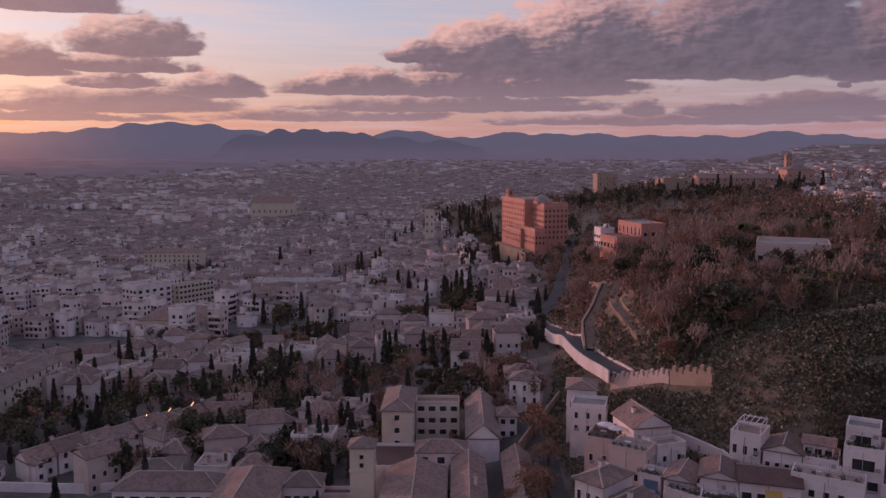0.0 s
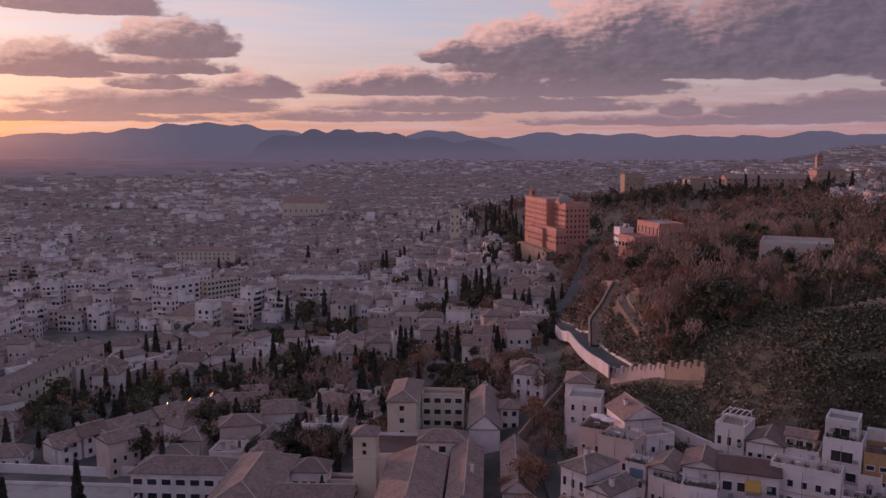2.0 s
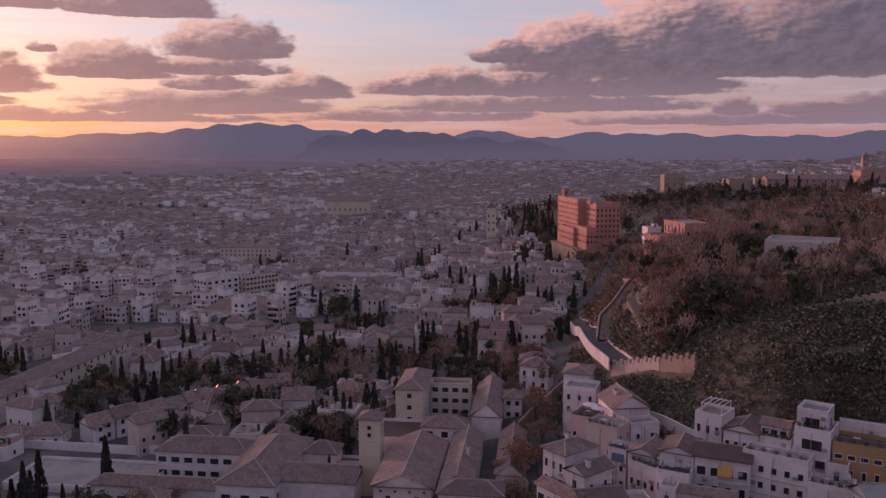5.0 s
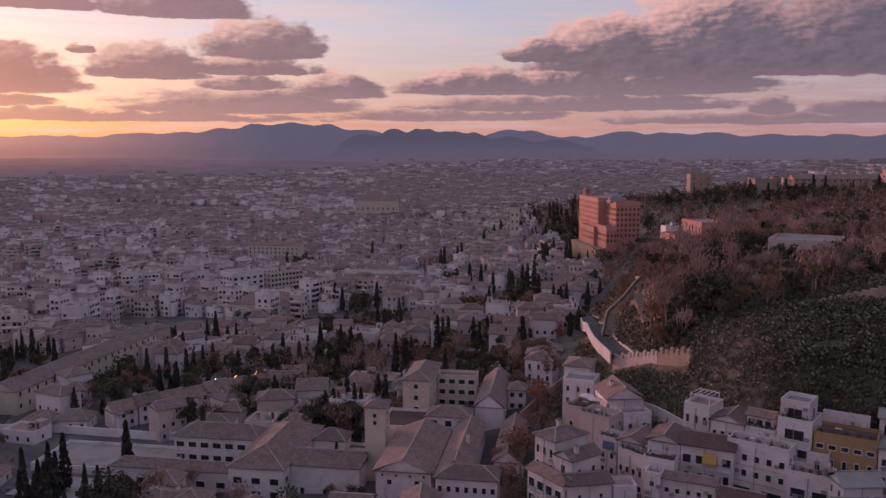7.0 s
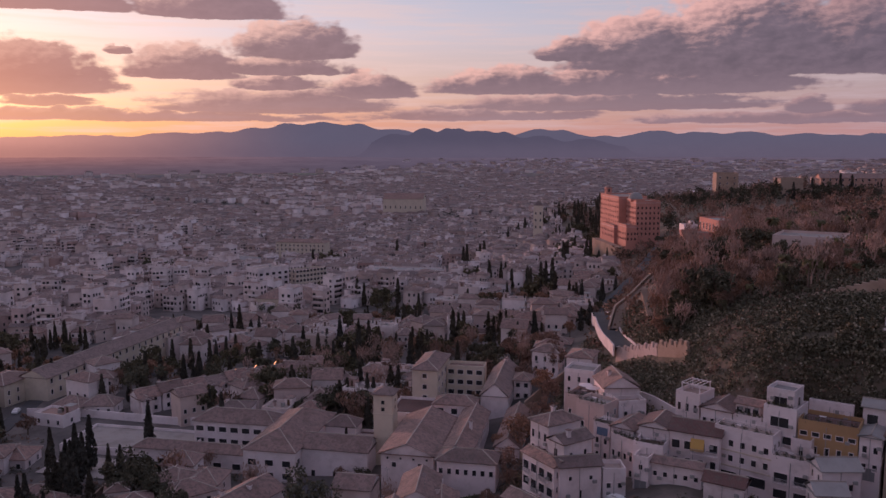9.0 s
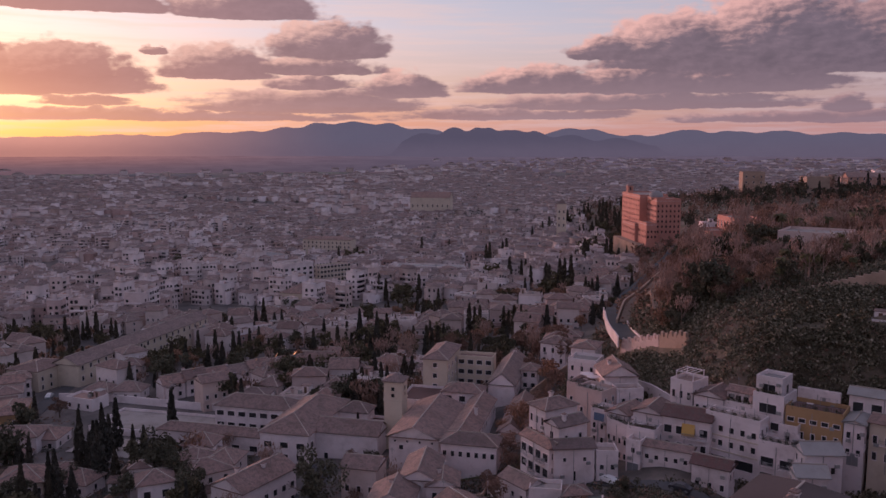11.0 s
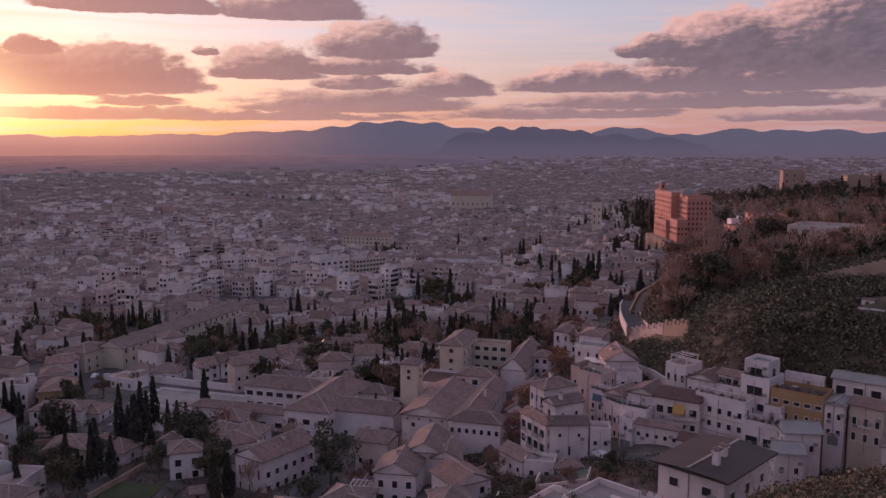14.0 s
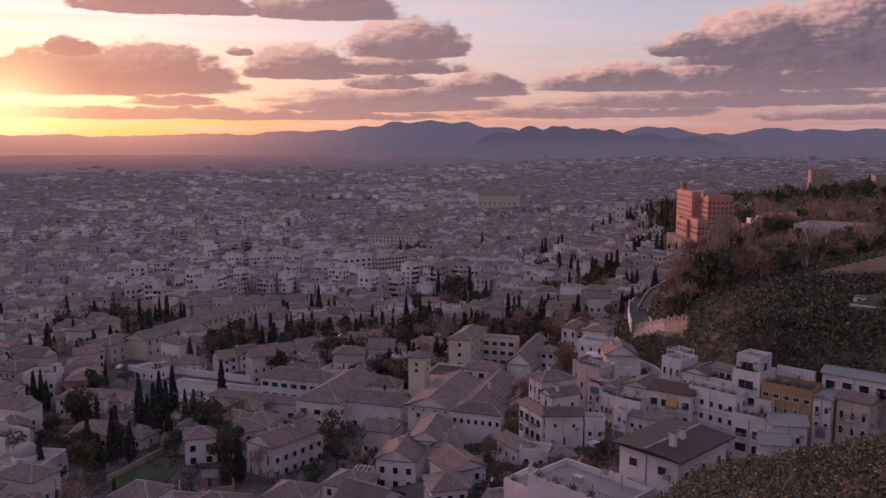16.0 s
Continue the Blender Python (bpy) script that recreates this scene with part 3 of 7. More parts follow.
def house(label, x, y, rot, w, d, z0, h, roof="hip", rise=1.7, wall=M_WHITE, top=M_TILE, wins=(), doors=(), chims=(), balconies=(), group="", category="house", deep=4.0, over=0.45, name="house", huts=True, lean=None):
    """A block of w by d metres whose front left corner stands at x, y; rot turns its front."""
    root = thing(name, label, category, pose(x, y, z0, 0, 0, rot), group)
    s = Shape().box(0, 0, -deep, w, d, h)
    part("wall", s, [wall], root)
    if roof in ("hip", "gable"):
        r = Shape().hip(0, 0, w, d, h + 0.2, rise, over, 0.2, 0, roof == "gable")
        for p, q in r.edges if roof == "hip" else r.edges[:1]:
            p, q = Vector(p) + Vector((0, 0, 0.03)), Vector(q) + Vector((0, 0, 0.03))
            if (q - p).length > 0.3:
                tube(r, p, q, 0.16, 0.16, 4, 1)
        part("roof", r, [top, M_MORTAR], root)
        if roof == "gable":
            for q in (0.0, 1.0):
                tri = [(q * w, 0, h), (q * w, d, h), (q * w, d / 2, h + rise)] if w >= d else [(0, q * d, h), (w, q * d, h), (w / 2, q * d, h + rise)]
                inn = Vector(((0.2, 0, 0) if w >= d else (0, 0.2, 0))) * (1 - 2 * q)
                vs = tri + [tuple(Vector(t) + inn) for t in tri]
                part("gable", Shape().add(vs, [(0, 1, 2), (5, 4, 3), (0, 3, 4, 1), (1, 4, 5, 2), (2, 5, 3, 0)]), [wall], root)
    elif roof == "flat":
        part("roof", flat_roof(w, d, h), [wall, top], root)
        k = int(abs(x * 7 + y * 3)) % 4
        if huts and w > 5:
            u, v = (0.3, d - 3.0) if k % 2 else (w - 2.9, d - 3.2)
            hut = part("stair_hut", Shape().box(u, v, h, u + 2.5, v + 2.7, h + 2.3).box(u - 0.15, v - 0.15, h + 2.3, u + 2.65, v + 2.85, h + 2.45, 1), [wall, M_TILE if k > 1 else M_GREY], root)
            part("hut_door", Shape().box(u + 0.8, v - 0.05, h + 0.13, u + 1.6, v + 0.02, h + 2.0), [M_WOOD], hut)
            part("water_tank", Shape().box(w * 0.55, d * 0.45, h + 0.12, w * 0.55 + 1.0, d * 0.45 + 0.9, h + 1.2), [M_GREY], root)
            if k:
                part("planter", Shape().box(w * 0.2, 0.4, h + 0.12, w * 0.2 + 1.6, 0.9, h + 0.9), [M_GREEN], root)
    if lean:
        side, u0, wide, out, tall = lean
        s2 = Shape().box(u0, -out, -deep, u0 + wide, 0.0, tall)
        wing = part("lean_to", s2, [wall], root)
        part("lean_to_roof", Shape().add([(u0 - 0.3, -out - 0.4, tall), (u0 + wide + 0.3, -out - 0.4, tall), (u0 + wide + 0.3, 0, tall + 1.0), (u0 - 0.3, 0, tall + 1.0), (u0 - 0.3, -out - 0.4, tall - 0.2), (u0 + wide + 0.3, -out - 0.4, tall - 0.2), (u0 + wide + 0.3, 0, tall - 0.2), (u0 - 0.3, 0, tall - 0.2)],
                                         [(0, 1, 2, 3), (4, 5, 1, 0), (5, 6, 2, 1), (7, 4, 0, 3), (7, 6, 5, 4)]), [M_TILE], wing)
    for side, cols, rows, ww, wh, z1, dz in wins:
        span = w if side in "fb" else d
        for u in spread(span, cols):
            for k in range(rows):
                part("window", window_mesh(ww, wh), None, root, at=on_side(side, u, z1 + k * dz, w, d))
    for side, u, ww, wh, mat in doors:
        s = Shape().box(-ww / 2, -0.05, 0, ww / 2, 0.05, wh).box(-ww / 2 - 0.1, -0.09, 0, -ww / 2, 0.05, wh + 0.1, 1).box(ww / 2, -0.09, 0, ww / 2 + 0.1, 0.05, wh + 0.1, 1).box(-ww / 2, -0.09, wh, ww / 2, 0.05, wh + 0.1, 1)
        part("door", s, [mat, M_WHITE], root, at=on_side(side, u, 0.02, w, d))
    for u, v, tall in chims:
        chimney(root, u, v, h + (rise * 0.5 if roof != "flat" else 0.1), tall, wall)
    for side, u, z in balconies:
        balcony(root, side, u, z, w, d)
    return root


def leaf_mesh(name, centres, size, mat, rng, upright=0.0, long=1.0):
    """Small folded leaf sprays at the given places, turned at random."""
    n = len(centres)
    a = rng.normal(size=(n, 3))
    a[:, 2] += upright * np.sign(a[:, 2])
    a /= np.linalg.norm(a, axis=1)[:, None]
    b = np.cross(a, rng.normal(size=(n, 3)))
    b /= np.linalg.norm(b, axis=1)[:, None]
    c = np.cross(a, b)
    s = size * rng.uniform(0.6, 1.3, (n, 1))
    p0, p1 = centres - a * s * long * 0.5, centres + a * s * long * 0.5
    q0, q1 = centres + b * s * 0.5 + c * s * 0.15, centres - b * s * 0.5 + c * s * 0.15
    v = np.stack([p0, q0, p1, q1], 1).reshape(-1, 3)
    k = np.arange(n)[:, None] * 4
    f = np.concatenate([k + [0, 1, 2], k + [0, 2, 3]], 1).reshape(-1, 3)
    return mesh_of(name, v.tolist(), f.tolist(), mat)


def tube(s, p, q, r0, r1, sides=5, mat=0):
    p, q = Vector(p), Vector(q)
    d = (q - p).normalized()
    a = d.orthogonal().normalized()
    b = d.cross(a)
    ring = [(math.cos(2 * math.pi * i / sides), math.sin(2 * math.pi * i / sides)) for i in range(sides)]
    v = [p + (a * c + b * e) * r0 for c, e in ring] + [q + (a * c + b * e) * r1 for c, e in ring]
    s.add(v, [(i, (i + 1) % sides, sides + (i + 1) % sides, sides + i) for i in range(sides)], mat)


def limbs(s, start, way, length, r, depth, rng, tips, spread_=0.55):
    end = Vector(start) + way * length
    tube(s, start, end, r, r * 0.62, 5 if depth > 1 else 4)
    if depth == 0:
        tips.append(end)
        return
    for i in range(3 if depth > 1 else 4):
        w = (way + Vector(rng.normal(size=3)) * spread_ + Vector((0, 0, 0.18))).normalized()
        at = Vector(start) + way * length * rng.uniform(0.55, 1.0)
        limbs(s, at, w, length * rng.uniform(0.6, 0.8), r * 0.55, depth - 1, rng, tips, spread_)


def cypress_parts(seed, h=12.0, r=1.25, n=620, size=0.72):
    rng = np.random.default_rng(seed)
    z = rng.uniform(0.03, 1.0, n) ** 0.9
    prof = np.sin(np.pi * np.clip(z, 0, 1) ** 0.55) ** 0.7 * (1 - 0.55 * z)
    ang = rng.uniform(0, 2 * np.pi, n)
    rad = r * prof * rng.uniform(0.55, 1.12, n) * (1 + 0.18 * np.sin(3 * ang + 9 * z))
    pts = np.stack([rad * np.cos(ang), rad * np.sin(ang), 0.5 + z * (h - 0.5)], -1)
    s = Shape()
    tube(s, (0, 0, -0.6), (0, 0, h * 0.85), 0.2, 0.04, 6)
    return s.mesh("trunk", [M_BARK]), leaf_mesh("crown", pts, size, M_CYPRESS, rng, 1.6, 1.5)


def broad_parts(seed, h=9.0, r=3.6, mat=M_GREEN, count=900, size=0.72):
    rng = np.random.default_rng(seed)
    s, tips = Shape(), []
    tube(s, (0, 0, -0.6), (0, 0, h * 0.32), 0.28, 0.22, 7)
    for i in range(4):
        w = Vector((*rng.normal(size=2) * 0.7, 1.0)).normalized()
        limbs(s, (0, 0, h * 0.3), w, h * 0.26, 0.15, 2, rng, tips)
    blobs = [(rng.normal(size=3) * (r * 0.42, r * 0.42, h * 0.14) + (0, 0, h * 0.64), rng.uniform(0.28, 0.5) * r) for _ in range(11)]
    pts = []
    for i in range(count):
        c, q = blobs[i % len(blobs)]
        d = rng.normal(size=3)
        pts.append(c + d / np.linalg.norm(d) * q * rng.uniform(0.55, 1.05))
    pts = np.array(pts)
    pts[:, 2] = np.maximum(pts[:, 2], h * 0.22)
    return s.mesh("trunk", [M_BARK]), leaf_mesh("crown", pts, size, mat, rng)


def bare_parts(seed, h=12.0, tall=0.8, depth=2):
    """A leafless winter tree: limbs and a haze of thin twigs."""
    rng = np.random.default_rng(seed)
    s, tips = Shape(), []
    tube(s, (0, 0, -0.6), (0, 0, h * 0.25), 0.26, 0.2, 6)
    for i in range(4):
        w = Vector((*rng.normal(size=2) * (0.75 - 0.5 * tall), 1.0)).normalized()
        limbs(s, (0, 0, h * 0.22), w, h * 0.27, 0.13, depth, rng, tips, 0.5 - 0.22 * tall)
    pts = np.array([t + Vector(rng.normal(size=3) * 0.9) for t in tips for _ in range(5)])
    return s.mesh("trunk", [M_PALE_BARK]), leaf_mesh("crown", pts, 0.30, M_RUST if seed % 2 else M_PALE_BARK, rng, 1.5, 4.5)


def palm_parts(seed, h=8.5):
    rng = np.random.default_rng(seed)
    s, top = Shape(), Vector((0.3, 0.1, h))
    pts = [Vector((0.3 * (i / 6) ** 2, 0, -0.5 + (h + 0.5) * i / 6)) for i in range(7)]
    for a, b in zip(pts, pts[1:]):
        tube(s, a, b, 0.30, 0.27, 7)
    f = Shape()
    for i in range(38):
        ang, up = rng.uniform(0, 6.28), rng.uniform(-0.5, 1.2)
        d, p, side = Vector((math.cos(ang), math.sin(ang), 0)), top.copy(), Vector((-math.sin(ang), math.cos(ang), 0))
        last = None
        for k in range(6):
            wide = 0.42 * math.sin(math.pi * (k + 0.8) / 6.6)
            row = (p - side * wide - Vector((0, 0, 0.16)), p.copy(), p + side * wide - Vector((0, 0, 0.16)))
            if last:
                f.add(last + row, [(0, 1, 4, 3), (1, 2, 5, 4)])
            last = row
            p = p + (d + Vector((0, 0, up - 0.42 * k))).normalized() * 0.52
    return s.mesh("trunk", [M_BARK]), f.mesh("crown", [M_PALM])


TREES = {
    "cypress": ([cypress_parts(1), cypress_parts(2, 14.0, 1.5), cypress_parts(3, 10.0, 1.2), cypress_parts(4, 11.0, 1.9)], "tall dark green cypress tree", "cypress tree"),
    "evergreen": ([broad_parts(11), broad_parts(12, 11.0, 4.4), broad_parts(13, 7.0, 3.0), broad_parts(14, 10.0, 3.2)], "rounded dark evergreen tree with dense leaves", "tree"),
    "autumn": ([broad_parts(21, 9.0, 3.4, M_RUST, 650, 0.6), broad_parts(22, 7.0, 3.0, M_RUST, 600, 0.55)], "tree with thin russet winter leaves", "tree"),
    "bare": ([bare_parts(31), bare_parts(32, 13.0, 1.0), bare_parts(33, 11.0, 0.5), bare_parts(34, 14.0, 1.0)], "leafless winter tree with fine reddish twigs", "bare tree"),
    "palm": ([palm_parts(41), palm_parts(42, 6.5)], "date palm with a drooping crown of fronds", "palm tree"),
}
FINE = {
    "cypress": [cypress_parts(1, n=1100, size=0.48), cypress_parts(2, 14.0, 1.5, 1200, 0.5), cypress_parts(4, 11.0, 1.7, 1100, 0.5)],
    "evergreen": [broad_parts(11, count=1600, size=0.46), broad_parts(12, 11.0, 4.4, count=1800, size=0.5), broad_parts(13, 7.0, 3.0, count=1300, size=0.42)],
    "autumn": [broad_parts(21, 9.0, 3.4, M_RUST, 1100, 0.38), broad_parts(22, 7.0, 3.0, M_RUST, 1000, 0.36)],
}
PLAIN = {
    "cypress": [cypress_parts(6, n=240, size=1.0), cypress_parts(7, 14.0, 1.5, 260, 1.1)],
    "evergreen": [broad_parts(16, count=330, size=1.0), broad_parts(17, 11.0, 4.2, count=360, size=1.1)],
    "autumn": [broad_parts(26, 8.0, 3.2, M_RUST, 280, 0.9)],
    "bare": [bare_parts(36, 12.0, 0.8, 1), bare_parts(37, 13.0, 1.0, 1)],
}
dice_rng = random.Random(5)


def tree(kind, x, y, scale=1.0, group=""):
    forms, label, category = TREES[kind]
    if kind in FINE and math.hypot(x, y) < 205:
        forms = FINE[kind]
    trunk, crown = dice_rng.choice(forms)
    k = scale * dice_rng.uniform(0.82, 1.18)
    m = pose(x, y, ground_at(x, y) - 0.1, 0, 0, dice_rng.uniform(0, 360)) @ Matrix.Diagonal((k * dice_rng.uniform(0.9, 1.1), k, k * dice_rng.uniform(0.9, 1.12), 1))
    root = thing(category.replace(" ", "_"), label, category, m, group)
    part("trunk", trunk, None, root)
    part("crown", crown, None, root)
    return root


taken = []          # circles and turned rectangles that the town's infill leaves free


def keep_rect(x, y, rot, x0, y0, x1, y1):
    c, s = math.cos(radians(rot)), math.sin(radians(rot))
    taken.append((x, y, c, s, x0, y0, x1, y1))


def is_free(px, py, r=5.0):
    for x, y, c, s, x0, y0, x1, y1 in taken:
        u, v = (px - x) * c + (py - y) * s, -(px - x) * s + (py - y) * c
        if x0 - r < u < x1 + r and y0 - r < v < y1 + r:
            return False
    return True


def free_mask(px, py, r):
    ok = np.ones(px.shape, bool)
    for x, y, c, s_, x0, y0, x1, y1 in taken:
        u, v = (px - x) * c + (py - y) * s_, -(px - x) * s_ + (py - y) * c
        ok &= ~((u > x0 - r) & (u < x1 + r) & (v > y0 - r) & (v < y1 + r))
    return ok


def block(label, x, y, rot, w, d, z0, h, **more):
    keep_rect(x, y, rot, 0, 0, w, d)
    return house(label, x, y, rot, w, d, z0, h, **more)

# ---------- the convent ----------
CX, CY, CROT = -77.0, 181.7, 7.4
CONVENT = "convent buildings"


def cloister(label, a0, b0, a1, b1, eave, base=12.0, **more):
    p = Vector((CX, CY, 0)) + Matrix.Rotation(radians(CROT), 3, "Z") @ Vector((a0, b0, 0))
    more.setdefault("wall", M_WHITE)
    return block(label, p.x, p.y, CROT, a1 - a0, b1 - b0, base, eave - base, group=CONVENT, category="building", name="convent_wing", **more)


def bell_tower():
    w, h = 5.0, 20.6
    root = thing("bell_tower", "square cream bell tower with a low tiled hip roof", "tower", pose(CX, CY, 12, 0, 0, CROT), CONVENT)
    keep_rect(CX, CY, CROT, 0, 0, w, w)
    part("wall", Shape().box(0, 0, -3, w, w, h), [M_CREAM], root)
    part("cornice", Shape().box(-0.15, -0.15, h - 5.2, w + 0.15, w + 0.15, h - 4.9), [M_CREAM], root)
    part("cornice", Shape().box(-0.2, -0.2, h - 0.3, w + 0.2, w + 0.2, h), [M_CREAM], root)
    part("roof", Shape().hip(0, 0, w, w, h + 0.2, 1.6, 0.5, 0.2), [M_TILE], root)
    for side in "flr":
        for q in (2.4, 4.2):
            part("belfry_opening", window_mesh(0.85, 0.95, M_CREAM, False), None, root, at=on_side(side, 2.5, h - q, w, w))


bell_tower()
cloister("long white convent wing with a pale tiled hip roof", -30, -12.3, -16.5, 18, 20.5, rise=3.4, wins=[("f", 3, 2, 2.1, 1.5, 1.6, 3.2), ("r", 7, 2, 1.7, 1.5, 1.6, 3.2), ("l", 7, 2, 1.2, 1.5, 1.6, 3.2)])
cloister("blank white convent wing with a mossy tiled roof", -16.4, -7.5, 0.5, 1.0, 20.0, rise=2.6, roof="gable", wins=[("f", 3, 1, 1.0, 1.6, 1.0, 3)])
cloister("white convent schoolroom wing with a tiled roof", -54, 7.9, -30.2, 16.5, 19.5, rise=2.6, wins=[("f", 7, 2, 2.2, 1.4, 1.4, 3.4), ("l", 2, 2, 1.4, 1.4, 1.4, 3.4)])
cloister("low white convent gallery with a hipped tile roof", -16.3, 9.5, -8.0, 16.0, 20.0, rise=2.2, wins=[("f", 4, 2, 1.4, 1.5, 1.2, 3.2), ("r", 3, 2, 1.3, 1.5, 1.2, 3.2)])
cloister("low convent passage with a flat maroon roof", -8.0, 11.0, 0.0, 15.0, 17.0, roof="flat", huts=False, top=M_MAROON, wins=[("f", 4, 1, 1.5, 1.6, 1.0, 3)])
cloister("white convent church with a wide tiled gable roof", 7.6, -20.2, 19.8, 6.5, 25.4, roof="gable", rise=2.7, over=0.7, wins=[("f", 2, 1, 1.0, 1.1, 10.4, 3), ("f", 4, 1, 0.5, 0.5, 12.2, 3)], chims=[])
cloister("white convent front wing with a hipped tile roof", 22.0, -27.0, 34.8, -20.2, 27.4, base=17, rise=1.7, wins=[("f", 7, 1, 0.8, 1.2, 7.6, 3)])
cloister("long narrow convent range with an old tiled roof", 21.6, -20.0, 28.2, 10.2, 26.4, base=14, rise=2.0, roof="gable", wins=[("r", 12, 1, 0.9, 1.3, 10.0, 3)], chims=[(4.6, 13.0, 2.2)])
cloister("low service range with a tiled gable roof", 32.6, -12.0, 38.6, 15.0, 25.6, base=15, rise=2.4, roof="gable", wins=[("f", 1, 1, 1.0, 1.2, 2.5, 3)])
cloister("flat maroon-roofed hall between convent wings", 1.5, 8.5, 13.0, 22.5, 24.6, roof="flat", huts=False, top=M_MAROON)
cloister("low flat maroon-roofed link beside the church", 13.2, 6.8, 20.5, 10.4, 24.2, roof="flat", huts=False, top=M_MAROON, wins=[("f", 1, 1, 2.4, 1.5, 9.5, 3)])
cloister("small white convent house with a hipped tile roof", 13.4, 10.6, 24.4, 17.0, 27.6, rise=1.8, wins=[("f", 3, 1, 1.6, 1.5, 13.2, 3)])
cloister("tall cream convent block with a tiled roof", 4.6, 23.0, 11.8, 41.0, 33.0, wall=M_CREAM, rise=1.8, wins=[("f", 1, 4, 1.2, 1.3, 9.5, 3.1), ("l", 5, 4, 1.1, 1.4, 8.5, 3.1), ("r", 4, 3, 1.2, 1.4, 11.5, 3.1)])
cloister("cream convent gallery block with rows of windows", 12.0, 35.5, 23.0, 41.0, 30.6, wall=M_CREAM, roof="flat", top=M_TILE, huts=False, wins=[("f", 4, 4, 1.7, 1.3, 8.0, 3.0)])
cloister("long tiled convent range running up the slope", 24.8, 17.5, 32.2, 46.0, 28.4, wall=M_WHITE, roof="gable", rise=3.4, base=13, wins=[("r", 8, 3, 1.0, 1.3, 6.0, 3.0)], chims=[(3.8, 25, 2.0)])
cloister("white convent stair block with stacked windows", 32.5, 29.0, 37.0, 35.0, 29.8, rise=1.4, base=14, wins=[("f", 2, 3, 1.1, 1.2, 8.0, 3.0), ("r", 2, 3, 1.0, 1.2, 8.0, 3.0)])
cloister("low walled court roofed in flat pinkish paving", -88, -3.5, -52, 13.5, 13.6, base=9, roof="flat", huts=False, top=M_PAVE)
cloister("low white store along the convent court", -62, -9, -31, -4.0, 17.5, base=11, rise=1.6, wins=[("f", 6, 1, 2.2, 1.5, 2.6, 3)])
keep_rect(CX, CY, CROT, -90, -10, 41, 18)

# ---------- grand hotel on the hill ----------
HX, HY, HROT = -46.0, 528.0, 24.0
HOTEL = "hotel wings"


def hotel():
    root = thing("grand_hotel", "large terracotta-red hotel with rows of small windows and a pale dome", "hotel", pose(HX, HY, 33, 0, 0, HROT))
    keep_rect(HX, HY, HROT, -16, -8, 20, 70)

    def wing(a0, b0, a1, b1, h, rows, sides, z1=3.0, dz=3.3, deep=6.0, mat=M_REDWALL):
        w, d = a1 - a0, b1 - b0
        body = part("wing", Shape().box(0, 0, -deep, w, d, h), [mat], root, at=pose(a0, b0, 0))
        part("parapet", flat_roof(w, d, h, 0, 1, 0.9), [mat, M_FLAT], body)
        part("string_course", Shape().box(-0.15, -0.15, h - 0.7, w + 0.15, w * 0 + d + 0.15, h - 0.45), [M_BLUSH], body)
        for side, cols in sides:
            for u in spread(w if side in "fb" else d, cols):
                for k in range(rows):
                    part("window", window_mesh(1.0, 1.5, M_REDWALL, False), None, body, at=on_side(side, u, z1 + k * dz, w, d))
        return body

    wing(0, 0, 16, 20, 27, 6, [("f", 6), ("l", 7)], 6.0)
    wing(-5, 20.1, 14, 62, 28.5, 7, [("l", 10), ("f", 1)], 5.0)
    wing(-7, -3, -0.1, 16, 12, 2, [("l", 6), ("f", 3)], 3.0)
    wing(-9, 16.1, -5.1, 44, 10, 2, [("l", 8)], 2.5)
    s = Shape().box(-14, -5, -14, -9.2, 50, -1.0)
    part("retaining_wall", s, [M_STONE], root)
    dome, rings = Shape(), 8
    rows = [[(4.6 * math.cos(math.pi / 2 * k / rings) * math.cos(2 * math.pi * i / 20), 4.6 * math.cos(math.pi / 2 * k / rings) * math.sin(2 * math.pi * i / 20), 4.2 * math.sin(math.pi / 2 * k / rings)) for i in range(20)] for k in range(rings)]
    for k in range(rings - 1):
        for i in range(20):
            j = (i + 1) % 20
            dome.add([rows[k][i], rows[k][j], rows[k + 1][j], rows[k + 1][i]], [(0, 1, 2, 3)])
    dome.add(rows[-1], [tuple(range(20))])
    drum = Shape().box(-4.8, -4.8, -1.5, 4.8, 4.8, 0.05)
    part("drum", drum, [M_REDWALL], root, at=pose(3.5, 12, 28.4))
    part("dome", smooth(dome.mesh("dome", [M_GREY])), None, root, "pale ribbed dome", pose(3.5, 12, 28.4))
    turret = part("turret", Shape().box(-2, -2, 0, 2, 2, 5.5).hip(-2, -2, 2, 2, 5.7, 1.6, 0.3, 0.2, 1), [M_REDWALL, M_TILE], root, at=pose(-1, 58, 28))
    for side in "fl":
        part("turret_opening", window_mesh(1.1, 2.2, M_REDWALL, False), None, turret, at=pose(0, -2, 2.4) if side == "f" else pose(-2, 0, 2.4, 0, 0, -90))


hotel()
RED = "red hillside buildings"
block("red-rendered concert building with tall vertical fins", 4, 432, 24, 13, 24, 44, 13, roof="flat", wall=M_REDWALL, top=M_GREY, wins=[("l", 6, 2, 1.2, 3.6, 3.0, 4.8), ("f", 3, 2, 1.6, 2.0, 3.0, 4.5)], group=RED, category="building", name="concert_hall", huts=False)
block("low red-rendered annexe with a flat roof", -8, 424, 24, 11.8, 18, 42, 9, roof="flat", wall=M_REDWALL, top=M_FLAT, wins=[("l", 5, 1, 2.0, 2.2, 4.0, 3), ("f", 3, 1, 2.0, 2.2, 4.0, 3)], group=RED, category="building", name="concert_annexe", huts=False)
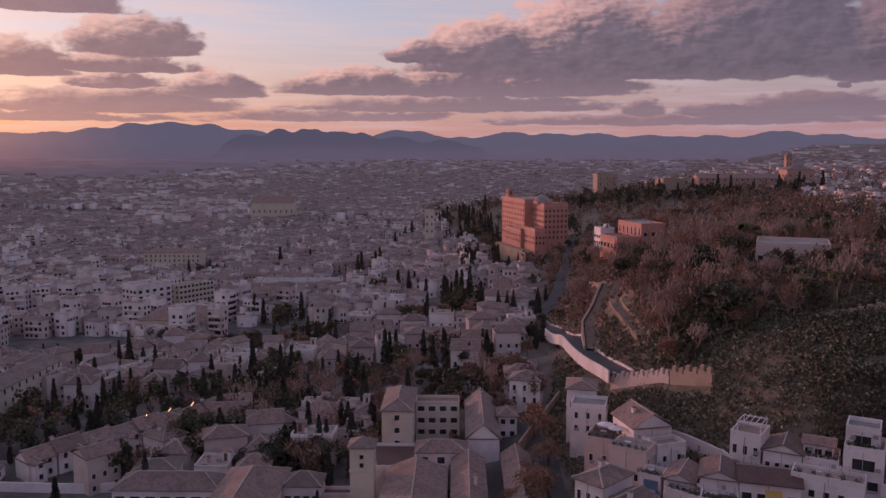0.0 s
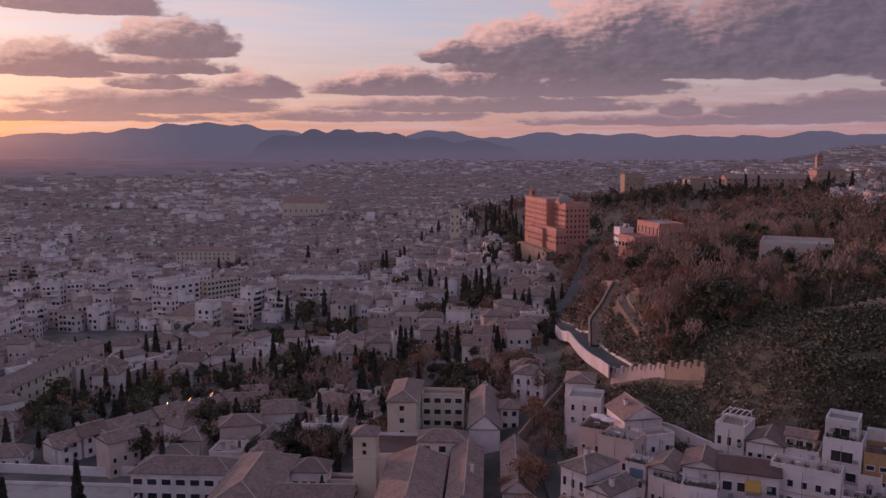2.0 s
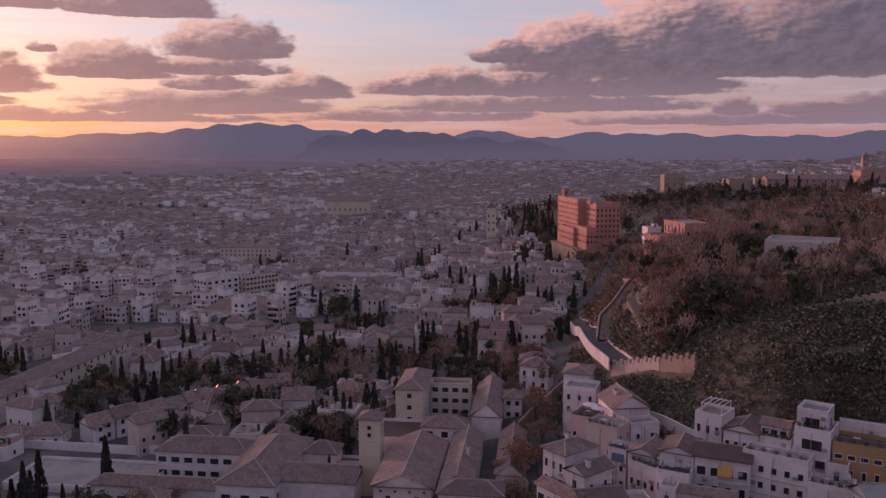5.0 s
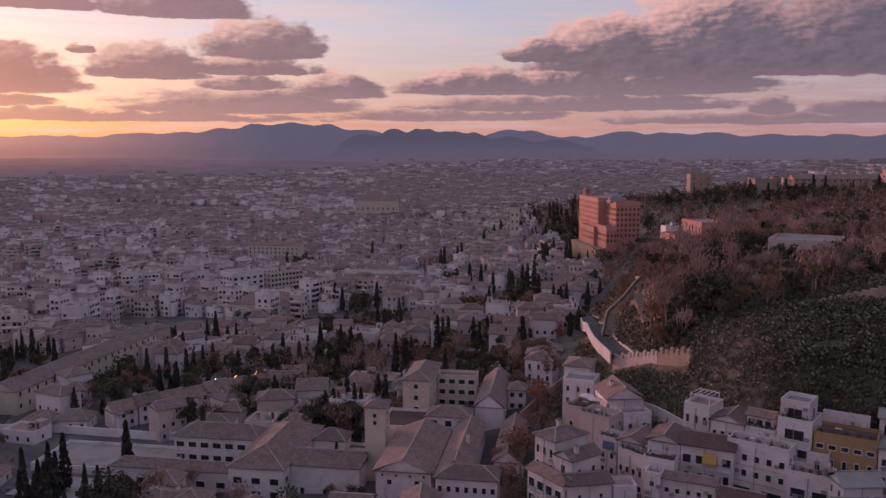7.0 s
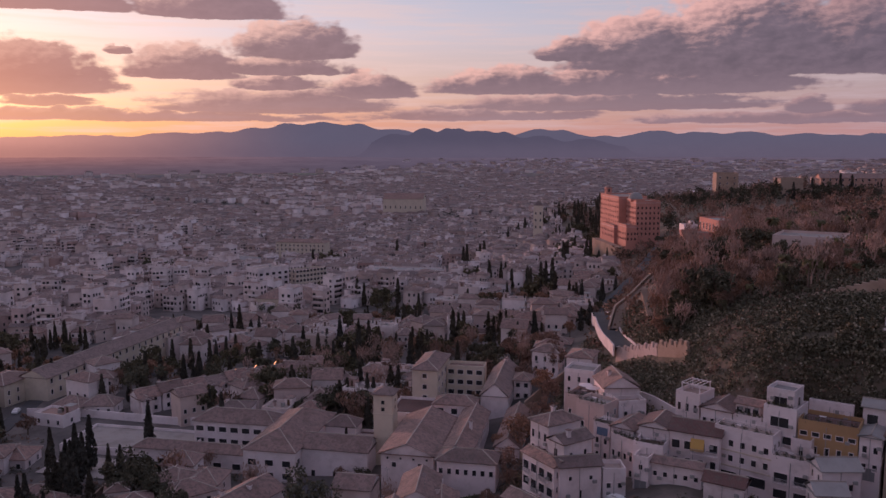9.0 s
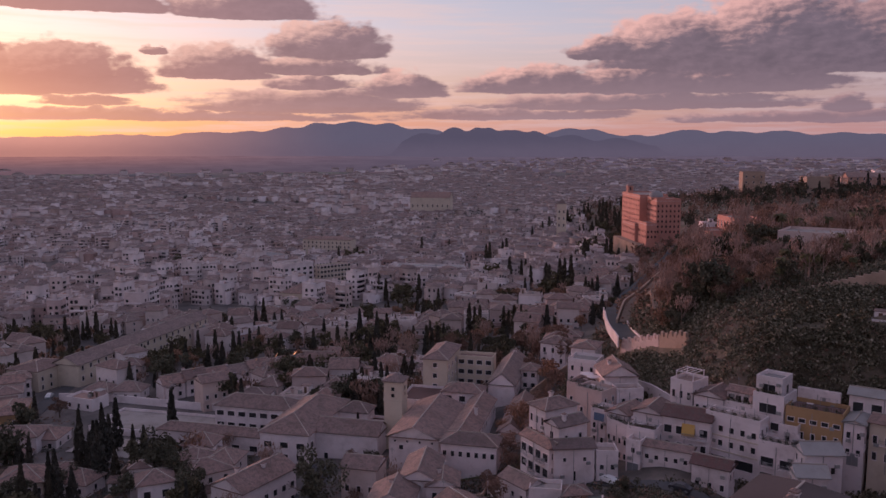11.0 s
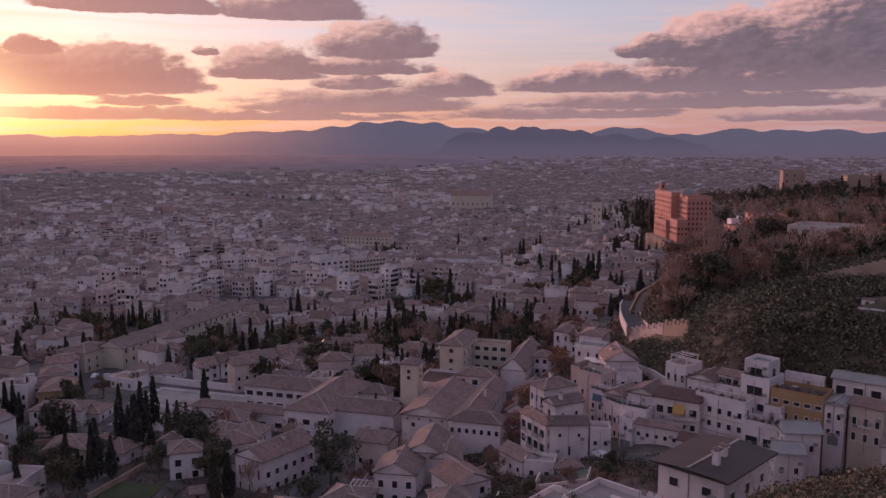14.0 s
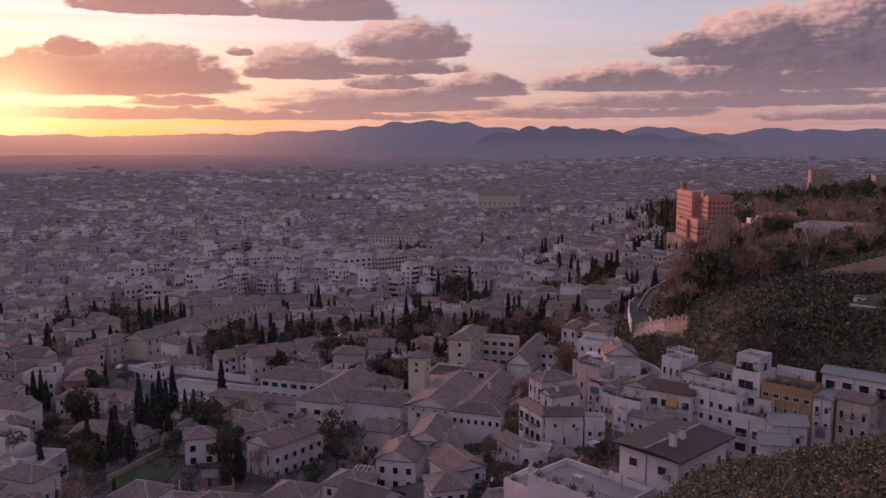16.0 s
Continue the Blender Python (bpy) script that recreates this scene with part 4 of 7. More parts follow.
block("white round-fronted villa with stacked terraces", -14, 470, 20, 8, 9, 38, 13, roof="flat", top=M_FLAT, wins=[("f", 3, 3, 1.6, 1.5, 1.5, 3.4), ("l", 3, 3, 1.6, 1.5, 1.5, 3.4)], name="villa")
block("long pale villa with a flat roof terrace among palms", 19.5, 259, -14, 19, 17, 60.5, 7.4, roof="flat", huts=False, wall=M_BLUSH, top=M_PAVE, wins=[("l", 4, 1, 1.4, 2.6, 2.2, 3), ("f", 7, 1, 1.4, 2.4, 2.2, 3)], category="villa", name="villa")
block("squat red brick watch tower among woods", 56, 800, 15, 20, 20, 54, 12, roof="flat", wall=M_STONE, top=M_FLAT, wins=[("l", 3, 2, 1.2, 2.2, 6, 5)], category="tower", name="watch_tower", huts=False)
block("long red palace range on the wooded hill", 92, 830, 8, 78, 20, 56, 10, roof="gable", rise=4.0, wall=M_PINK, wins=[("f", 14, 2, 1.4, 2.0, 3, 4.6), ("l", 3, 2, 1.4, 2.0, 3, 4.6)], category="palace", name="palace_range")
block("red palace gatehouse with a tiled roof", 176, 846, 8, 26, 20, 60, 14, roof="hip", rise=4.0, wall=M_PINK, wins=[("f", 4, 2, 1.4, 2.0, 3, 4.6), ("l", 3, 2, 1.4, 2.0, 3, 4.6)], category="palace", name="palace_range")
block("ochre fortress tower on the hilltop", 0, 900, 10, 22, 22, 50, 17, roof="flat", wall=M_STONE, top=M_FLAT, wins=[("f", 3, 2, 1.4, 2.0, 6, 6)], category="tower", name="watch_tower", huts=False)
block("slender brick church tower on the hilltop", 196, 930, 8, 6, 6, 64, 22, rise=5.0, wall=M_PINK, wins=[("f", 2, 3, 1.2, 2.0, 8, 5)], category="tower", name="church_tower")

# ---------- the white houses on the ravine ----------
ROW = "white houses on the ravine street"
SH = 2.9


def white(label, x, y, rot, w, d, z0, eave, **more):
    more.setdefault("roof", "flat")
    more.setdefault("top", M_FLAT)
    if more["roof"] != "flat" and more["top"] is M_FLAT:
        more["top"] = M_TILE
    more.setdefault("huts", False)
    wins = list(more.get("wins", ()))
    have = [q[0] for q in wins]
    if eave - z0 > 4 and more.get("category") is None:
        for side, span in (("f", w), ("l", d), ("r", d)):
            if side not in have:
                k = int(abs(x * 5 + y * 2)) % 2
                wins.append((side, 2 + k if span > 6 else 2, 1 if eave - z0 < 7 else 2, 0.7, 1.3, (eave - z0) - (2.3 if eave - z0 < 7 else 5.2), 2.9))
    more["wins"] = wins
    root = block(label, x, y, rot, w, d, z0, eave - z0, group=ROW, deep=7.0, **more)
    for k in range(3):
        u = w * (0.15 + 0.32 * k)
        part("drainpipe" if k == 1 else "air_unit", Shape().box(u, -0.12, 0.2, u + 0.1, -0.01, eave - z0) if k == 1 else Shape().box(u, -0.42, (eave - z0) * (0.55 + 0.1 * k), u + 0.8, -0.01, (eave - z0) * (0.55 + 0.1 * k) + 0.6), [M_GREY], root)
    return root


def rooftop(x, y, rot, z, w, d):
    """A pergola frame on a roof terrace."""
    s = Shape()
    for u in (0, w):
        for v in (0, d):
            s.box(u - 0.08, v - 0.08, 0, u + 0.08, v + 0.08, 2.3)
    s.box(-0.15, -0.1, 2.3, w + 0.15, 0.1, 2.45).box(-0.15, d - 0.1, 2.3, w + 0.15, d + 0.1, 2.45)
    root = thing("pergola", "white-painted pergola frame on a roof terrace", "pergola", pose(x, y, z, 0, 0, rot), "roof terraces")
    part("post_frame", s, [M_WHITE], root)
    for i in range(5):
        part("crossbeam", Shape().box(w * i / 4 - 0.06, -0.3, 2.46, w * i / 4 + 0.06, d + 0.3, 2.58), [M_WHITE], root)


white("white three-storey house with a pergola terrace", -3.0, 171.4, -26, 5.4, 6.5, 32, 43.2, wins=[("f", 3, 3, 0.7, 1.6, 1.4, 3.3), ("l", 2, 2, 0.7, 1.4, 4.5, 3.3)])
rooftop(-1.8, 171.4, -26, 43.3, 4.0, 4.5)
white("white house with iron balconies and a tiled roof", 2.2, 168.8, -20, 6.4, 7.0, 32, 41.6, roof="gable", rise=1.3, wins=[("f", 4, 2, 0.7, 1.7, 2.6, 3.3)], balconies=[("f", 1.1, 5.8), ("f", 4.9, 5.8)])
white("white house with a covered roof terrace", 8.4, 166.6, -20, 5.6, 6.5, 32, 40.8, wins=[("f", 3, 2, 0.8, 1.5, 1.6, 3.3)], balconies=[("f", 3.5, 4.7)])
white("tile-roofed attic room over a white house", 8.9, 168.6, -20, 4.8, 4.2, 40.8, 43.2, roof="gable", rise=0.7, wins=[("f", 3, 1, 1.1, 1.1, 0.7, 3)], name="attic_room", category="attic")
white("tall white modern house with large dark windows", 13.9, 163.6, -22, 6.2, 7.0, 32.5, 44.2, wins=[("f", 1, 1, 3.4, 1.9, 8.6, 3), ("f", 2, 1, 1.6, 1.5, 5.4, 3), ("r", 2, 3, 0.7, 1.6, 2.0, 3.4)])
white("set-back upper storey of a white modern house", 14.4, 164.6, -22, 5.2, 5.6, 44.2, 47.4, wins=[("f", 1, 1, 2.6, 2.0, 0.5, 3), ("r", 1, 1, 1.4, 1.8, 0.6, 3)], top=M_GREY, name="upper_storey", category="storey")
white("ochre-yellow three-storey house with a flat tiled roof", 20.0, 161.4, -15.5, 10.4, 7.0, 32.5, 42.6, wall=M_OCHRE, top=M_MAROON, wins=[("f", 5, 1, 1.2, 0.8, 8.0, 3), ("f", 5, 1, 0.7, 1.5, 4.6, 3)], doors=[("f", 8.0, 2.6, 2.4, M_METAL)])
white("white lean-to wall behind a yellow house", 22.4, 168.2, -16, 8.0, 1.0, 36, 44.6, name="rear_wall", category="wall")
white("narrow house with a grey sheet roof beside a yellow one", 30.2, 158.4, -16, 3.6, 7.0, 34, 42.2, roof="gable", top=M_GREY, rise=0.5, wins=[("f", 2, 2, 0.7, 1.2, 2.0, 3.3)], doors=[("f", 1.8, 2.0, 2.4, M_METAL)])
white("white house with a long grey-roofed veranda", 31.6, 165.2, -14, 13.0, 5.0, 36, 45.8, roof="gable", top=M_GREY, rise=1.0, wins=[("f", 4, 1, 1.8, 1.9, 6.6, 3)])
white("cream house with a balcony and shuttered windows", 34.6, 158.6, -22, 6.4, 6.0, 33, 42.6, roof="gable", rise=1.0, wall=M_CREAM, wins=[("f", 3, 2, 0.75, 1.5, 2.6, 3.2)], balconies=[("f", 3.2, 5.8)])
white("white house with a maroon roof and a yellow awning", -3.4, 160.2, -9, 9.6, 8.0, 29, 38.9, roof="gable", top=M_MAROON, rise=1.4, wins=[("f", 4, 1, 1.5, 1.6, 6.6, 3), ("f", 4, 1, 1.0, 1.6, 3.2, 3)], balconies=[("f", 5.4, 6.1), ("f", 8.0, 6.1)])
white("white house with a faded tiled roof and loggia", -9.6, 162.0, -12, 6.2, 8.0, 28, 38.6, roof="gable", rise=1.3, wins=[("f", 2, 2, 1.4, 1.5, 4.0, 3.2), ("l", 3, 2, 0.75, 1.4, 4.0, 3.2)], balconies=[("f", 4.8, 6.8)])
white("large white three-storey house with ribbon windows", 5.0, 161.4, -22, 11.2, 4.6, 28, 39.9, wins=[("f", 5, 1, 0.9, 1.2, 9.0, 3), ("f", 5, 1, 0.9, 1.2, 6.0, 3), ("f", 2, 1, 3.6, 1.9, 2.0, 3)])
for u in (4.9, 8.0):
    bm_w = Shape().box(0, -0.16, 0, 11.2, 0.0, 0.22)
    tagged(new("string_course", bm_w.mesh("string_course", [M_CREAM])), "projecting cream string course on a white house", "moulding", "house mouldings").matrix_basis = pose(5.0, 161.4, 28 + u, 0, 0, -22)
white("white terraced house with roof garden and dark grilles", 15.2, 156.0, -18, 7.2, 5.4, 28, 36.8, wins=[("f", 2, 2, 2.4, 1.7, 1.6, 3.2)], balconies=[("f", 1.9, 4.7), ("f", 5.3, 4.7)])
white("small white rooftop house above a terrace", 18.8, 159.8, -18, 3.6, 3.0, 30, 39.2, wins=[("f", 1, 1, 0.75, 1.7, 6.8, 3)])
white("white cottage with a grey sheet roof", 23.2, 149.2, 18, 6.8, 5.0, 29, 38.0, roof="gable", top=M_GREY, rise=1.6, wins=[("f", 2, 1, 0.75, 1.2, 5.5, 3)])
white("white cottage with a patched grey roof", 21.8, 143.4, 14, 5.2, 4.8, 28, 35.8, roof="gable", top=M_GREY, rise=1.5, wins=[("f", 2, 1, 0.75, 1.2, 4.0, 3)])
white("low white row house under a red-tiled roof", -6.6, 154.4, -8, 9.6, 3.6, 27, 34.1, top=M_TILE, roof="gable", rise=0.7, wins=[("f", 5, 1, 0.75, 0.9, 4.6, 3), ("f", 3, 1, 0.75, 1.4, 1.2, 3)])
white("white garage house with a steel shutter", -9.8, 154.0, -14, 3.0, 4.4, 27, 34.4, wins=[("f", 1, 1, 0.75, 1.0, 5.6, 3)], doors=[("f", 1.5, 2.4, 3.4, M_METAL)])
white("small maroon-roofed white house", 3.4, 148.8, -14, 7.0, 4.4, 27, 33.8, roof="gable", top=M_MAROON, rise=1.3, wins=[("f", 3, 1, 0.75, 1.2, 2.6, 3)])
white("white street house with a blue-screened roof terrace", -19.4, 166.6, -22, 3.9, 4.6, 26, 36.1, wins=[("f", 2, 2, 0.7, 1.2, 3.4, 3.1)])
white("white street house with a tiled gable roof", -15.4, 163.8, -20, 5.0, 7.6, 26, 37.2, roof="gable", rise=1.2, wins=[("f", 2, 2, 0.75, 1.3, 3.6, 3.0)])
white("white street house with a planted maroon terrace", -15.2, 162.6, -36, 6.2, 3.6, 26, 35.4, top=M_MAROON, wins=[("f", 4, 2, 0.7, 1.2, 2.6, 3.1)])
white("white house with stepped roof terraces", -10.3, 157.6, -14, 6.0, 4.6, 27, 36.0, top=M_MAROON, wins=[("f", 3, 2, 1.2, 1.4, 2.8, 3.1)], balconies=[("f", 3.2, 5.6)])
white("white gabled house with small street windows", -19.2, 181.4, 22, 8.2, 9.4, 28, 39.8, roof="gable", rise=2.6, wins=[("f", 1, 1, 1.2, 1.0, 8.6, 3), ("l", 4, 2, 0.75, 1.4, 5.0, 3.2)], chims=[(2.4, 5, 1.2)])
white("low white wing with a walled roof terrace", -15.2, 175.8, 28, 6.4, 4.0, 29, 38.0, wins=[("f", 2, 1, 0.75, 1.1, 6.4, 3)])
white("pink-fronted house with a dark roof terrace and umbrella", -28.6, 183.8, -16, 8.0, 8.0, 26, 36.3, wall=M_BLUSH, top=M_MAROON, wins=[("l", 4, 2, 0.75, 1.5, 3.0, 3.2), ("f", 3, 2, 0.75, 1.4, 3.0, 3.2)])
white("pinkish street house with a flat pale roof", -24.4, 173.8, -24, 7.2, 6.0, 26, 38.4, wall=M_BLUSH, top=M_PAVE, wins=[("l", 3, 3, 0.75, 1.5, 2.6, 3.2), ("f", 2, 2, 0.75, 1.4, 4.0, 3.2)])
white("white house with a large flat concrete roof", -31.4, 198.0, -6, 7.6, 7.0, 27, 38.4, top=M_PAVE, wins=[("l", 4, 2, 0.75, 1.5, 3.4, 3.2)])
white("white house with a low pale tiled roof beside the road", -32.2, 205.4, -2, 6.6, 8.6, 29, 40.2, roof="hip", rise=1.1, wins=[("l", 4, 2, 0.75, 1.4, 4.0, 3.2), ("f", 3, 1, 0.75, 1.4, 7.0, 3.2)])
white("small white house with arched windows below the road", -47.0, 231.0, -6, 8.0, 7.0, 27, 34.4, roof="hip", rise=1.8, wins=[("f", 3, 2, 0.8, 1.5, 1.6, 3.1), ("r", 2, 2, 0.8, 1.4, 1.6, 3.1)])
white("white cottage with a hipped tile roof below the road", -49.0, 243.5, 6, 8.4, 7.0, 26, 32.6, roof="hip", rise=1.8, wins=[("f", 3, 2, 0.8, 1.3, 1.2, 3.0)])
white("white house stepping down beside the road", -50.0, 262.0, 4, 9.0, 8.0, 22, 29.4, roof="hip", rise=1.8, wins=[("f", 3, 2, 0.8, 1.3, 1.2, 3.0)])
# the balconied house at the foot of the street
white("tall white balconied house with a tiled hip roof", -30.9, 156.8, -38, 5.6, 8.6, 23, 39.2, roof="hip", rise=1.5, wins=[("f", 3, 4, 0.75, 1.6, 3.6, 3.1), ("r", 2, 2, 0.7, 1.2, 10.0, 3.1)], balconies=[("f", 2.8, 9.6), ("f", 2.8, 6.5)], chims=[(2.4, 4, 1.8)])
white("white rear block with a tiled gable roof", -26.2, 151.9, -38, 4.6, 7.4, 23, 37.4, roof="gable", rise=1.3, wins=[("f", 1, 1, 1.0, 1.9, 11.2, 3), ("r", 2, 1, 0.7, 1.1, 11.4, 3)], chims=[(3.4, 2.2, 1.4)])
# wide dark panes stand in for the deep shade of open loggias
white("white stepped porch wing with tiled verandas", -31.4, 152.0, -40, 10.0, 3.6, 22, 34.0, roof="gable", rise=0.9, wins=[("f", 4, 3, 1.7, 1.7, 2.6, 3.2)], balconies=[("f", 2.4, 8.6), ("f", 7.4, 8.6), ("f", 5.0, 5.4)])
white("blank white side house with a tiled lean-to roof", -22.6, 145.4, 27, 8.2, 5.6, 21, 34.2, roof="gable", rise=1.0, wins=[("f", 2, 1, 0.6, 0.8, 10.6, 3), ("f", 1, 1, 0.5, 2.0, 6.6, 3)])
white("white walled yard house beside the street", -15.0, 149.6, 20, 4.4, 4.6, 23, 32.6, wins=[("f", 2, 1, 0.8, 1.0, 6.6, 3)])
# the dark-roofed country house on the near bank
white("white country house with a broad dark brown roof", 10.9, 75.2, -21, 8.0, 11.2, 47, 57.3, roof="gable", rise=0.35, top=M_BROWN, over=0.8, wins=[("f", 2, 1, 1.1, 1.0, 8.0, 3), ("r", 3, 1, 1.0, 1.1, 7.4, 3)], chims=[(5.6, 2.8, 1.8), (5.0, 5.8, 1.3)], category="country house")
block("paved garden terrace with a low white parapet", 0.8, 70.4, -21, 13.0, 7.6, 44, 8.4, roof="flat", top=M_PAVE, huts=False, category="terrace", name="garden_terrace", deep=8.0)
block("lower paved terrace stepping down from a country house", -6.5, 80.6, -18, 15.0, 6.0, 40, 6.6, roof="flat", top=M_PAVE, huts=False, category="terrace", name="garden_terrace", deep=8.0)
white("white hillside house with a tiled roof", 43.6, 161.4, -16, 8.0, 7.0, 36, 43.6, roof="gable", rise=1.8, wins=[("f", 3, 2, 0.75, 1.4, 2.0, 3.2)])
white("white hillside house with a flat roof and shutters", 46.0, 152.0, -16, 8.5, 7.0, 33, 41.0, wins=[("f", 4, 2, 0.75, 1.4, 1.6, 3.1)])
white("white hillside house above the lane", 53.0, 161.0, -16, 8.0, 7.0, 34, 42.6, roof="gable", rise=1.8, wins=[("f", 3, 2, 0.75, 1.4, 2.0, 3.2)])
white("low lane house with a red tiled roof", 40.0, 150.6, -14, 7.5, 5.0, 31, 37.4, roof="gable", rise=1.2, wins=[("f", 3, 1, 0.75, 1.2, 3.4, 3.2)])


# ---------- what stands on the roof terraces ----------
def terrace_table(x, y, z, rot):
    root = thing("terrace_table", "small white terrace table with four legs", "table", pose(x, y, z, 0, 0, rot), "roof terraces")
    part("tabletop", Shape().box(-0.6, -0.4, 0.70, 0.6, 0.4, 0.75), [M_WHITE], root)
    for u in (-0.52, 0.52):
        for v in (-0.32, 0.32):
            part("leg", Shape().box(u - 0.03, v - 0.03, 0, u + 0.03, v + 0.03, 0.70), [M_METAL], root)


def plant_pot(x, y, z, k):
    root = thing("plant_pot", "terracotta pot with a bushy green plant", "plant", pose(x, y, z, 0, 0, 40 * k), "roof terraces")
    pot = Shape()
    tube(pot, (0, 0, 0), (0, 0, 0.42), 0.20, 0.30, 8)
    pot.add([(0.28 * math.cos(i * math.pi / 4), 0.28 * math.sin(i * math.pi / 4), 0.38) for i in range(8)], [tuple(range(8))])
    part("pot", pot, [M_TILE], root)
    r = np.random.default_rng(300 + k)
    part("foliage", leaf_mesh("foliage", r.normal(size=(70, 3)) * (0.30, 0.30, 0.34) + (0, 0, 0.85), 0.26, M_GREEN, r), None, root)


def railing(x, y, z, rot, run):
    root = thing("railing", "thin dark metal railing on a roof edge", "railing", pose(x, y, z, 0, 0, rot), "roof terraces")
    part("top_rail", Shape().box(0, -0.03, 0.95, run, 0.03, 1.0), [M_METAL], root)
    for i in range(int(run / 0.45) + 1):
        q = run * i / int(run / 0.45)
        part("bar", Shape().box(q - 0.02, -0.02, 0, q + 0.02, 0.02, 0.95), [M_METAL], root)


def clothes_line(x, y, z, rot, run):
    root = thing("clothes_line", "clothes line with pale washing between two posts", "clothes line", pose(x, y, z, 0, 0, rot), "roof terraces")
    for q in (0, run):
        part("post", Shape().box(q - 0.03, -0.03, 0, q + 0.03, 0.03, 1.9), [M_METAL], root)
    part("line", Shape().box(0, -0.01, 1.84, run, 0.01, 1.86), [M_METAL], root)
    for i in range(int(run / 0.9)):
        part("cloth", Shape().box(0.25 + 0.9 * i, -0.02, 1.1 + 0.15 * (i % 2), 0.95 + 0.9 * i, 0.02, 1.84), [M_WHITE if i % 3 else M_GREY], root)


for hx, hy, rot, hw, hd, hz in ((15.2, 156.0, -18, 7.2, 5.4, 36.92), (-10.3, 157.6, -14, 6.0, 4.6, 36.12), (-15.2, 162.6, -36, 6.2, 3.6, 35.52), (-28.6, 183.8, -16, 8.0, 8.0, 36.42), (5.0, 161.4, -22, 11.2, 4.6, 40.02),
                                 (-24.4, 173.8, -24, 7.2, 6.0, 38.52), (8.4, 166.6, -20, 5.6, 2.0, 40.92), (-19.4, 166.6, -22, 3.9, 4.6, 36.22), (14.0, 163.6, -22, 5.0, 1.0, 44.32), (20.0, 161.4, -15.5, 10.4, 7.0, 42.72), (0.8, 70.4, -21, 13.0, 7.6, 52.52), (-6.5, 80.6, -18, 15.0, 6.0, 46.72)):
    m = pose(hx, hy, hz, 0, 0, rot)
    for k in range(5):
        p = m @ Vector((hw * (0.1 + 0.2 * k), 0.55, 0))
        plant_pot(p.x, p.y, p.z, k)
    if hd > 3:
        p = m @ Vector((hw * 0.35, hd * 0.55, 0))
        terrace_table(p.x, p.y, p.z, rot)
        p = m @ Vector((hw * 0.5, hd * 0.8, 0))
        clothes_line(p.x, p.y, p.z, rot, min(3.0, hw * 0.4))
        p = m @ Vector((0.1, 0.12, 0.78))
        railing(p.x, p.y, p.z, rot, hw - 0.2)

# ---------- foreground town below the convent ----------
LOW = "houses below the convent"


def low(label, x, y, rot, w, d, z0, eave, **more):
    more.setdefault("roof", "hip")
    return block(label, x, y, rot, w, d, z0, eave - z0, group=LOW, deep=7.0, **more)


low("tall white house with slit windows and a tiled roof", -95.4, 132.0, -10, 9.4, 17.0, 10, 21.0, roof="gable", rise=2.4, wins=[("f", 3, 2, 0.6, 2.2, 2.6, 4.0), ("r", 6, 2, 1.2, 1.4, 3.6, 3.4)], chims=[(3, 5, 1.4), (6, 10, 1.4)])
low("white villa with an arched balcony and hipped roof", -112.4, 128.6, 44, 7.8, 7.4, 11, 19.4, rise=2.0, wins=[("f", 2, 2, 1.4, 1.7, 2.0, 3.2), ("r", 2, 2, 1.0, 1.5, 2.0, 3.2)])
low("white side wing with an arched door", -119.0, 133.4, 36, 4.6, 4.6, 11, 20.6, rise=1.0, wins=[("f", 1, 2, 1.4, 2.0, 2.0, 3.6)])
low("stone-coloured villa with a broad hipped roof", -150.2, 124.0, 31, 10.6, 10.4, 8, 15.8, rise=2.6, wall=M_CREAM, wins=[("f", 5, 2, 1.1, 1.5, 1.8, 3.2), ("l", 4, 2, 1.1, 1.5, 1.8, 3.2)])
low("small white house with a red tiled roof", -149.0, 138.0, 26, 8.0, 6.5, 9, 13.4, rise=1.5, wins=[("f", 3, 1, 0.9, 1.2, 1.4, 3.0)])
low("low white house with a broad grey-brown roof", -169.5, 137.0, 32, 10.0, 8.0, 9, 13.6, rise=1.8, wins=[("f", 3, 1, 0.9, 1.2, 1.4, 3.0)])
low("white house beside dark cypresses", -172.0, 150.0, 20, 10.5, 9.0, 8, 15.0, rise=2.2, wins=[("f", 3, 2, 1.0, 1.4, 1.4, 3.2), ("r", 2, 2, 1.0, 1.4, 1.4, 3.2)])
low("white house with a broken tiled roofline", -56.0, 128.2, 14, 9.0, 10.0, 13, 24.6, roof="gable", rise=2.4, wins=[("f", 3, 3, 1.1, 1.5, 2.4, 3.1), ("r", 3, 2, 1.0, 1.4, 3.4, 3.1)], chims=[(4, 6, 1.4)])
low("narrow white house with a tiled roof", -53.4, 138.6, 14, 7.6, 13.0, 14, 26.0, roof="gable", rise=2.2, wins=[("l", 3, 2, 1.0, 1.3, 5.0, 3.1)])
low("white house with a loggia and tiled roof", -61.6, 116.0, 6, 8.8, 8.0, 12, 22.4, rise=2.0, wins=[("f", 3, 3, 1.1, 1.5, 2.0, 3.1)], balconies=[("f", 3, 5.2)])
low("white gabled house with a blank end wall", -41.6, 126.2, -36, 9.0, 8.4, 16, 28.0, roof="gable", rise=2.0, wins=[("f", 2, 1, 0.9, 1.2, 8.6, 3.1), ("r", 2, 2, 1.0, 1.4, 6.4, 3.1)])
low("white house with stacked tiled roofs", -47.6, 139.0, 18, 6.4, 7.4, 15, 25.2, roof="gable", rise=1.6, wins=[("f", 2, 2, 0.9, 1.3, 4.6, 3.1)], chims=[(2.4, 4, 1.4)])
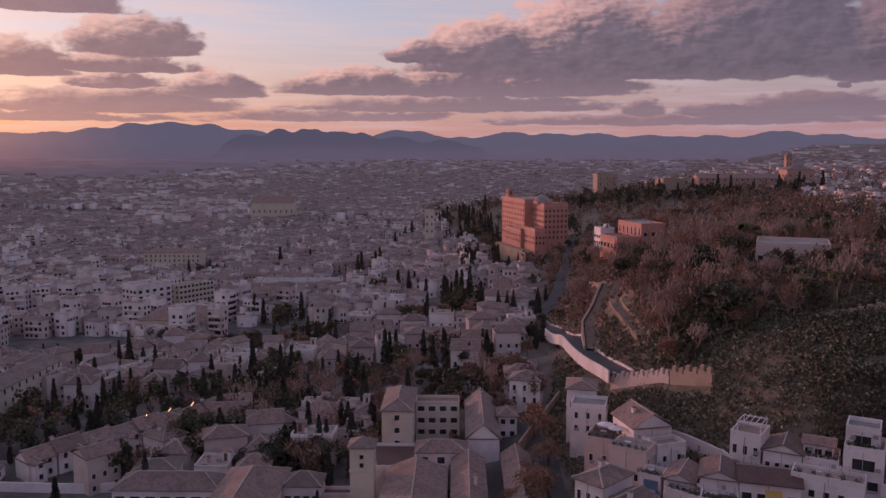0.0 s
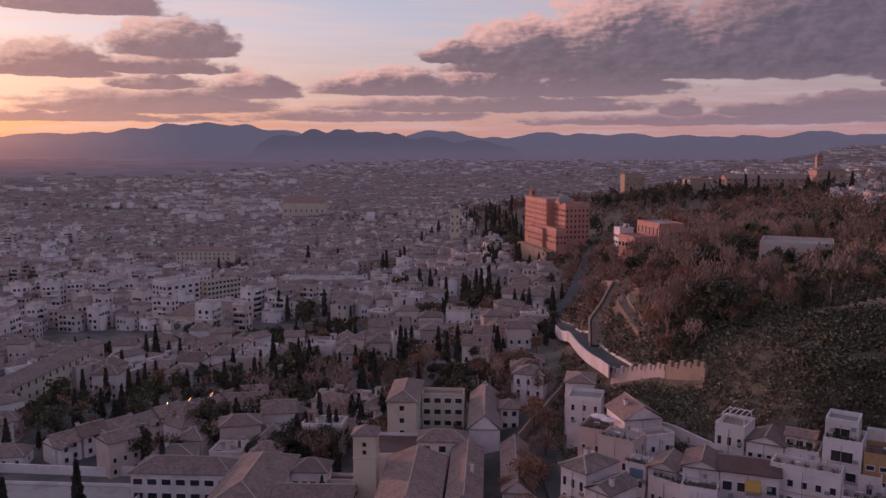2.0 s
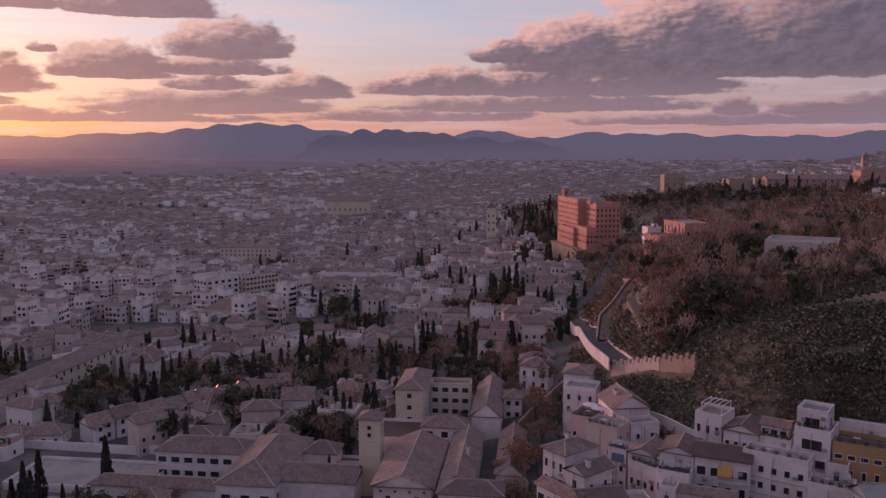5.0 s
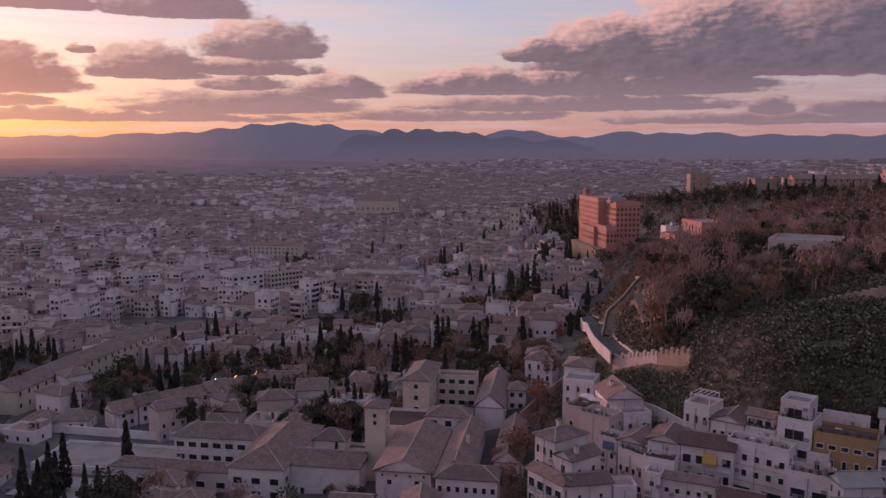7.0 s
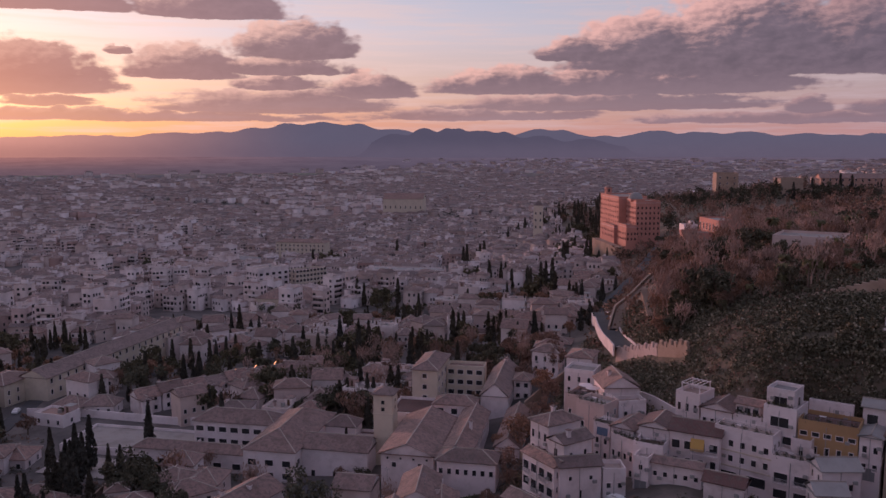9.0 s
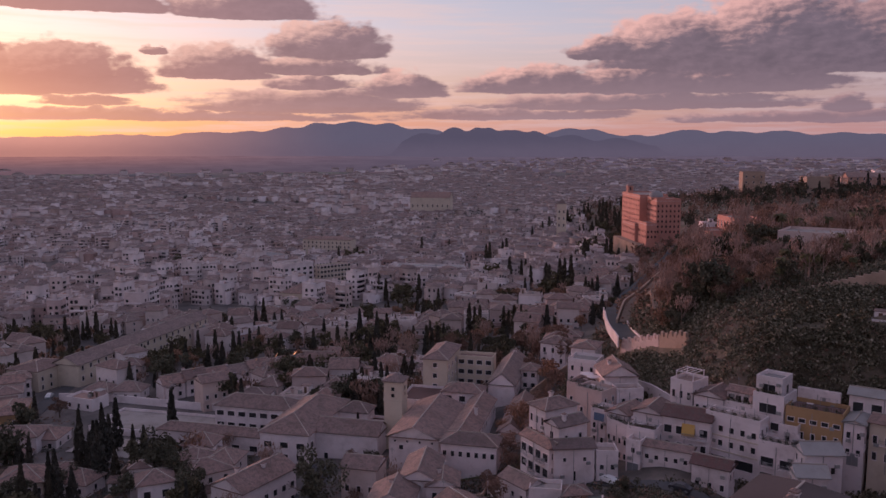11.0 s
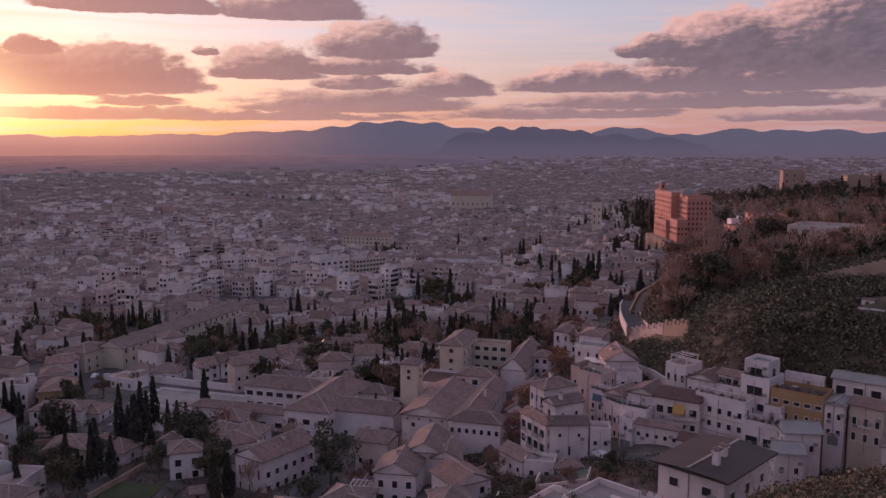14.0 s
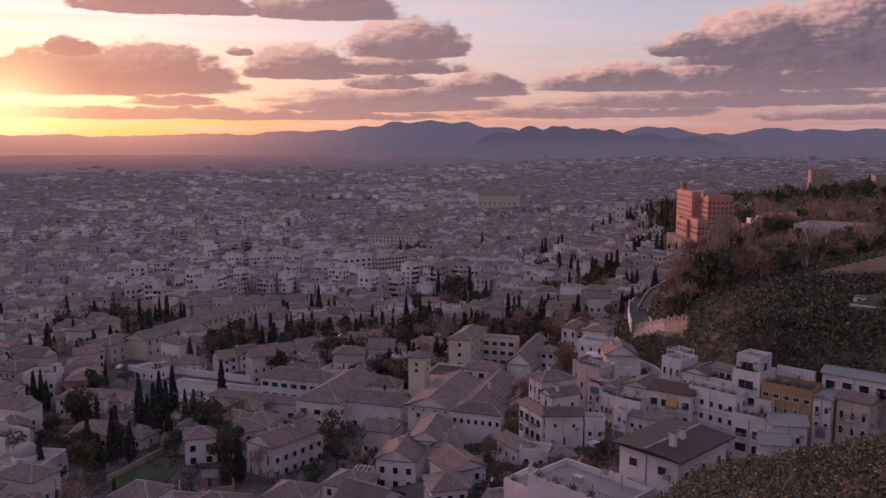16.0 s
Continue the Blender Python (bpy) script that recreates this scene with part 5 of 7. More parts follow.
low("small pinkish house with a flat roof terrace", -55.0, 151.4, -14, 4.4, 5.6, 14, 23.4, roof="flat", top=M_FLAT, huts=False, wins=[("f", 2, 2, 0.8, 1.2, 3.0, 3.0)])
low("low house with a worn tiled roof beside a garden", -33.0, 142.4, -34, 8.0, 4.8, 20, 28.2, roof="gable", rise=1.4, wins=[("f", 3, 1, 0.8, 1.0, 5.6, 3)])
low("white garden building with a flat pinkish roof", -25.6, 137.0, 10, 6.2, 4.8, 21, 28.4, roof="flat", top=M_PAVE, huts=False, wins=[("f", 2, 1, 0.9, 1.1, 5.0, 3)])
low("white garden building with a low tiled roof", -19.4, 138.4, 30, 5.6, 4.6, 22, 27.8, rise=1.0, wins=[("f", 2, 1, 1.2, 1.0, 3.6, 3)])
low("grey-roofed white house with a curved balcony", -33.4, 111.4, 40, 7.0, 7.4, 19, 28.0, rise=2.0, wins=[("f", 3, 2, 1.0, 1.4, 3.4, 3.2), ("l", 3, 2, 0.9, 1.3, 3.4, 3.2)], balconies=[("f", 3.5, 6.4)])
low("pink-washed house with a low tiled roof", -71.0, 108.0, 10, 9.0, 8.0, 12, 21.0, rise=2.2, wins=[("f", 3, 2, 1.0, 1.4, 2.4, 3.1)])
low("old house with a patched terracotta roof", -52.0, 106.0, -6, 10.0, 9.0, 14, 25.0, roof="gable", rise=2.6, wins=[("f", 3, 2, 1.0, 1.4, 3.4, 3.1)])
low("white garden house with a tiled roof", -16.0, 118.0, 4, 7.0, 5.0, 22, 30.0, roof="gable", rise=1.4, wins=[("f", 2, 1, 1.0, 1.3, 5.4, 3)])
low("slate-roofed white cottage by a garden wall", -88.4, 84.6, 8, 8.4, 7.0, 18, 27.0, rise=2.2, wins=[("f", 3, 1, 1.0, 1.3, 5.4, 3), ("r", 2, 1, 1.0, 1.3, 5.4, 3)])


def domed_house():
    x, y, rot, w, d, h = -141.0, 94.4, 18.8, 13.4, 12.0, 9.4
    root = block("white house with a red roof terrace and a pale dome", x, y, rot, w, d, 10, h, roof="flat", top=M_FLAT, wins=[("f", 4, 2, 1.2, 1.6, 1.6, 3.4), ("r", 3, 2, 1.2, 1.6, 1.6, 3.4)], group=LOW)
    s, n = Shape(), 18
    for k in range(7):
        a, b = math.pi / 2 * k / 7, math.pi / 2 * (k + 1) / 7
        for i in range(n):
            p, q = 2 * math.pi * i / n, 2 * math.pi * (i + 1) / n
            s.add([(3 * math.cos(a) * math.cos(p), 3 * math.cos(a) * math.sin(p), 2.4 * math.sin(a)), (3 * math.cos(a) * math.cos(q), 3 * math.cos(a) * math.sin(q), 2.4 * math.sin(a)),
                   (3 * math.cos(b) * math.cos(q), 3 * math.cos(b) * math.sin(q), 2.4 * math.sin(b)), (3 * math.cos(b) * math.cos(p), 3 * math.cos(b) * math.sin(p), 2.4 * math.sin(b))], [(0, 1, 2, 3)])
    drum = Shape()
    tube(drum, (0, 0, -1.0), (0, 0, 1.0), 3.1, 3.1, 18)
    part("drum", drum, [M_WHITE], root, at=pose(6.5, 6, h + 0.8))
    part("dome", smooth(s.mesh("dome", [M_GREY])), None, root, "pale grey dome", pose(6.5, 6, h + 1.8))


domed_house()

# a terrace of villas with steep roofs
lights = []
for i in range(9):
    q = i / 8.0
    px, py = -163.5 + 30.5 * q, 199.0 + 53.0 * q
    z0 = ground_at(px, py)
    block("white terraced villa with a steep dark tiled roof", px, py, 60.5, 7.1, 7.0, z0, 17.2 - 1.4 * q - z0 + (0.0, 0.8, 0.3)[i % 3], roof="gable", rise=2.4, group="terrace of villas", wins=[("f", 2, 2, 1.0, 1.4, 1.0, 2.9)], chims=[(1.2, 5.6, 1.2)] if i % 2 else [])
    bay = pose(px, py, 0, 0, 0, 60.5) @ Vector((0.6 + 3.2 * (i % 2), -1.9, 0))
    block("projecting white gabled bay of a terraced villa", bay.x, bay.y, 60.5, 3.0, 3.4, z0, 17.0 - 1.4 * q - z0 + 0.5 * (i % 3), roof="gable", rise=1.0, group="terrace of villas", wins=[("f", 1, 2, 1.0, 1.3, 1.0, 2.9)])
    if i in (1, 4, 5, 6):
        lights.append((pose(px, py, 17.6 - 1.4 * q + 2.5, 0, 0, 60.5) @ Vector((3.4, 3.0, 0))))

# ---------- landmark blocks in the town ----------
TOWN = "large buildings of the town"
block("long cream barracks range with a tiled roof", -206, 206, 95.5, 84, 11, 10, 8.0, roof="gable", rise=2.6, wall=M_CREAM, wins=[("f", 20, 2, 1.1, 1.6, 2.2, 3.8)], group=TOWN, category="building", name="barracks_range")
block("white apartment block with ribbon balconies", -262, 430, 62, 22, 14, 1, 19.0, roof="flat", top=M_FLAT, wins=[("f", 5, 5, 2.2, 1.6, 2.2, 3.2), ("l", 4, 5, 2.0, 1.6, 2.2, 3.2)], group=TOWN, category="apartment block", name="apartment_block")
block("pale apartment block with shaded balconies", -250, 455, 62, 24, 13, 1, 14.0, roof="flat", wall=M_CREAM, top=M_FLAT, wins=[("f", 9, 5, 1.8, 1.5, 2.0, 3.0), ("l", 3, 5, 1.8, 1.5, 2.0, 3.0)], group=TOWN, category="apartment block", name="apartment_block")
block("broad school hall with a great tiled hip roof", -236, 384, 10, 34, 26, 2, 10.0, roof="hip", rise=5.5, wall=M_CREAM, wins=[("f", 9, 2, 1.4, 1.6, 1.6, 3.6)], group=TOWN, category="school", name="school_hall")
block("long white college range with a flat roof", -222, 512, 12, 50, 14, 1, 9.0, roof="flat", top=M_GREY, wins=[("f", 14, 2, 1.6, 1.6, 1.4, 3.4)], group=TOWN, category="college", name="college_range")
block("long low college range with a tiled roof", -238, 492, 12, 74, 13, 1, 7.6, roof="gable", rise=2.6, wins=[("f", 16, 2, 1.4, 1.4, 1.2, 3.2)], group=TOWN, category="college", name="college_range")
block("cream mansion range with rows of windows", -372, 640, 8, 46, 14, -6, 16.0, roof="hip", rise=2.6, wall=M_CREAM, wins=[("f", 12, 4, 1.2, 1.8, 1.6, 3.6)], group=TOWN, category="mansion", name="mansion")
block("white arcaded pavilion with a grey roof", -382, 560, 8, 34, 14, -4, 8.5, roof="hip", rise=2.2, top=M_GREY, wins=[("f", 11, 1, 1.8, 4.6, 1.2, 3)], group=TOWN, category="pavilion", name="pavilion")
block("cathedral-like brown church hall above the roofs", -470, 1120, 12, 60, 30, -12, 30.0, roof="gable", rise=8, wall=M_CREAM, wins=[("f", 8, 2, 1.6, 4.0, 6, 10)], group=TOWN, category="church", name="church_hall")
block("slender pale church tower above the roofs", -150, 700, 10, 8, 8, 10, 34.0, roof="hip", rise=4, wall=M_CREAM, wins=[("f", 2, 3, 1.2, 2.2, 14, 6)], group=TOWN, category="tower", name="church_tower")


# ---------- roads, walls ----------
def ribbon(name, label, pts, wide, mat, lift=0.25, category="road"):
    """A strip of paving that follows the ground along a smooth line."""
    t = np.linspace(0, len(pts) - 1, len(pts) * 6)
    k = np.arange(len(pts))
    x, y = np.interp(t, k, [p[0] for p in pts]), np.interp(t, k, [p[1] for p in pts])
    for _ in range(3):
        x[1:-1], y[1:-1] = (x[:-2] + 2 * x[1:-1] + x[2:]) / 4, (y[:-2] + 2 * y[1:-1] + y[2:]) / 4
    dx, dy = np.gradient(x), np.gradient(y)
    ln = np.hypot(dx, dy)
    nx, ny = -dy / ln, dx / ln
    z = land(x, y)
    z = np.maximum(z, np.maximum(land(x + nx * wide / 2, y + ny * wide / 2), land(x - nx * wide / 2, y - ny * wide / 2)) - 0.3) + lift
    v, f = [], []
    for i in range(len(x)):
        for sgn, dz in ((1, -1.5), (1, 0), (-1, 0), (-1, -1.5)):
            v.append((x[i] + sgn * nx[i] * wide / 2, y[i] + sgn * ny[i] * wide / 2, z[i] + dz))
    for i in range(len(x) - 1):
        for j in range(3):
            f.append((i * 4 + j, i * 4 + j + 1, i * 4 + j + 5, i * 4 + j + 4))
    tagged(new(name, mesh_of(name, v, f, mat)), label, category, kind="structure")
    for px, py in zip(x[::2], y[::2]):
        keep_rect(px, py, 0, -wide / 2, -wide / 2, wide / 2, wide / 2)
    return x, y, z, nx, ny


def low_wall(label, xs, ys, zs, tall, mat, thick=0.4, below=2.5, name="garden_wall"):
    v, f = [], []
    dx, dy = np.gradient(xs), np.gradient(ys)
    ln = np.hypot(dx, dy) + 1e-9
    nx, ny = -dy / ln * thick / 2, dx / ln * thick / 2
    for i in range(len(xs)):
        for s, z in ((1, zs[i] - below), (1, zs[i] + tall), (-1, zs[i] + tall), (-1, zs[i] - below)):
            v.append((xs[i] + s * nx[i], ys[i] + s * ny[i], z))
    n = len(xs)
    for i in range(n - 1):
        for j in range(4):
            f.append((i * 4 + j, i * 4 + (j + 1) % 4, i * 4 + 4 + (j + 1) % 4, i * 4 + 4 + j))
    f += [(3, 2, 1, 0), tuple((n - 1) * 4 + j for j in range(4))]
    ob = new(name, mesh_of(name, v, f, mat))
    return tagged(ob, label, "wall")


def along(pts, step=2.0):
    d = np.r_[0, np.cumsum([math.dist(a, b) for a, b in zip(pts, pts[1:])])]
    t = np.linspace(0, d[-1], max(2, int(d[-1] / step)))
    return np.interp(t, d, [p[0] for p in pts]), np.interp(t, d, [p[1] for p in pts])


rx, ry, rz, rnx, rny = ribbon("road", "grey asphalt road winding up past the hotel", [(-19, 222), (-23.5, 239), (-28.4, 257), (-34, 285), (-38.5, 314), (-43, 338), (-41.5, 352), (-38, 366), (-36, 386), (-34.5, 408), (-34, 436), (-31, 482), (-26, 530)], 5.6, M_ROAD)
low_wall("white-rendered parapet wall along a road", rx[:36] - rnx[:36] * 3.1, ry[:36] - rny[:36] * 3.1, rz[:36], 0.75, M_WHITE, name="parapet_wall")
low_wall("white-rendered parapet wall along a road", rx[:26] + rnx[:26] * 3.1, ry[:26] + rny[:26] * 3.1, rz[:26], 0.7, M_WHITE, name="parapet_wall")
M_EARTH = varied("trodden_earth", [(0.0, (0.19, 0.14, 0.11, 1)), (1.0, (0.23, 0.17, 0.13, 1))], 0.95, 0.8, 0.5)
px_, py_, pz_, pnx, pny = ribbon("path", "pale earth track climbing the wooded slope", [(-25, 252), (-25.5, 272), (-22, 290), (-19, 310), (-17, 326), (-21, 355)], 3.0, M_EARTH, category="path")
low_wall("rubble retaining wall beside a hill track", px_ + pnx * 2.2, py_ + pny * 2.2, pz_, 0.8, M_STONE, 0.6, name="retaining_wall")
px_, py_, pz_, pnx, pny = ribbon("path", "pale earth track climbing the wooded slope", [(-13, 236), (-15.5, 254), (-18, 268), (-17.5, 290), (-14, 308)], 2.6, M_EARTH, category="path")
low_wall("rubble retaining wall beside a hill track", px_ - pnx * 2.0, py_ - pny * 2.0, pz_, 1.0, M_STONE, 0.6, name="retaining_wall")
ribbon("street", "narrow grey street between white houses", [(-36, 200), (-34, 186), (-31, 172), (-26, 160), (-16, 150), (-4, 143.5), (10, 140), (26, 139)], 4.0, M_ROAD, category="street")
ribbon("street", "grey town street between garden walls", [(-70, 120), (-78, 138), (-84, 158), (-88, 168)], 6.0, M_ROAD, category="street")
ribbon("street", "grey town street beside the barracks", [(-183, 144), (-187, 158), (-192, 173), (-201, 190), (-216, 214), (-240, 262), (-264, 310)], 5.0, M_ROAD, category="street")
for pts, tall, mat, lab in (
        ([(-197, 188.5), (-178, 193), (-146, 195.5), (-138, 198)], 2.4, M_WHITE, "white garden wall with darker gates"),
        ([(-121.5, 112), (-122.5, 122), (-124, 133)], 1.6, M_STONE, "low garden wall round a lawn"),
        ([(-30, 140), (-37, 147), (-40, 156)], 2.2, M_WHITE, "curved white retaining wall below a house"),
        ([(-15, 198), (-9, 189), (-3, 179), (-1.5, 174)], 3.2, M_WHITE, "white retaining wall along a stepped lane"),
        ([(-3, 81), (4, 79), (11, 76.5)], 1.2, M_WHITE, "white terrace wall with pillars"),
        ([(26, 137), (40, 134), (60, 130)], 1.6, M_WHITE, "white wall along the ravine lane"),
        ([(-43, 204), (-38, 218), (-34, 232)], 3.0, M_STONE, "sloping stone retaining wall"),
        ([(-36, 172), (-41, 184), (-43, 198)], 3.0, M_STONE, "stone retaining wall below the street")):
    wx, wy = along(pts)
    low_wall(lab, wx, wy, land(wx, wy), tall, mat)


def battlement(label, a, b, za, zb, tall, mat, steps, name="battlement_wall", thick=0.9, merlon=1.1, crown=True):
    """A stepped wall with a row of merlons, each a part."""
    a, b = Vector((*a, 0)), Vector((*b, 0))
    run = (b - a).length
    ang = math.degrees(math.atan2(b.y - a.y, b.x - a.x))
    root = thing(name, label, "wall", pose(a.x, a.y, za - tall, 0, 0, ang))
    s = Shape()
    for i in range(steps):
        x0, x1 = run * i / steps, run * (i + 1) / steps
        z = tall + (zb - za) * (i + 0.5) / steps
        s.box(x0, 0, z - tall - 3, x1, thick, z)
        n = max(2, int(run / steps / (merlon * 1.9)))
        for k in range(n if crown else 0):
            u = x0 + (x1 - x0) * (k + 0.5) / n
            part("merlon", Shape().box(u - merlon / 2, 0.05, z, u + merlon / 2, thick - 0.05, z + 0.9).hip(u - merlon / 2, 0.05, u + merlon / 2, thick - 0.05, z + 1.05, 0.3, 0.0, 0.12), [mat], root)
    part("wall", s, [mat], root)
    keep_rect(a.x, a.y, ang, 0, -1, run, 2)


battlement("tall pinkish stepped wall crowned with merlons", (-21.5, 222.5), (-9.5, 207.5), 38.4, 44.2, 5.0, M_BLUSH, 6, merlon=0.8)
battlement("rough brown stone wall crowned with merlons", (-9.3, 207.2), (-1.8, 198.0), 44.6, 47.6, 4.5, M_STONE, 3)
battlement("pale stone wall climbing the hillside", (21.5, 203.5), (48.0, 190.0), 59.4, 69.9, 2.6, M_STONE, 18, "hill_wall", 0.8, crown=False)
block("small ruined white hut in the scrub", 15.6, 189.0, -10, 3.0, 2.6, 50.6, 2.6, roof="flat", category="hut", name="hut", deep=2)
block("stone arch-fronted cave house in the scrub", 21.4, 179.4, -14, 6.2, 3.4, 50.4, 2.6, roof="flat", wall=M_STONE, top=M_STONE, wins=[("f", 2, 1, 1.8, 1.6, 0.3, 3)], category="cave house", name="cave_house", deep=2)
block("white hillside cottage above the cactus slope", 36.0, 177.0, -14, 6.0, 4.6, 53.4, 4.6, roof="flat", wins=[("f", 3, 2, 0.9, 1.2, 0.8, 2.6)], deep=6)


# ---------- small things on terraces and streets ----------
def parasol(x, y, z):
    root = thing("parasol", "round pale parasol over a roof terrace table", "parasol", pose(x, y, z), "roof terraces")
    pole, top = Shape(), Shape()
    tube(pole, (0, 0, 0), (0, 0, 2.3), 0.04, 0.04, 6)
    tube(top, (0, 0, 2.1), (0, 0, 2.55), 1.7, 0.05, 12)
    part("pole", pole, [M_METAL], root)
    part("canopy", top, [M_WHITE], root)
    part("base", Shape().box(-0.3, -0.3, 0, 0.3, 0.3, 0.12), [M_METAL], root)


parasol(-24.4, 187.4, 36.42)
parasol(-22.4, 185.4, 36.42)


def awning(x, y, z, rot, wide, drop, out, mat, label):
    s = Shape().add([(0, 0, 0), (wide, 0, 0), (wide, -out, -drop), (0, -out, -drop), (0, 0, -0.06), (wide, 0, -0.06), (wide, -out, -drop - 0.06), (0, -out, -drop - 0.06)],
                    [(3, 2, 1, 0), (4, 5, 6, 7), (2, 3, 7, 6), (0, 3, 7, 4), (1, 2, 6, 5), (0, 1, 5, 4)])
    tagged(new("awning", s.mesh("awning", [mat])), label, "awning", "awnings").matrix_basis = pose(x, y, z, 0, 0, rot)


awning(0.6, 159.4, 38.0, -9, 2.6, 2.3, 0.5, M_AWNING, "yellow canvas awning drawn down over a balcony")
awning(-18.6, 166.2, 36.0, -22, 2.6, 1.6, 0.2, varied("blue_canvas", [(0.0, (0.12, 0.17, 0.26, 1)), (1.0, (0.13, 0.18, 0.27, 1))], 0.8, 2.0, 0.2), "blue canvas screen on a roof terrace")


def make_car(paint):
    """A parked hatchback: body, cabin glass and four wheels, its base at the ground."""
    body = Shape()
    prof = [(-2.0, 0.32), (-2.05, 0.75), (-1.85, 0.92), (-1.35, 0.98), (-0.75, 1.42), (0.85, 1.46), (1.55, 1.0), (2.02, 0.86), (2.08, 0.34)]
    n = len(prof)
    v = [(x, -0.82 if z < 1.2 else -0.66, z) for x, z in prof] + [(x, 0.82 if z < 1.2 else 0.66, z) for x, z in prof]
    body.add(v, [tuple(range(n - 1, -1, -1)), tuple(range(n, 2 * n))] + [(i, (i + 1) % n, n + (i + 1) % n, n + i) for i in range(n)])
    pane = Shape()
    for s in (-1, 1):
        pane.add([(-1.0, s * 0.80, 1.0), (1.2, s * 0.80, 1.0), (0.75, s * 0.69, 1.36), (-0.62, s * 0.69, 1.36)], [(0, 1, 2, 3)])
    wheel = Shape()
    tube(wheel, (0, -0.1, 0), (0, 0.1, 0), 0.31, 0.31, 12)
    wheel.add([(0.31 * math.cos(i * math.pi / 6), -0.1, 0.31 * math.sin(i * math.pi / 6)) for i in range(12)], [tuple(range(12))])
    wheel.add([(0.31 * math.cos(i * math.pi / 6), 0.1, 0.31 * math.sin(i * math.pi / 6)) for i in range(12)], [tuple(range(11, -1, -1))])
    return body.mesh("body", [paint]), pane.mesh("glazing", [M_GLASS]), wheel.mesh("wheel", [M_METAL])


def paint(name, rgb):
    m, n, b = material(name, 0.3)
    n.put(b.inputs["Base Color"], n.mix(n.noise(place(n), 1.5), rgb + (1,), tuple(c * 0.8 for c in rgb) + (1,)))
    return m


CARS = [(make_car(paint("car_white", (0.7, 0.7, 0.7))), "small white parked hatchback"), (make_car(paint("car_dark", (0.05, 0.05, 0.06))), "small dark grey parked hatchback"), (make_car(paint("car_red", (0.25, 0.03, 0.03))), "small dark red parked hatchback")]


def car(k, x, y, rot, z=None):
    (body, pane, wheel), label = CARS[k]
    root = thing("car", label + " by the kerb", "car", pose(x, y, (ground_at(x, y) if z is None else z) + 0.28, 0, 0, rot), "parked cars")
    part("body", body, None, root)
    part("glazing", pane, None, root)
    for u in (-1.3, 1.3):
        for v in (-0.74, 0.74):
            part("wheel", wheel, None, root, at=pose(u, v, 0.31))


for k, x, y, rot in ((1, -72.5, 126, 112), (0, -80, 140, 110), (1, -82.4, 147, 108), (2, -27.5, 105, 30), (0, -12, 147.2, -30), (1, 2, 141.4, -16), (0, -189.5, 160, 106), (1, -194.6, 174, 112), (0, -203, 190, 120), (1, -226, 230, 115)):
    car(k, x, y, rot)


def plot(name, label, x, y, rot, w, d, mat, lift=0.25, category="lawn"):
    n = 6
    c, s = math.cos(radians(rot)), math.sin(radians(rot))
    v, f = [], []
    for j in range(n + 1):
        for i in range(n + 1):
            px, py = x + w * i / n * c - d * j / n * s, y + w * i / n * s + d * j / n * c
            v.append((px, py, ground_at(px, py) + lift))
    f = [(j * (n + 1) + i, j * (n + 1) + i + 1, (j + 1) * (n + 1) + i + 1, (j + 1) * (n + 1) + i) for j in range(n) for i in range(n)]
    tagged(new(name, mesh_of(name, v, f, mat)), label, category, kind="structure")
    keep_rect(x, y, rot, 0, 0, w, d)


plot("lawn", "dark mown garden lawn", -120.5, 109, 20, 14, 13, M_LAWN)
plot("court_paving", "pale concrete court behind garden walls", -158, 152.5, 6, 25, 12.5, M_PAVE, 0.3, "paving")
plot("lawn", "rough grass bank below the convent", -55, 156, 8, 14, 8, M_LAWN)
plot("court_paving", "green-painted garden court", -15, 129.5, 20, 6, 8, M_GREENTIN, 0.3, "paving")


def rooflight(x, y, z):
    """A tilted glazed hatch on a ridge that mirrors the western sky."""
    root = thing("rooflight", "tilted glass rooflight glinting on a villa roof", "rooflight", pose(x, y, z), "rooflights")
    part("frame", Shape().box(-0.55, -0.55, -0.9, 0.55, 0.55, 0.0), [M_GREY], root)
    m = look((0, 0, 0.25), (0.42, 0.30, -0.20))
    part("pane", Shape().box(-0.6, -0.9, -0.05, 0.6, 0.9, 0.05), [M_MIRROR], root, "bright reflecting glass", m)


M_MIRROR, _n, _b = material("coated_glass", 0.12)
_b.inputs["Metallic"].default_value = 1.0
_n.put(_b.inputs["Base Color"], _n.mix(_n.noise(place(_n), 2.0), (0.95, 0.72, 0.55, 1), (0.85, 0.6, 0.45, 1)))
for at in lights:
    rooflight(at.x, at.y, at.z)

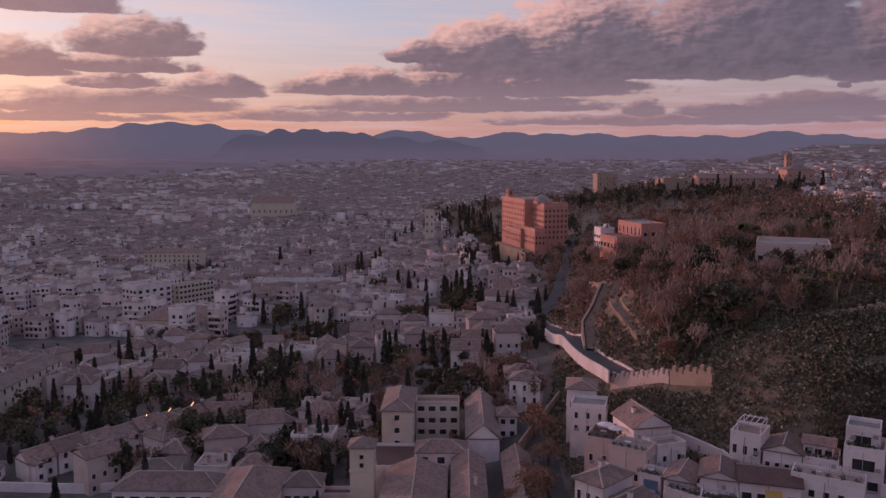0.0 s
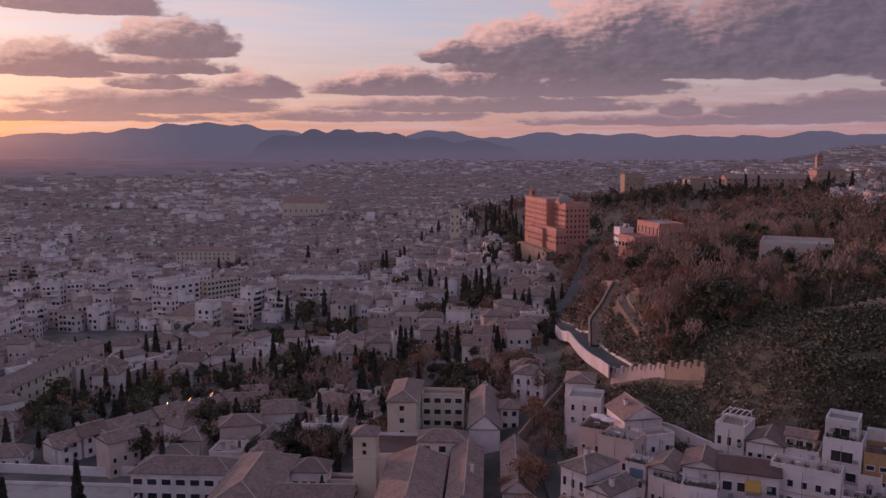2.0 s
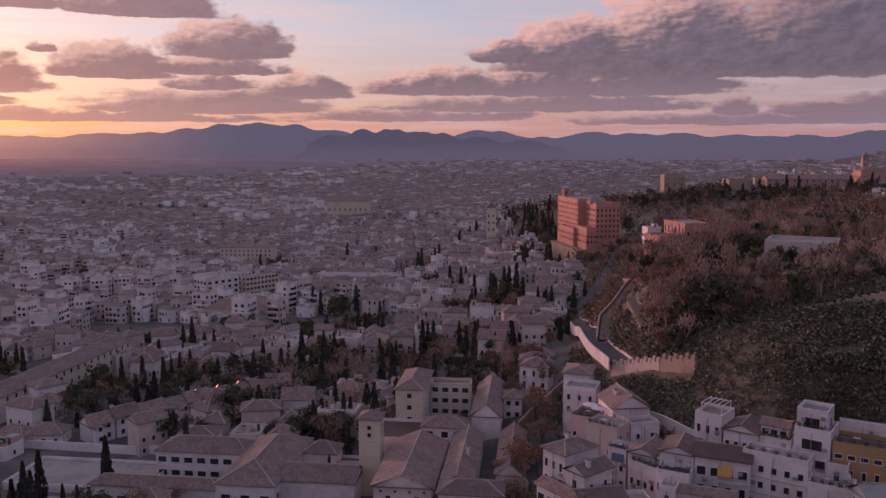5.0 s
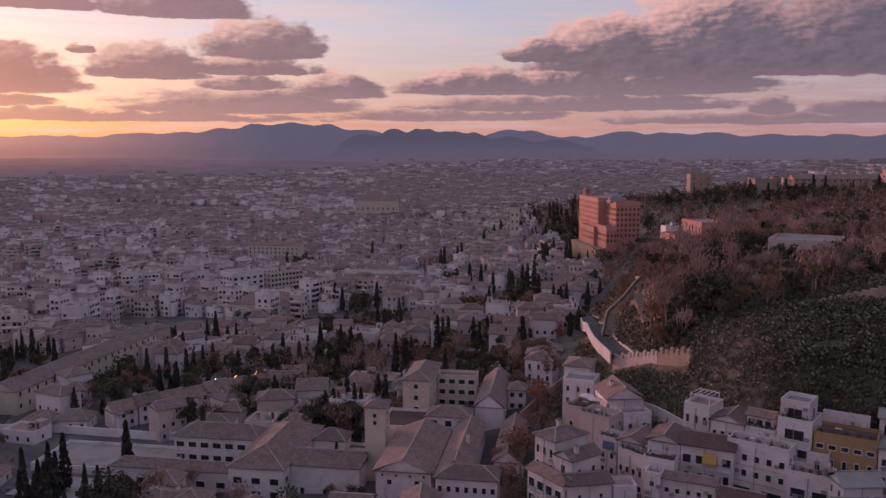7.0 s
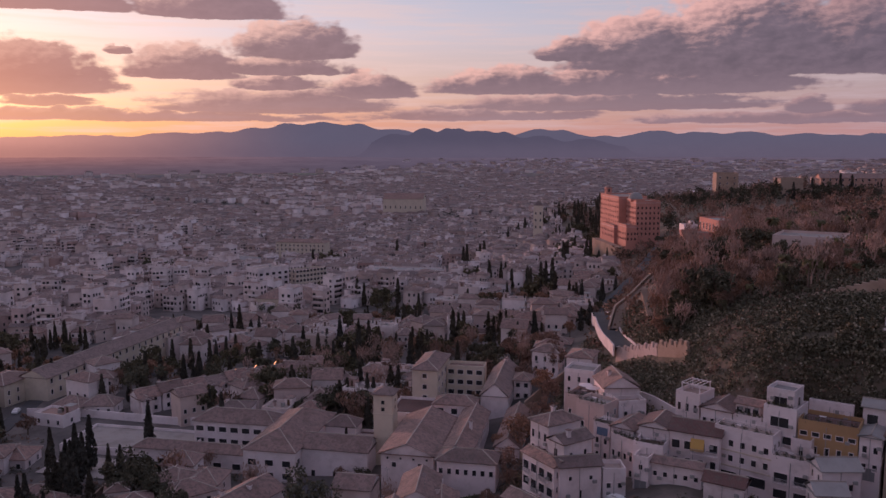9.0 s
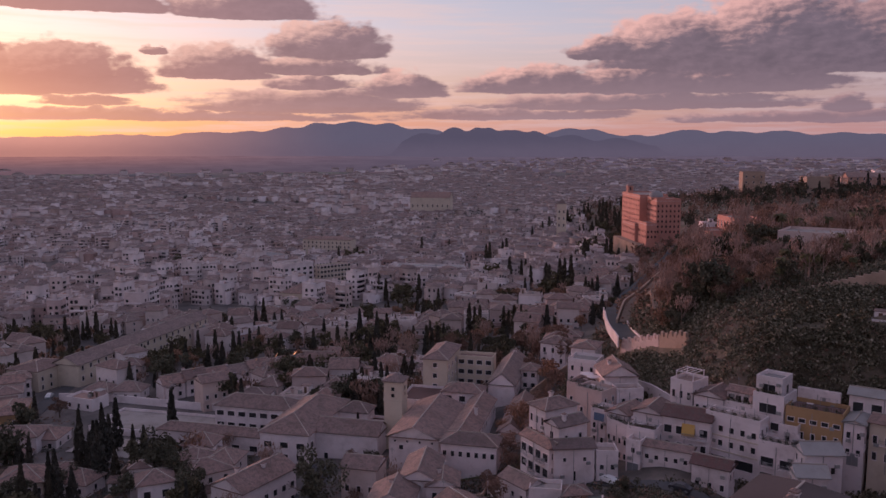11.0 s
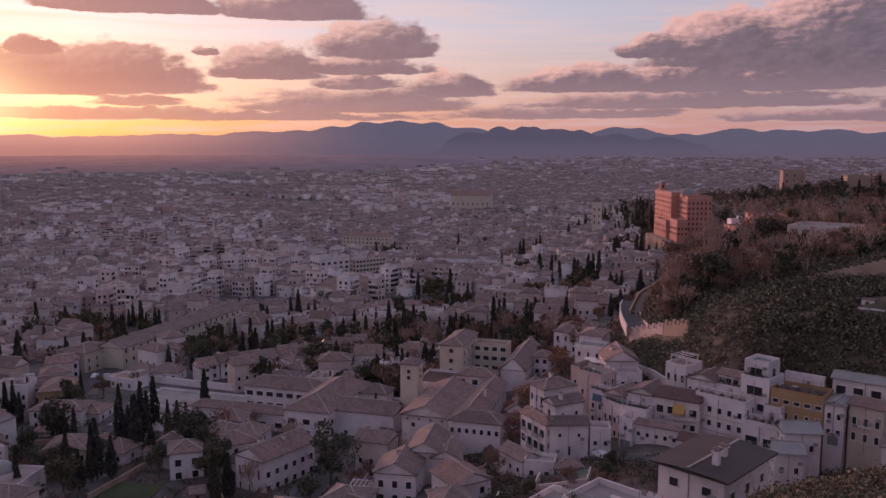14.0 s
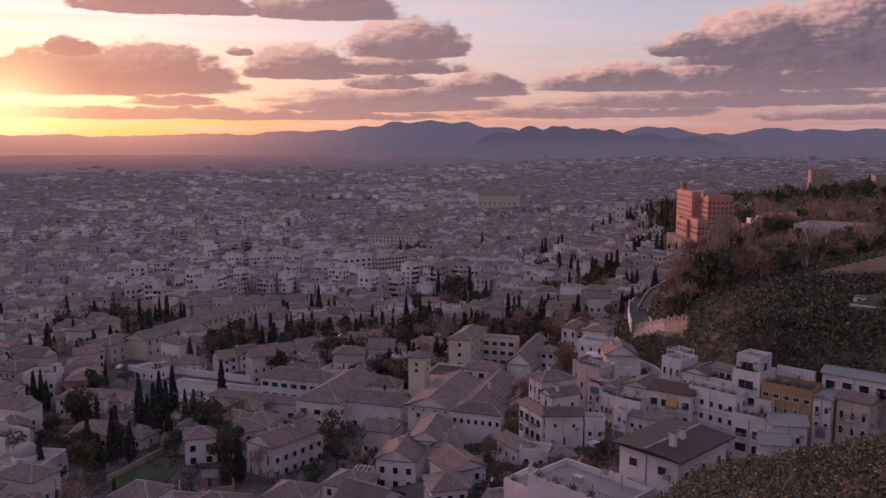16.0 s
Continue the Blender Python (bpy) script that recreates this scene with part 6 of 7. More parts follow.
# houses along the barracks street
ST = "houses along the barracks street"
for lab, x, y, rot, w, d, z0, h, wall, roof in (
        ("ochre street house with an arched ground floor", -181, 160, 128, 15, 9, 11, 7.0, M_OCHRE, "hip"),
        ("white street house with dark doors", -197, 160, 48, 9, 9, 11, 6.4, M_WHITE, "gable"),
        ("white street house with a tiled roof", -204.5, 169, 48, 9, 9, 11, 6.8, M_WHITE, "hip"),
        ("white street house with a small gable", -211, 177, 48, 8, 8, 11, 7.6, M_WHITE, "gable"),
        ("white street house with a tiled roof", -217, 185, 48, 8, 9, 10, 7.0, M_WHITE, "hip"),
        ("long white house with a hipped roof", -178, 143, 24, 15, 9, 11, 6.0, M_WHITE, "hip"),
        ("white house with an upper gallery", -202, 150, 30, 10, 8, 11, 8.0, M_WHITE, "flat"),
        ("brown-walled corner house with a broad tiled roof", -214, 196, 95, 16, 13, 10, 7.6, M_CREAM, "hip")):
    block(lab, x, y, rot, w, d, z0, h, roof=roof, wall=wall, top=M_FLAT if roof == "flat" else M_TILE, group=ST, wins=[("f", 4, 2, 0.9, 1.5, 1.0, 3.0), ("l", 2, 2, 0.9, 1.4, 1.0, 3.0)])

# sheds, yard walls, pergolas and aerials among the nearer houses
yard_rng = random.Random(77)
M_AERIAL = M_METAL


def shed(x, y, rot):
    w, d = yard_rng.uniform(2.6, 4.2), yard_rng.uniform(2.2, 3.2)
    z = ground_at(x, y)
    root = thing("shed", "small garden shed with a lean-to tiled roof", "shed", pose(x, y, z, 0, 0, rot), "garden sheds")
    part("wall", Shape().box(0, 0, -1.5, w, d, 2.2), [M_WALL], root)
    part("roof", Shape().add([(-0.2, -0.3, 2.2), (w + 0.2, -0.3, 2.2), (w + 0.2, d + 0.2, 2.9), (-0.2, d + 0.2, 2.9), (-0.2, -0.3, 2.05), (w + 0.2, -0.3, 2.05), (w + 0.2, d + 0.2, 2.05), (-0.2, d + 0.2, 2.05)], [(0, 1, 2, 3), (4, 5, 1, 0), (5, 6, 2, 1), (6, 7, 3, 2), (7, 4, 0, 3), (7, 6, 5, 4)]), [M_TILE], root)
    part("door", Shape().box(w * 0.4, -0.06, 0, w * 0.4 + 0.8, 0.02, 1.9), [M_WOOD], root)
    keep_rect(x, y, rot, 0, 0, w, d)


def aerial(x, y, z):
    s = Shape()
    tube(s, (0, 0, 0), (0, 0, 3.0), 0.035, 0.03, 5)
    root = thing("aerial", "thin television aerial on a roof", "aerial", pose(x, y, z), "roof aerials")
    part("mast", s, [M_AERIAL], root)
    for k in range(4):
        part("rod", Shape().box(-0.55 + 0.08 * k, -0.015, 2.4 + 0.16 * k, 0.55 - 0.08 * k, 0.015, 2.43 + 0.16 * k), [M_AERIAL], root)


def yard(x, y, rot, w, d):
    """A garden boundary of white-rendered walls round three sides."""
    c, s = math.cos(radians(rot)), math.sin(radians(rot))
    pts = [(0, d), (0, 0), (w, 0), (w, d)]
    wx, wy = along([(x + u * c - v * s, y + u * s + v * c) for u, v in pts], 1.5)
    low_wall("low rendered garden boundary wall", wx, wy, land(wx, wy), yard_rng.uniform(1.2, 2.0), yard_rng.choice((M_WHITE, M_WALL, M_STONE)), 0.3)


for x, y, rot in ((-68, 124, 10), (-63, 136, 100), (-47, 146, 8), (-36, 134, 20), (-37, 118, 30), (-24, 113, 0), (-96, 146, 12), (-99, 120, 40), (-128, 136, 30), (-150, 132, 20), (-160, 120, 40), (-64, 98, 10), (-44, 98, 20), (-80, 112, 5), (-19, 134, 30), (-100, 104, 20)):
    if is_free(x + 1, y + 1, 1.5):
        shed(x, y, rot)
for x, y, rot, w, d in ((-66, 140, 14, 9, 6), (-48, 142, 8, 11, 5), (-40, 112, 30, 8, 6), (-72, 98, 8, 12, 7), (-104, 142, 14, 12, 8), (-130, 140, 20, 14, 9), (-152, 126, 30, 14, 10), (-26, 120, 10, 9, 6), (-98, 112, 46, 12, 8), (-20, 126, 8, 10, 7), (-168, 128, 40, 12, 9)):
    yard(x, y, rot, w, d)
for x, y, z in ((-50, 133, 27.5), (-39, 126, 31.2), (-58, 120, 24), (-26, 117, 32.6), (-84, 138, 26), (5.5, 169, 42.6), (11, 170, 44), (-1, 163, 40.6), (10, 158, 40.4), (-13, 165, 40), (-26, 158, 40.4), (24, 168, 42), (-20, 187, 41.4), (-47, 137, 31.4), (-58, 145, 28)):
    aerial(x, y, z - 1.0)
rooftop(-66.5, 113.0, 14, 18.0, 4.5, 3.0)
rooftop(-60.0, 125.0, 14, 20.0, 4.0, 3.0)

# ---------- infill of the town ----------
rng = random.Random(21)
near_kinds = {}


def near_house(k, x, y, rot):
    """Town houses of a dozen patterns, each with its own windows."""
    m = pose(x, y, ground_at(x, y) - 0.3, 0, 0, rot)
    if k in near_kinds:
        return copy_thing(near_kinds[k], m)
    r = random.Random(100 + k)
    w, d, n = r.uniform(7.0, 11.0), r.uniform(6.5, 9.5), r.choice((1, 2, 2, 2, 3))
    roof = ("hip", "gable", "hip", "flat")[k % 4]
    near_kinds[k] = house("town house with pale walls and a %s roof" % ("flat terrace" if roof == "flat" else "clay-tiled"), x, y, rot, w, d, ground_at(x, y) - 0.3, n * 3.0 + 0.4, roof=roof, rise=r.uniform(1.6, 2.8),
                          wall=M_WALL, top=M_FLAT if roof == "flat" else M_TILE, wins=[("f", 3, min(n, 2), 0.9, 1.3, 1.2, 3.0), ("r", 1, min(n, 2), 0.9, 1.3, 1.2, 3.0)], chims=[(w * 0.3, d * 0.5, 1.2)] if k % 3 else [], group="town houses", deep=3.0, lean=("f", w * 0.1, w * r.uniform(0.35, 0.6), r.uniform(1.8, 3.2), 2.8) if k % 2 == 0 and n > 1 else None)
    return near_kinds[k]


def in_view(x, y, lo=-25.0, hi=58.0):
    a = math.degrees(math.atan2(-(x - 0.0), y + 20.0))
    return lo < a < hi


def trees_here(x, y):
    return noise.noise((x / 60.0, y / 60.0, 3.7))


spots = []
for i in range(-75, 50):
    for j in range(0, 90):
        u, v = i * 11.6 + rng.uniform(-1.6, 1.6), 95 + j * 10.6 + rng.uniform(-1.5, 1.5)
        c, s = math.cos(radians(14)), math.sin(radians(14))
        x, y = u * c - v * s, u * s + v * c
        dist = math.hypot(x, y)
        if not in_view(x, y) or dist < 125 or dist > 760:
            continue
        hh = float(hill(x, y))
        if hh > (24 if y > 300 else (19 if y > 240 else 13)):
            continue
        if (y < 300 and x > -45) or (y < 450 and x > -60):
            continue
        spots.append((dist, x, y, hh))
spots.sort()
garden, reach = [], 300.0
n_near = 0
for dist, x, y, hh in spots:
    if not is_free(x + 4, y + 4, 5.5):
        continue
    leafy = trees_here(x, y)
    belt = -190 < x < -62 and 196 < y < 330
    if leafy > (-0.12 if belt else (0.14 if dist < 420 else 0.26)):
        garden.append((x, y, dist))
        if dist < 420:
            garden.append((x + rng.uniform(3, 7), y + rng.uniform(3, 7), dist))
        continue
    rot = 14 + rng.choice((0, 0, 0, 46, -30, 8, -8)) + rng.uniform(-7, 7)
    if n_near < 250:
        reach = dist
        near_house(rng.randrange(22), x, y, rot)
        n_near += 1
    if rng.random() < 0.3:
        garden.append((x + 8.0, y - 2.0, dist))


# small houses and cypresses crowding up to the road below the hotel
for i in range(17):
    hx, hy = -58.0 + 2.0 * (i % 3), 280.0 + 10.4 * i
    for sx in (0.0, -11.5):
        if is_free(hx + sx + 3, hy + 3, 3.5):
            near_house(rng.randrange(22), hx + sx + rng.uniform(-1, 1), hy, 8 + rng.uniform(-14, 14))
            keep_rect(hx + sx, hy, 8, 0, 0, 8, 8)
    garden.insert(0, (hx + 12.5, hy + 1.0, 300.0))


def quick_mesh(name, verts, quads, tris, mats, quad_mat, tri_mat):
    """A large mesh straight from arrays."""
    me = bpy.data.meshes.new(name)
    for m in mats:
        me.materials.append(m)
    verts, quads, tris = np.asarray(verts, np.float32), np.asarray(quads, np.int32), np.asarray(tris, np.int32)
    nq, nt = len(quads), len(tris)
    me.vertices.add(len(verts))
    me.vertices.foreach_set("co", verts.ravel())
    me.loops.add(nq * 4 + nt * 3)
    me.loops.foreach_set("vertex_index", np.concatenate([quads.ravel(), tris.ravel()]))
    me.polygons.add(nq + nt)
    me.polygons.foreach_set("loop_start", np.concatenate([np.arange(nq) * 4, nq * 4 + np.arange(nt) * 3]).astype(np.int32))
    me.polygons.foreach_set("material_index", np.concatenate([quad_mat, tri_mat]).astype(np.int32))
    me.update(calc_edges=True)
    me.validate()
    return me


class Crowd:
    """Gathers many turned pieces as arrays."""

    def __init__(self):
        self.v, self.q, self.t, self.qm, self.tm, self.k = [], [], [], [], [], 0

    def put(self, at, pts, quads, tris=(), quad_mat=(), tri_mat=0):
        """at: x, y, z, angle arrays; pts: N by K by 3 in each piece's own axes."""
        x, y, z, a = at
        n, kk = pts.shape[:2]
        if not n:
            return
        c, s = np.cos(a)[:, None], np.sin(a)[:, None]
        u, v, w = pts[..., 0], pts[..., 1], pts[..., 2]
        self.v.append(np.stack([x[:, None] + u * c - v * s, y[:, None] + u * s + v * c, z[:, None] + w], -1).reshape(-1, 3))
        base = self.k + np.arange(n)[:, None, None] * kk
        if len(quads):
            self.q.append((base + np.array(quads)[None]).reshape(-1, 4))
            self.qm.append(np.tile(quad_mat, n))
        if len(tris):
            self.t.append((base + np.array(tris)[None]).reshape(-1, 3))
            self.tm.append(np.full(n * len(tris), tri_mat))
        self.k += n * kk

    def box(self, at, u0, v0, q0, u1, v1, q1, mat, top):
        e = np.ones(len(at[0]))
        u0, v0, q0, u1, v1, q1 = (g * e for g in (u0, v0, q0, u1, v1, q1))
        pts = np.stack([np.stack(p, -1) for p in ((u0, v0, q0), (u1, v0, q0), (u1, v1, q0), (u0, v1, q0), (u0, v0, q1), (u1, v0, q1), (u1, v1, q1), (u0, v1, q1))], 1)
        self.put(at, pts, [(0, 1, 5, 4), (1, 2, 6, 5), (2, 3, 7, 6), (3, 0, 4, 7), (4, 5, 6, 7)], (), [mat] * 4 + [top])

    def mesh(self, name, mats):
        tris, tm = (np.concatenate(self.t), np.concatenate(self.tm)) if self.t else (np.zeros((0, 3)), np.zeros(0))
        return quick_mesh(name, np.concatenate(self.v), np.concatenate(self.q), tris, mats, np.concatenate(self.qm), tm)


def far_town():
    """Thousands of roofs too far off to tell apart: crooked streets, courts, flats and chimneys."""
    r = np.random.default_rng(8)
    c14, s14 = math.cos(radians(14)), math.sin(radians(14))
    rows = []
    for lo, hi, step in ((reach, 560, 8.8), (560, 1100, 9.0), (1100, 1800, 12.0), (1800, 2800, 17.5), (2800, 4300, 30.0)):
        gx, gy = np.meshgrid(np.arange(-0.92 * hi, 0.5 * hi, step), np.arange(0.4 * lo, hi, step))
        gx, gy = gx.ravel() + r.uniform(-0.22, 0.22, gx.size) * step, gy.ravel() + r.uniform(-0.22, 0.22, gx.size) * step
        dist, ang = np.hypot(gx, gy), np.degrees(np.arctan2(-gx, gy + 20.0))
        hh = hill(gx, gy)
        ok = (dist >= lo) & (dist < hi) & (ang > -23.5) & (ang < 57.8)
        ok &= ~((hh > np.where(gy > 300, 24, 17)) & (gy < 1000) & (gx < 150)) & ~((hh > 20) & (r.random(gx.size) < 0.72)) & ~((gy < 440) & (gx > -60))
        # crooked streets
        wu = gx * c14 + gy * s14 + 9 * np.sin(gy / 61.0) + 6 * np.sin(gx / 37.0)
        wv = -gx * s14 + gy * c14 + 9 * np.sin(gx / 53.0)
        if lo < 1700:
            ok &= (np.mod(wu, 52) > 6.5) & (np.mod(wv, 44) > 6.0)
        gx, gy, dist, hh = gx[ok], gy[ok], dist[ok], hh[ok]
        thin = np.array([noise.noise((a / 240.0, b / 240.0, 8.0)) for a, b in zip(gx, gy)])
        wide = np.array([noise.noise((a / 500.0, 1.0, b / 500.0)) for a, b in zip(gx, gy)])
        leafy = np.array([noise.noise((a / 60.0, b / 60.0, 3.7)) for a, b in zip(gx, gy)])
        tall = np.array([noise.noise((a / 260.0, b / 260.0, 2.0)) for a, b in zip(gx, gy)])
        turn = np.array([noise.noise((a / 170.0, b / 170.0, 5.0)) for a, b in zip(gx, gy)])
        ok = dist < 2600 + 500 * thin + 2000 * np.clip((gx + 0.55 * gy) / (0.35 * gy), 0, 1) + r.normal(size=gx.size) * 220
        ok &= (thin < 0.44) & ~((dist > 2300 + 500 * wide) & (r.random(gx.size) < 0.45 + (dist - 2300) / 4600))
        ok &= ~((dist < 760) & (leafy > np.where(dist < 420, 0.2, 0.3)))
        near = dist < 950
        ok[near] &= free_mask(gx[near] + 3, gy[near] + 3, 5.0)
        rows.append([q[ok] for q in (gx, gy, dist, tall, turn)] + [np.full(ok.sum(), step)])
    x, y, dist, tall, turn, step = (np.concatenate(q) for q in zip(*rows))
    n = len(x)
    flats = (tall > 0.13) & (dist > 380) & (x < -0.4 * y) & (r.random(n) < 0.42)
    h = np.where(flats, r.uniform(9, 18, n), r.uniform(5, 10.5, n))
    w, d = step * r.uniform(0.72, 1.35, n), step * r.uniform(0.62, 1.02, n)
    rot = np.radians(14 + 42 * turn + r.choice([0, 0, 0, 90, 90, 24], n) + r.uniform(-5, 5, n))
    flat = r.random(n) < np.where(flats, 0.55, 0.24)
    z = land(x, y)
    at = (x, y, z, rot)
    crowd = Crowd()

    def some(mask):
        return tuple(q[mask] for q in at)

    crowd.box(some(flat), 0, 0, -3, w[flat], d[flat], h[flat], 0, 3)
    p = ~flat
    W, D, H = w[p], d[p], h[p]
    o, rise = 0 * W, np.minimum(W, D) * r.uniform(0.16, 0.30, len(W))
    sides = [np.stack(q, -1) for q in ((o, o, o - 3), (W, o, o - 3), (W, D, o - 3), (o, D, o - 3), (o, o, H), (W, o, H), (W, D, H), (o, D, H))]
    crowd.put(some(p), np.stack(sides, 1), [(0, 1, 5, 4), (1, 2, 6, 5), (2, 3, 7, 6), (3, 0, 4, 7)], (), [0] * 4)
    cut = np.minimum(W, D) / 2 * np.where(r.random(len(W)) < 0.55, 1.0, 0.02)
    for along_x in (True, False):
        k = (W > D) == along_x
        g = tuple(q[k] for q in some(p))
        w2, d2, h2, c2, r2, e = W[k], D[k], H[k], cut[k], rise[k], 0.35 + 0 * W[k]
        a, b = ((c2, d2 / 2, h2 + r2), (w2 - c2, d2 / 2, h2 + r2)) if along_x else ((w2 / 2, c2, h2 + r2), (w2 / 2, d2 - c2, h2 + r2))
        pts = np.stack([np.stack(q, -1) for q in ((-e, -e, h2), (w2 + e, -e, h2), (w2 + e, d2 + e, h2), (-e, d2 + e, h2), a, b)], 1)
        if along_x:
            crowd.put(g, pts, [(0, 1, 5, 4), (2, 3, 4, 5)], [(1, 2, 5), (3, 0, 4)], [1, 1], 1)
        else:
            crowd.put(g, pts, [(1, 2, 5, 4), (3, 0, 4, 5)], [(2, 3, 5), (0, 1, 4)], [1, 1], 1)
    # stair huts, parapets and chimneys
    k = flat & (dist < 1200)
    u, v = w[k] * r.uniform(0.1, 0.5, k.sum()), d[k] * r.uniform(0.2, 0.6, k.sum())
    crowd.box(some(k), u, v, h[k] - 0.2, u + r.uniform(1.8, 3.6, k.sum()), v + r.uniform(1.8, 2.8, k.sum()), h[k] + r.uniform(1.6, 2.8, k.sum()), 0, 1)
    for u0, v0, u1, v1 in ((0, 0, 1, 0), (0, 1, 1, 1), (0, 0, 0, 1), (1, 0, 1, 1)):
        k = flat & (dist < 800)
        crowd.box(some(k), u0 * w[k] - 0.1 * (u0 == u1 == 1), v0 * d[k] - 0.1 * (v0 == v1 == 1), h[k] - 0.2, u1 * w[k] + 0.12 * (u0 == u1 == 0), v1 * d[k] + 0.12 * (v0 == v1 == 0), h[k] + 0.75, 0, 0)
    k = ~flat & (dist < 900) & (r.random(n) < 0.55)
    u, v = w[k] * r.uniform(0.2, 0.8, k.sum()), d[k] * r.uniform(0.2, 0.8, k.sum())
    crowd.box(some(k), u, v, h[k], u + 0.8, v + 0.7, h[k] + r.uniform(1.8, 3.4, k.sum()), 0, 1)
    # lower sheds and back wings, roofed flat or with sheet
    k = (dist < 800) & (r.random(n) < 0.5)
    u = w[k] * r.uniform(0.0, 0.5, k.sum())
    crowd.box(some(k), u, -r.uniform(1.8, 3.6, k.sum()), -3, u + w[k] * r.uniform(0.3, 0.5, k.sum()), 0, h[k] * r.uniform(0.4, 0.75, k.sum()), 0, 1)
    # windows, with a shadowed head
    for side, cols, limit in (("f", (0.16, 0.38, 0.62, 0.84), 1150), ("r", (0.25, 0.7), 900), ("l", (0.3, 0.7), 700)):
        for floor in range(5):
            for c in cols:
                k = (dist < limit) & (h > floor * 3.1 + 2.8) & (r.random(n) < 0.8)
                wide = np.where(flats[k], 1.5, 0.95) * r.uniform(0.8, 1.2, k.sum())
                q, tallw = 0.9 + floor * 3.05 + 0 * wide, r.uniform(1.2, 1.7, k.sum())
                e = 0.05 + 0 * wide
                if side == "f":
                    m = c * w[k]
                    pts = ((m - wide / 2, -e, q), (m + wide / 2, -e, q), (m + wide / 2, -e, q + tallw), (m - wide / 2, -e, q + tallw))
                else:
                    m, e = c * d[k], (w[k] + 0.05 if side == "r" else -0.05 + 0 * wide)
                    pts = ((e, m - wide / 2, q), (e, m + wide / 2, q), (e, m + wide / 2, q + tallw), (e, m - wide / 2, q + tallw))
                crowd.put(some(k), np.stack([np.stack(t, -1) for t in pts], 1), [(0, 1, 2, 3)], (), [2])
    # balcony slabs across the blocks of flats
    for floor in range(1, 5):
        k = flats & (dist < 1000) & (h > floor * 3.1 + 2.8)
        crowd.box(some(k), 0.08 * w[k], -0.9, floor * 3.05 - 0.1, 0.92 * w[k], 0, floor * 3.05 + 0.75, 0, 0)
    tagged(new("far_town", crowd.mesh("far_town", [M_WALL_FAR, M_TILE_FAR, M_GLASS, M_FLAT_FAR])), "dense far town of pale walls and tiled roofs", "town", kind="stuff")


far_town()

# ---------- trees ----------
GARDEN = "garden trees"
for pts, kind, size in (
        ([(-212.6, 214.9), (-165.1, 232.6), (-127.4, 189.8), (-171.5, 252.2), (-199.4, 320.9), (-208.1, 318.2), (-204.4, 319.4), (-187.4, 308.2), (-180.3, 310.4), (-161.5, 301.0), (-157, 303)], "cypress", 1.1),
        ([(-131.5, 291.8), (-129, 296), (-132.0, 313.5), (-150.7, 314.1), (-221.7, 432.5), (-218, 436), (-212.6, 445.2), (-145.3, 158.2), (-144.8, 154.8), (-135.8, 169.0)], "cypress", 1.15),
        ([(-61.9, 288.7), (-63.5, 281.5), (-58.1, 285.4), (-57, 281), (-83.2, 178.6), (-56.9, 360.8), (-57.5, 372.3), (-54.7, 371.1), (-54.2, 376.4), (-60, 366), (-62, 380)], "cypress", 0.95),
        ([(-191.7, 146.0), (-182.5, 143.5), (-147.3, 152.0), (-141, 148.7), (-129.3, 122.2), (-141.9, 142), (-92.5, 125.5), (-134.0, 103.9), (-140.7, 131.0), (-126.5, 124), (-135.8, 101)], "cypress", 1.0),
        ([(-172.3, 212.5), (-196.6, 229.6), (-184.4, 220.6), (-164.9, 262.7), (-153.9, 256.2), (-164.8, 283.5), (-118.9, 236.5), (-116.1, 248.0), (-212.4, 361.0), (-204.2, 363.6)], "evergreen", 1.1),
        ([(-118.7, 146.3), (-112.7, 140.0), (-124.9, 152), (-103.8, 136), (-72, 128), (-74, 139.8), (-176.3, 156.1), (-161.8, 137.6), (-181.3, 132.0), (-136.5, 106), (-126.6, 110), (-121, 141)], "evergreen", 1.15),
        ([(-114.6, 264.0), (-109.3, 272.7), (-104.8, 262), (-137.8, 269.8), (-94.4, 236), (-85.7, 280.9), (-130.8, 263.8), (-125.9, 279.4), (-124.5, 292.7), (-99, 250)], "bare", 0.9),
        ([(-43, 241.8), (-40, 232), (-48.2, 228), (-36, 204.8), (-36, 196), (-52.9, 264.7), (-45, 250), (-40, 212), (-47, 257), (-36, 186), (-38, 178)], "autumn", 1.0),
        ([(-38, 166), (-36, 160), (-40, 190), (-44, 170), (-42, 178), (-32.5, 138.4), (-38, 152), (-84, 176)], "autumn", 0.8),
        ([(-121, 228), (-106, 232), (-140, 248), (-128, 244), (-110, 240), (-118, 256), (-138, 236), (-146, 262)], "evergreen", 0.95),
        ([(-127, 260), (-112, 252), (-104, 244), (-120, 262), (-134, 258), (-98, 262), (-92, 254)], "cypress", 1.1),
        ([(-409, 509), (-402, 516), (-396, 522), (-414, 520), (-408, 527), (-392, 530), (-386, 536), (-400, 536), (-380, 540)], "evergreen", 1.3)):
    for x, y in pts:
        tree(kind, x, y, size, GARDEN)
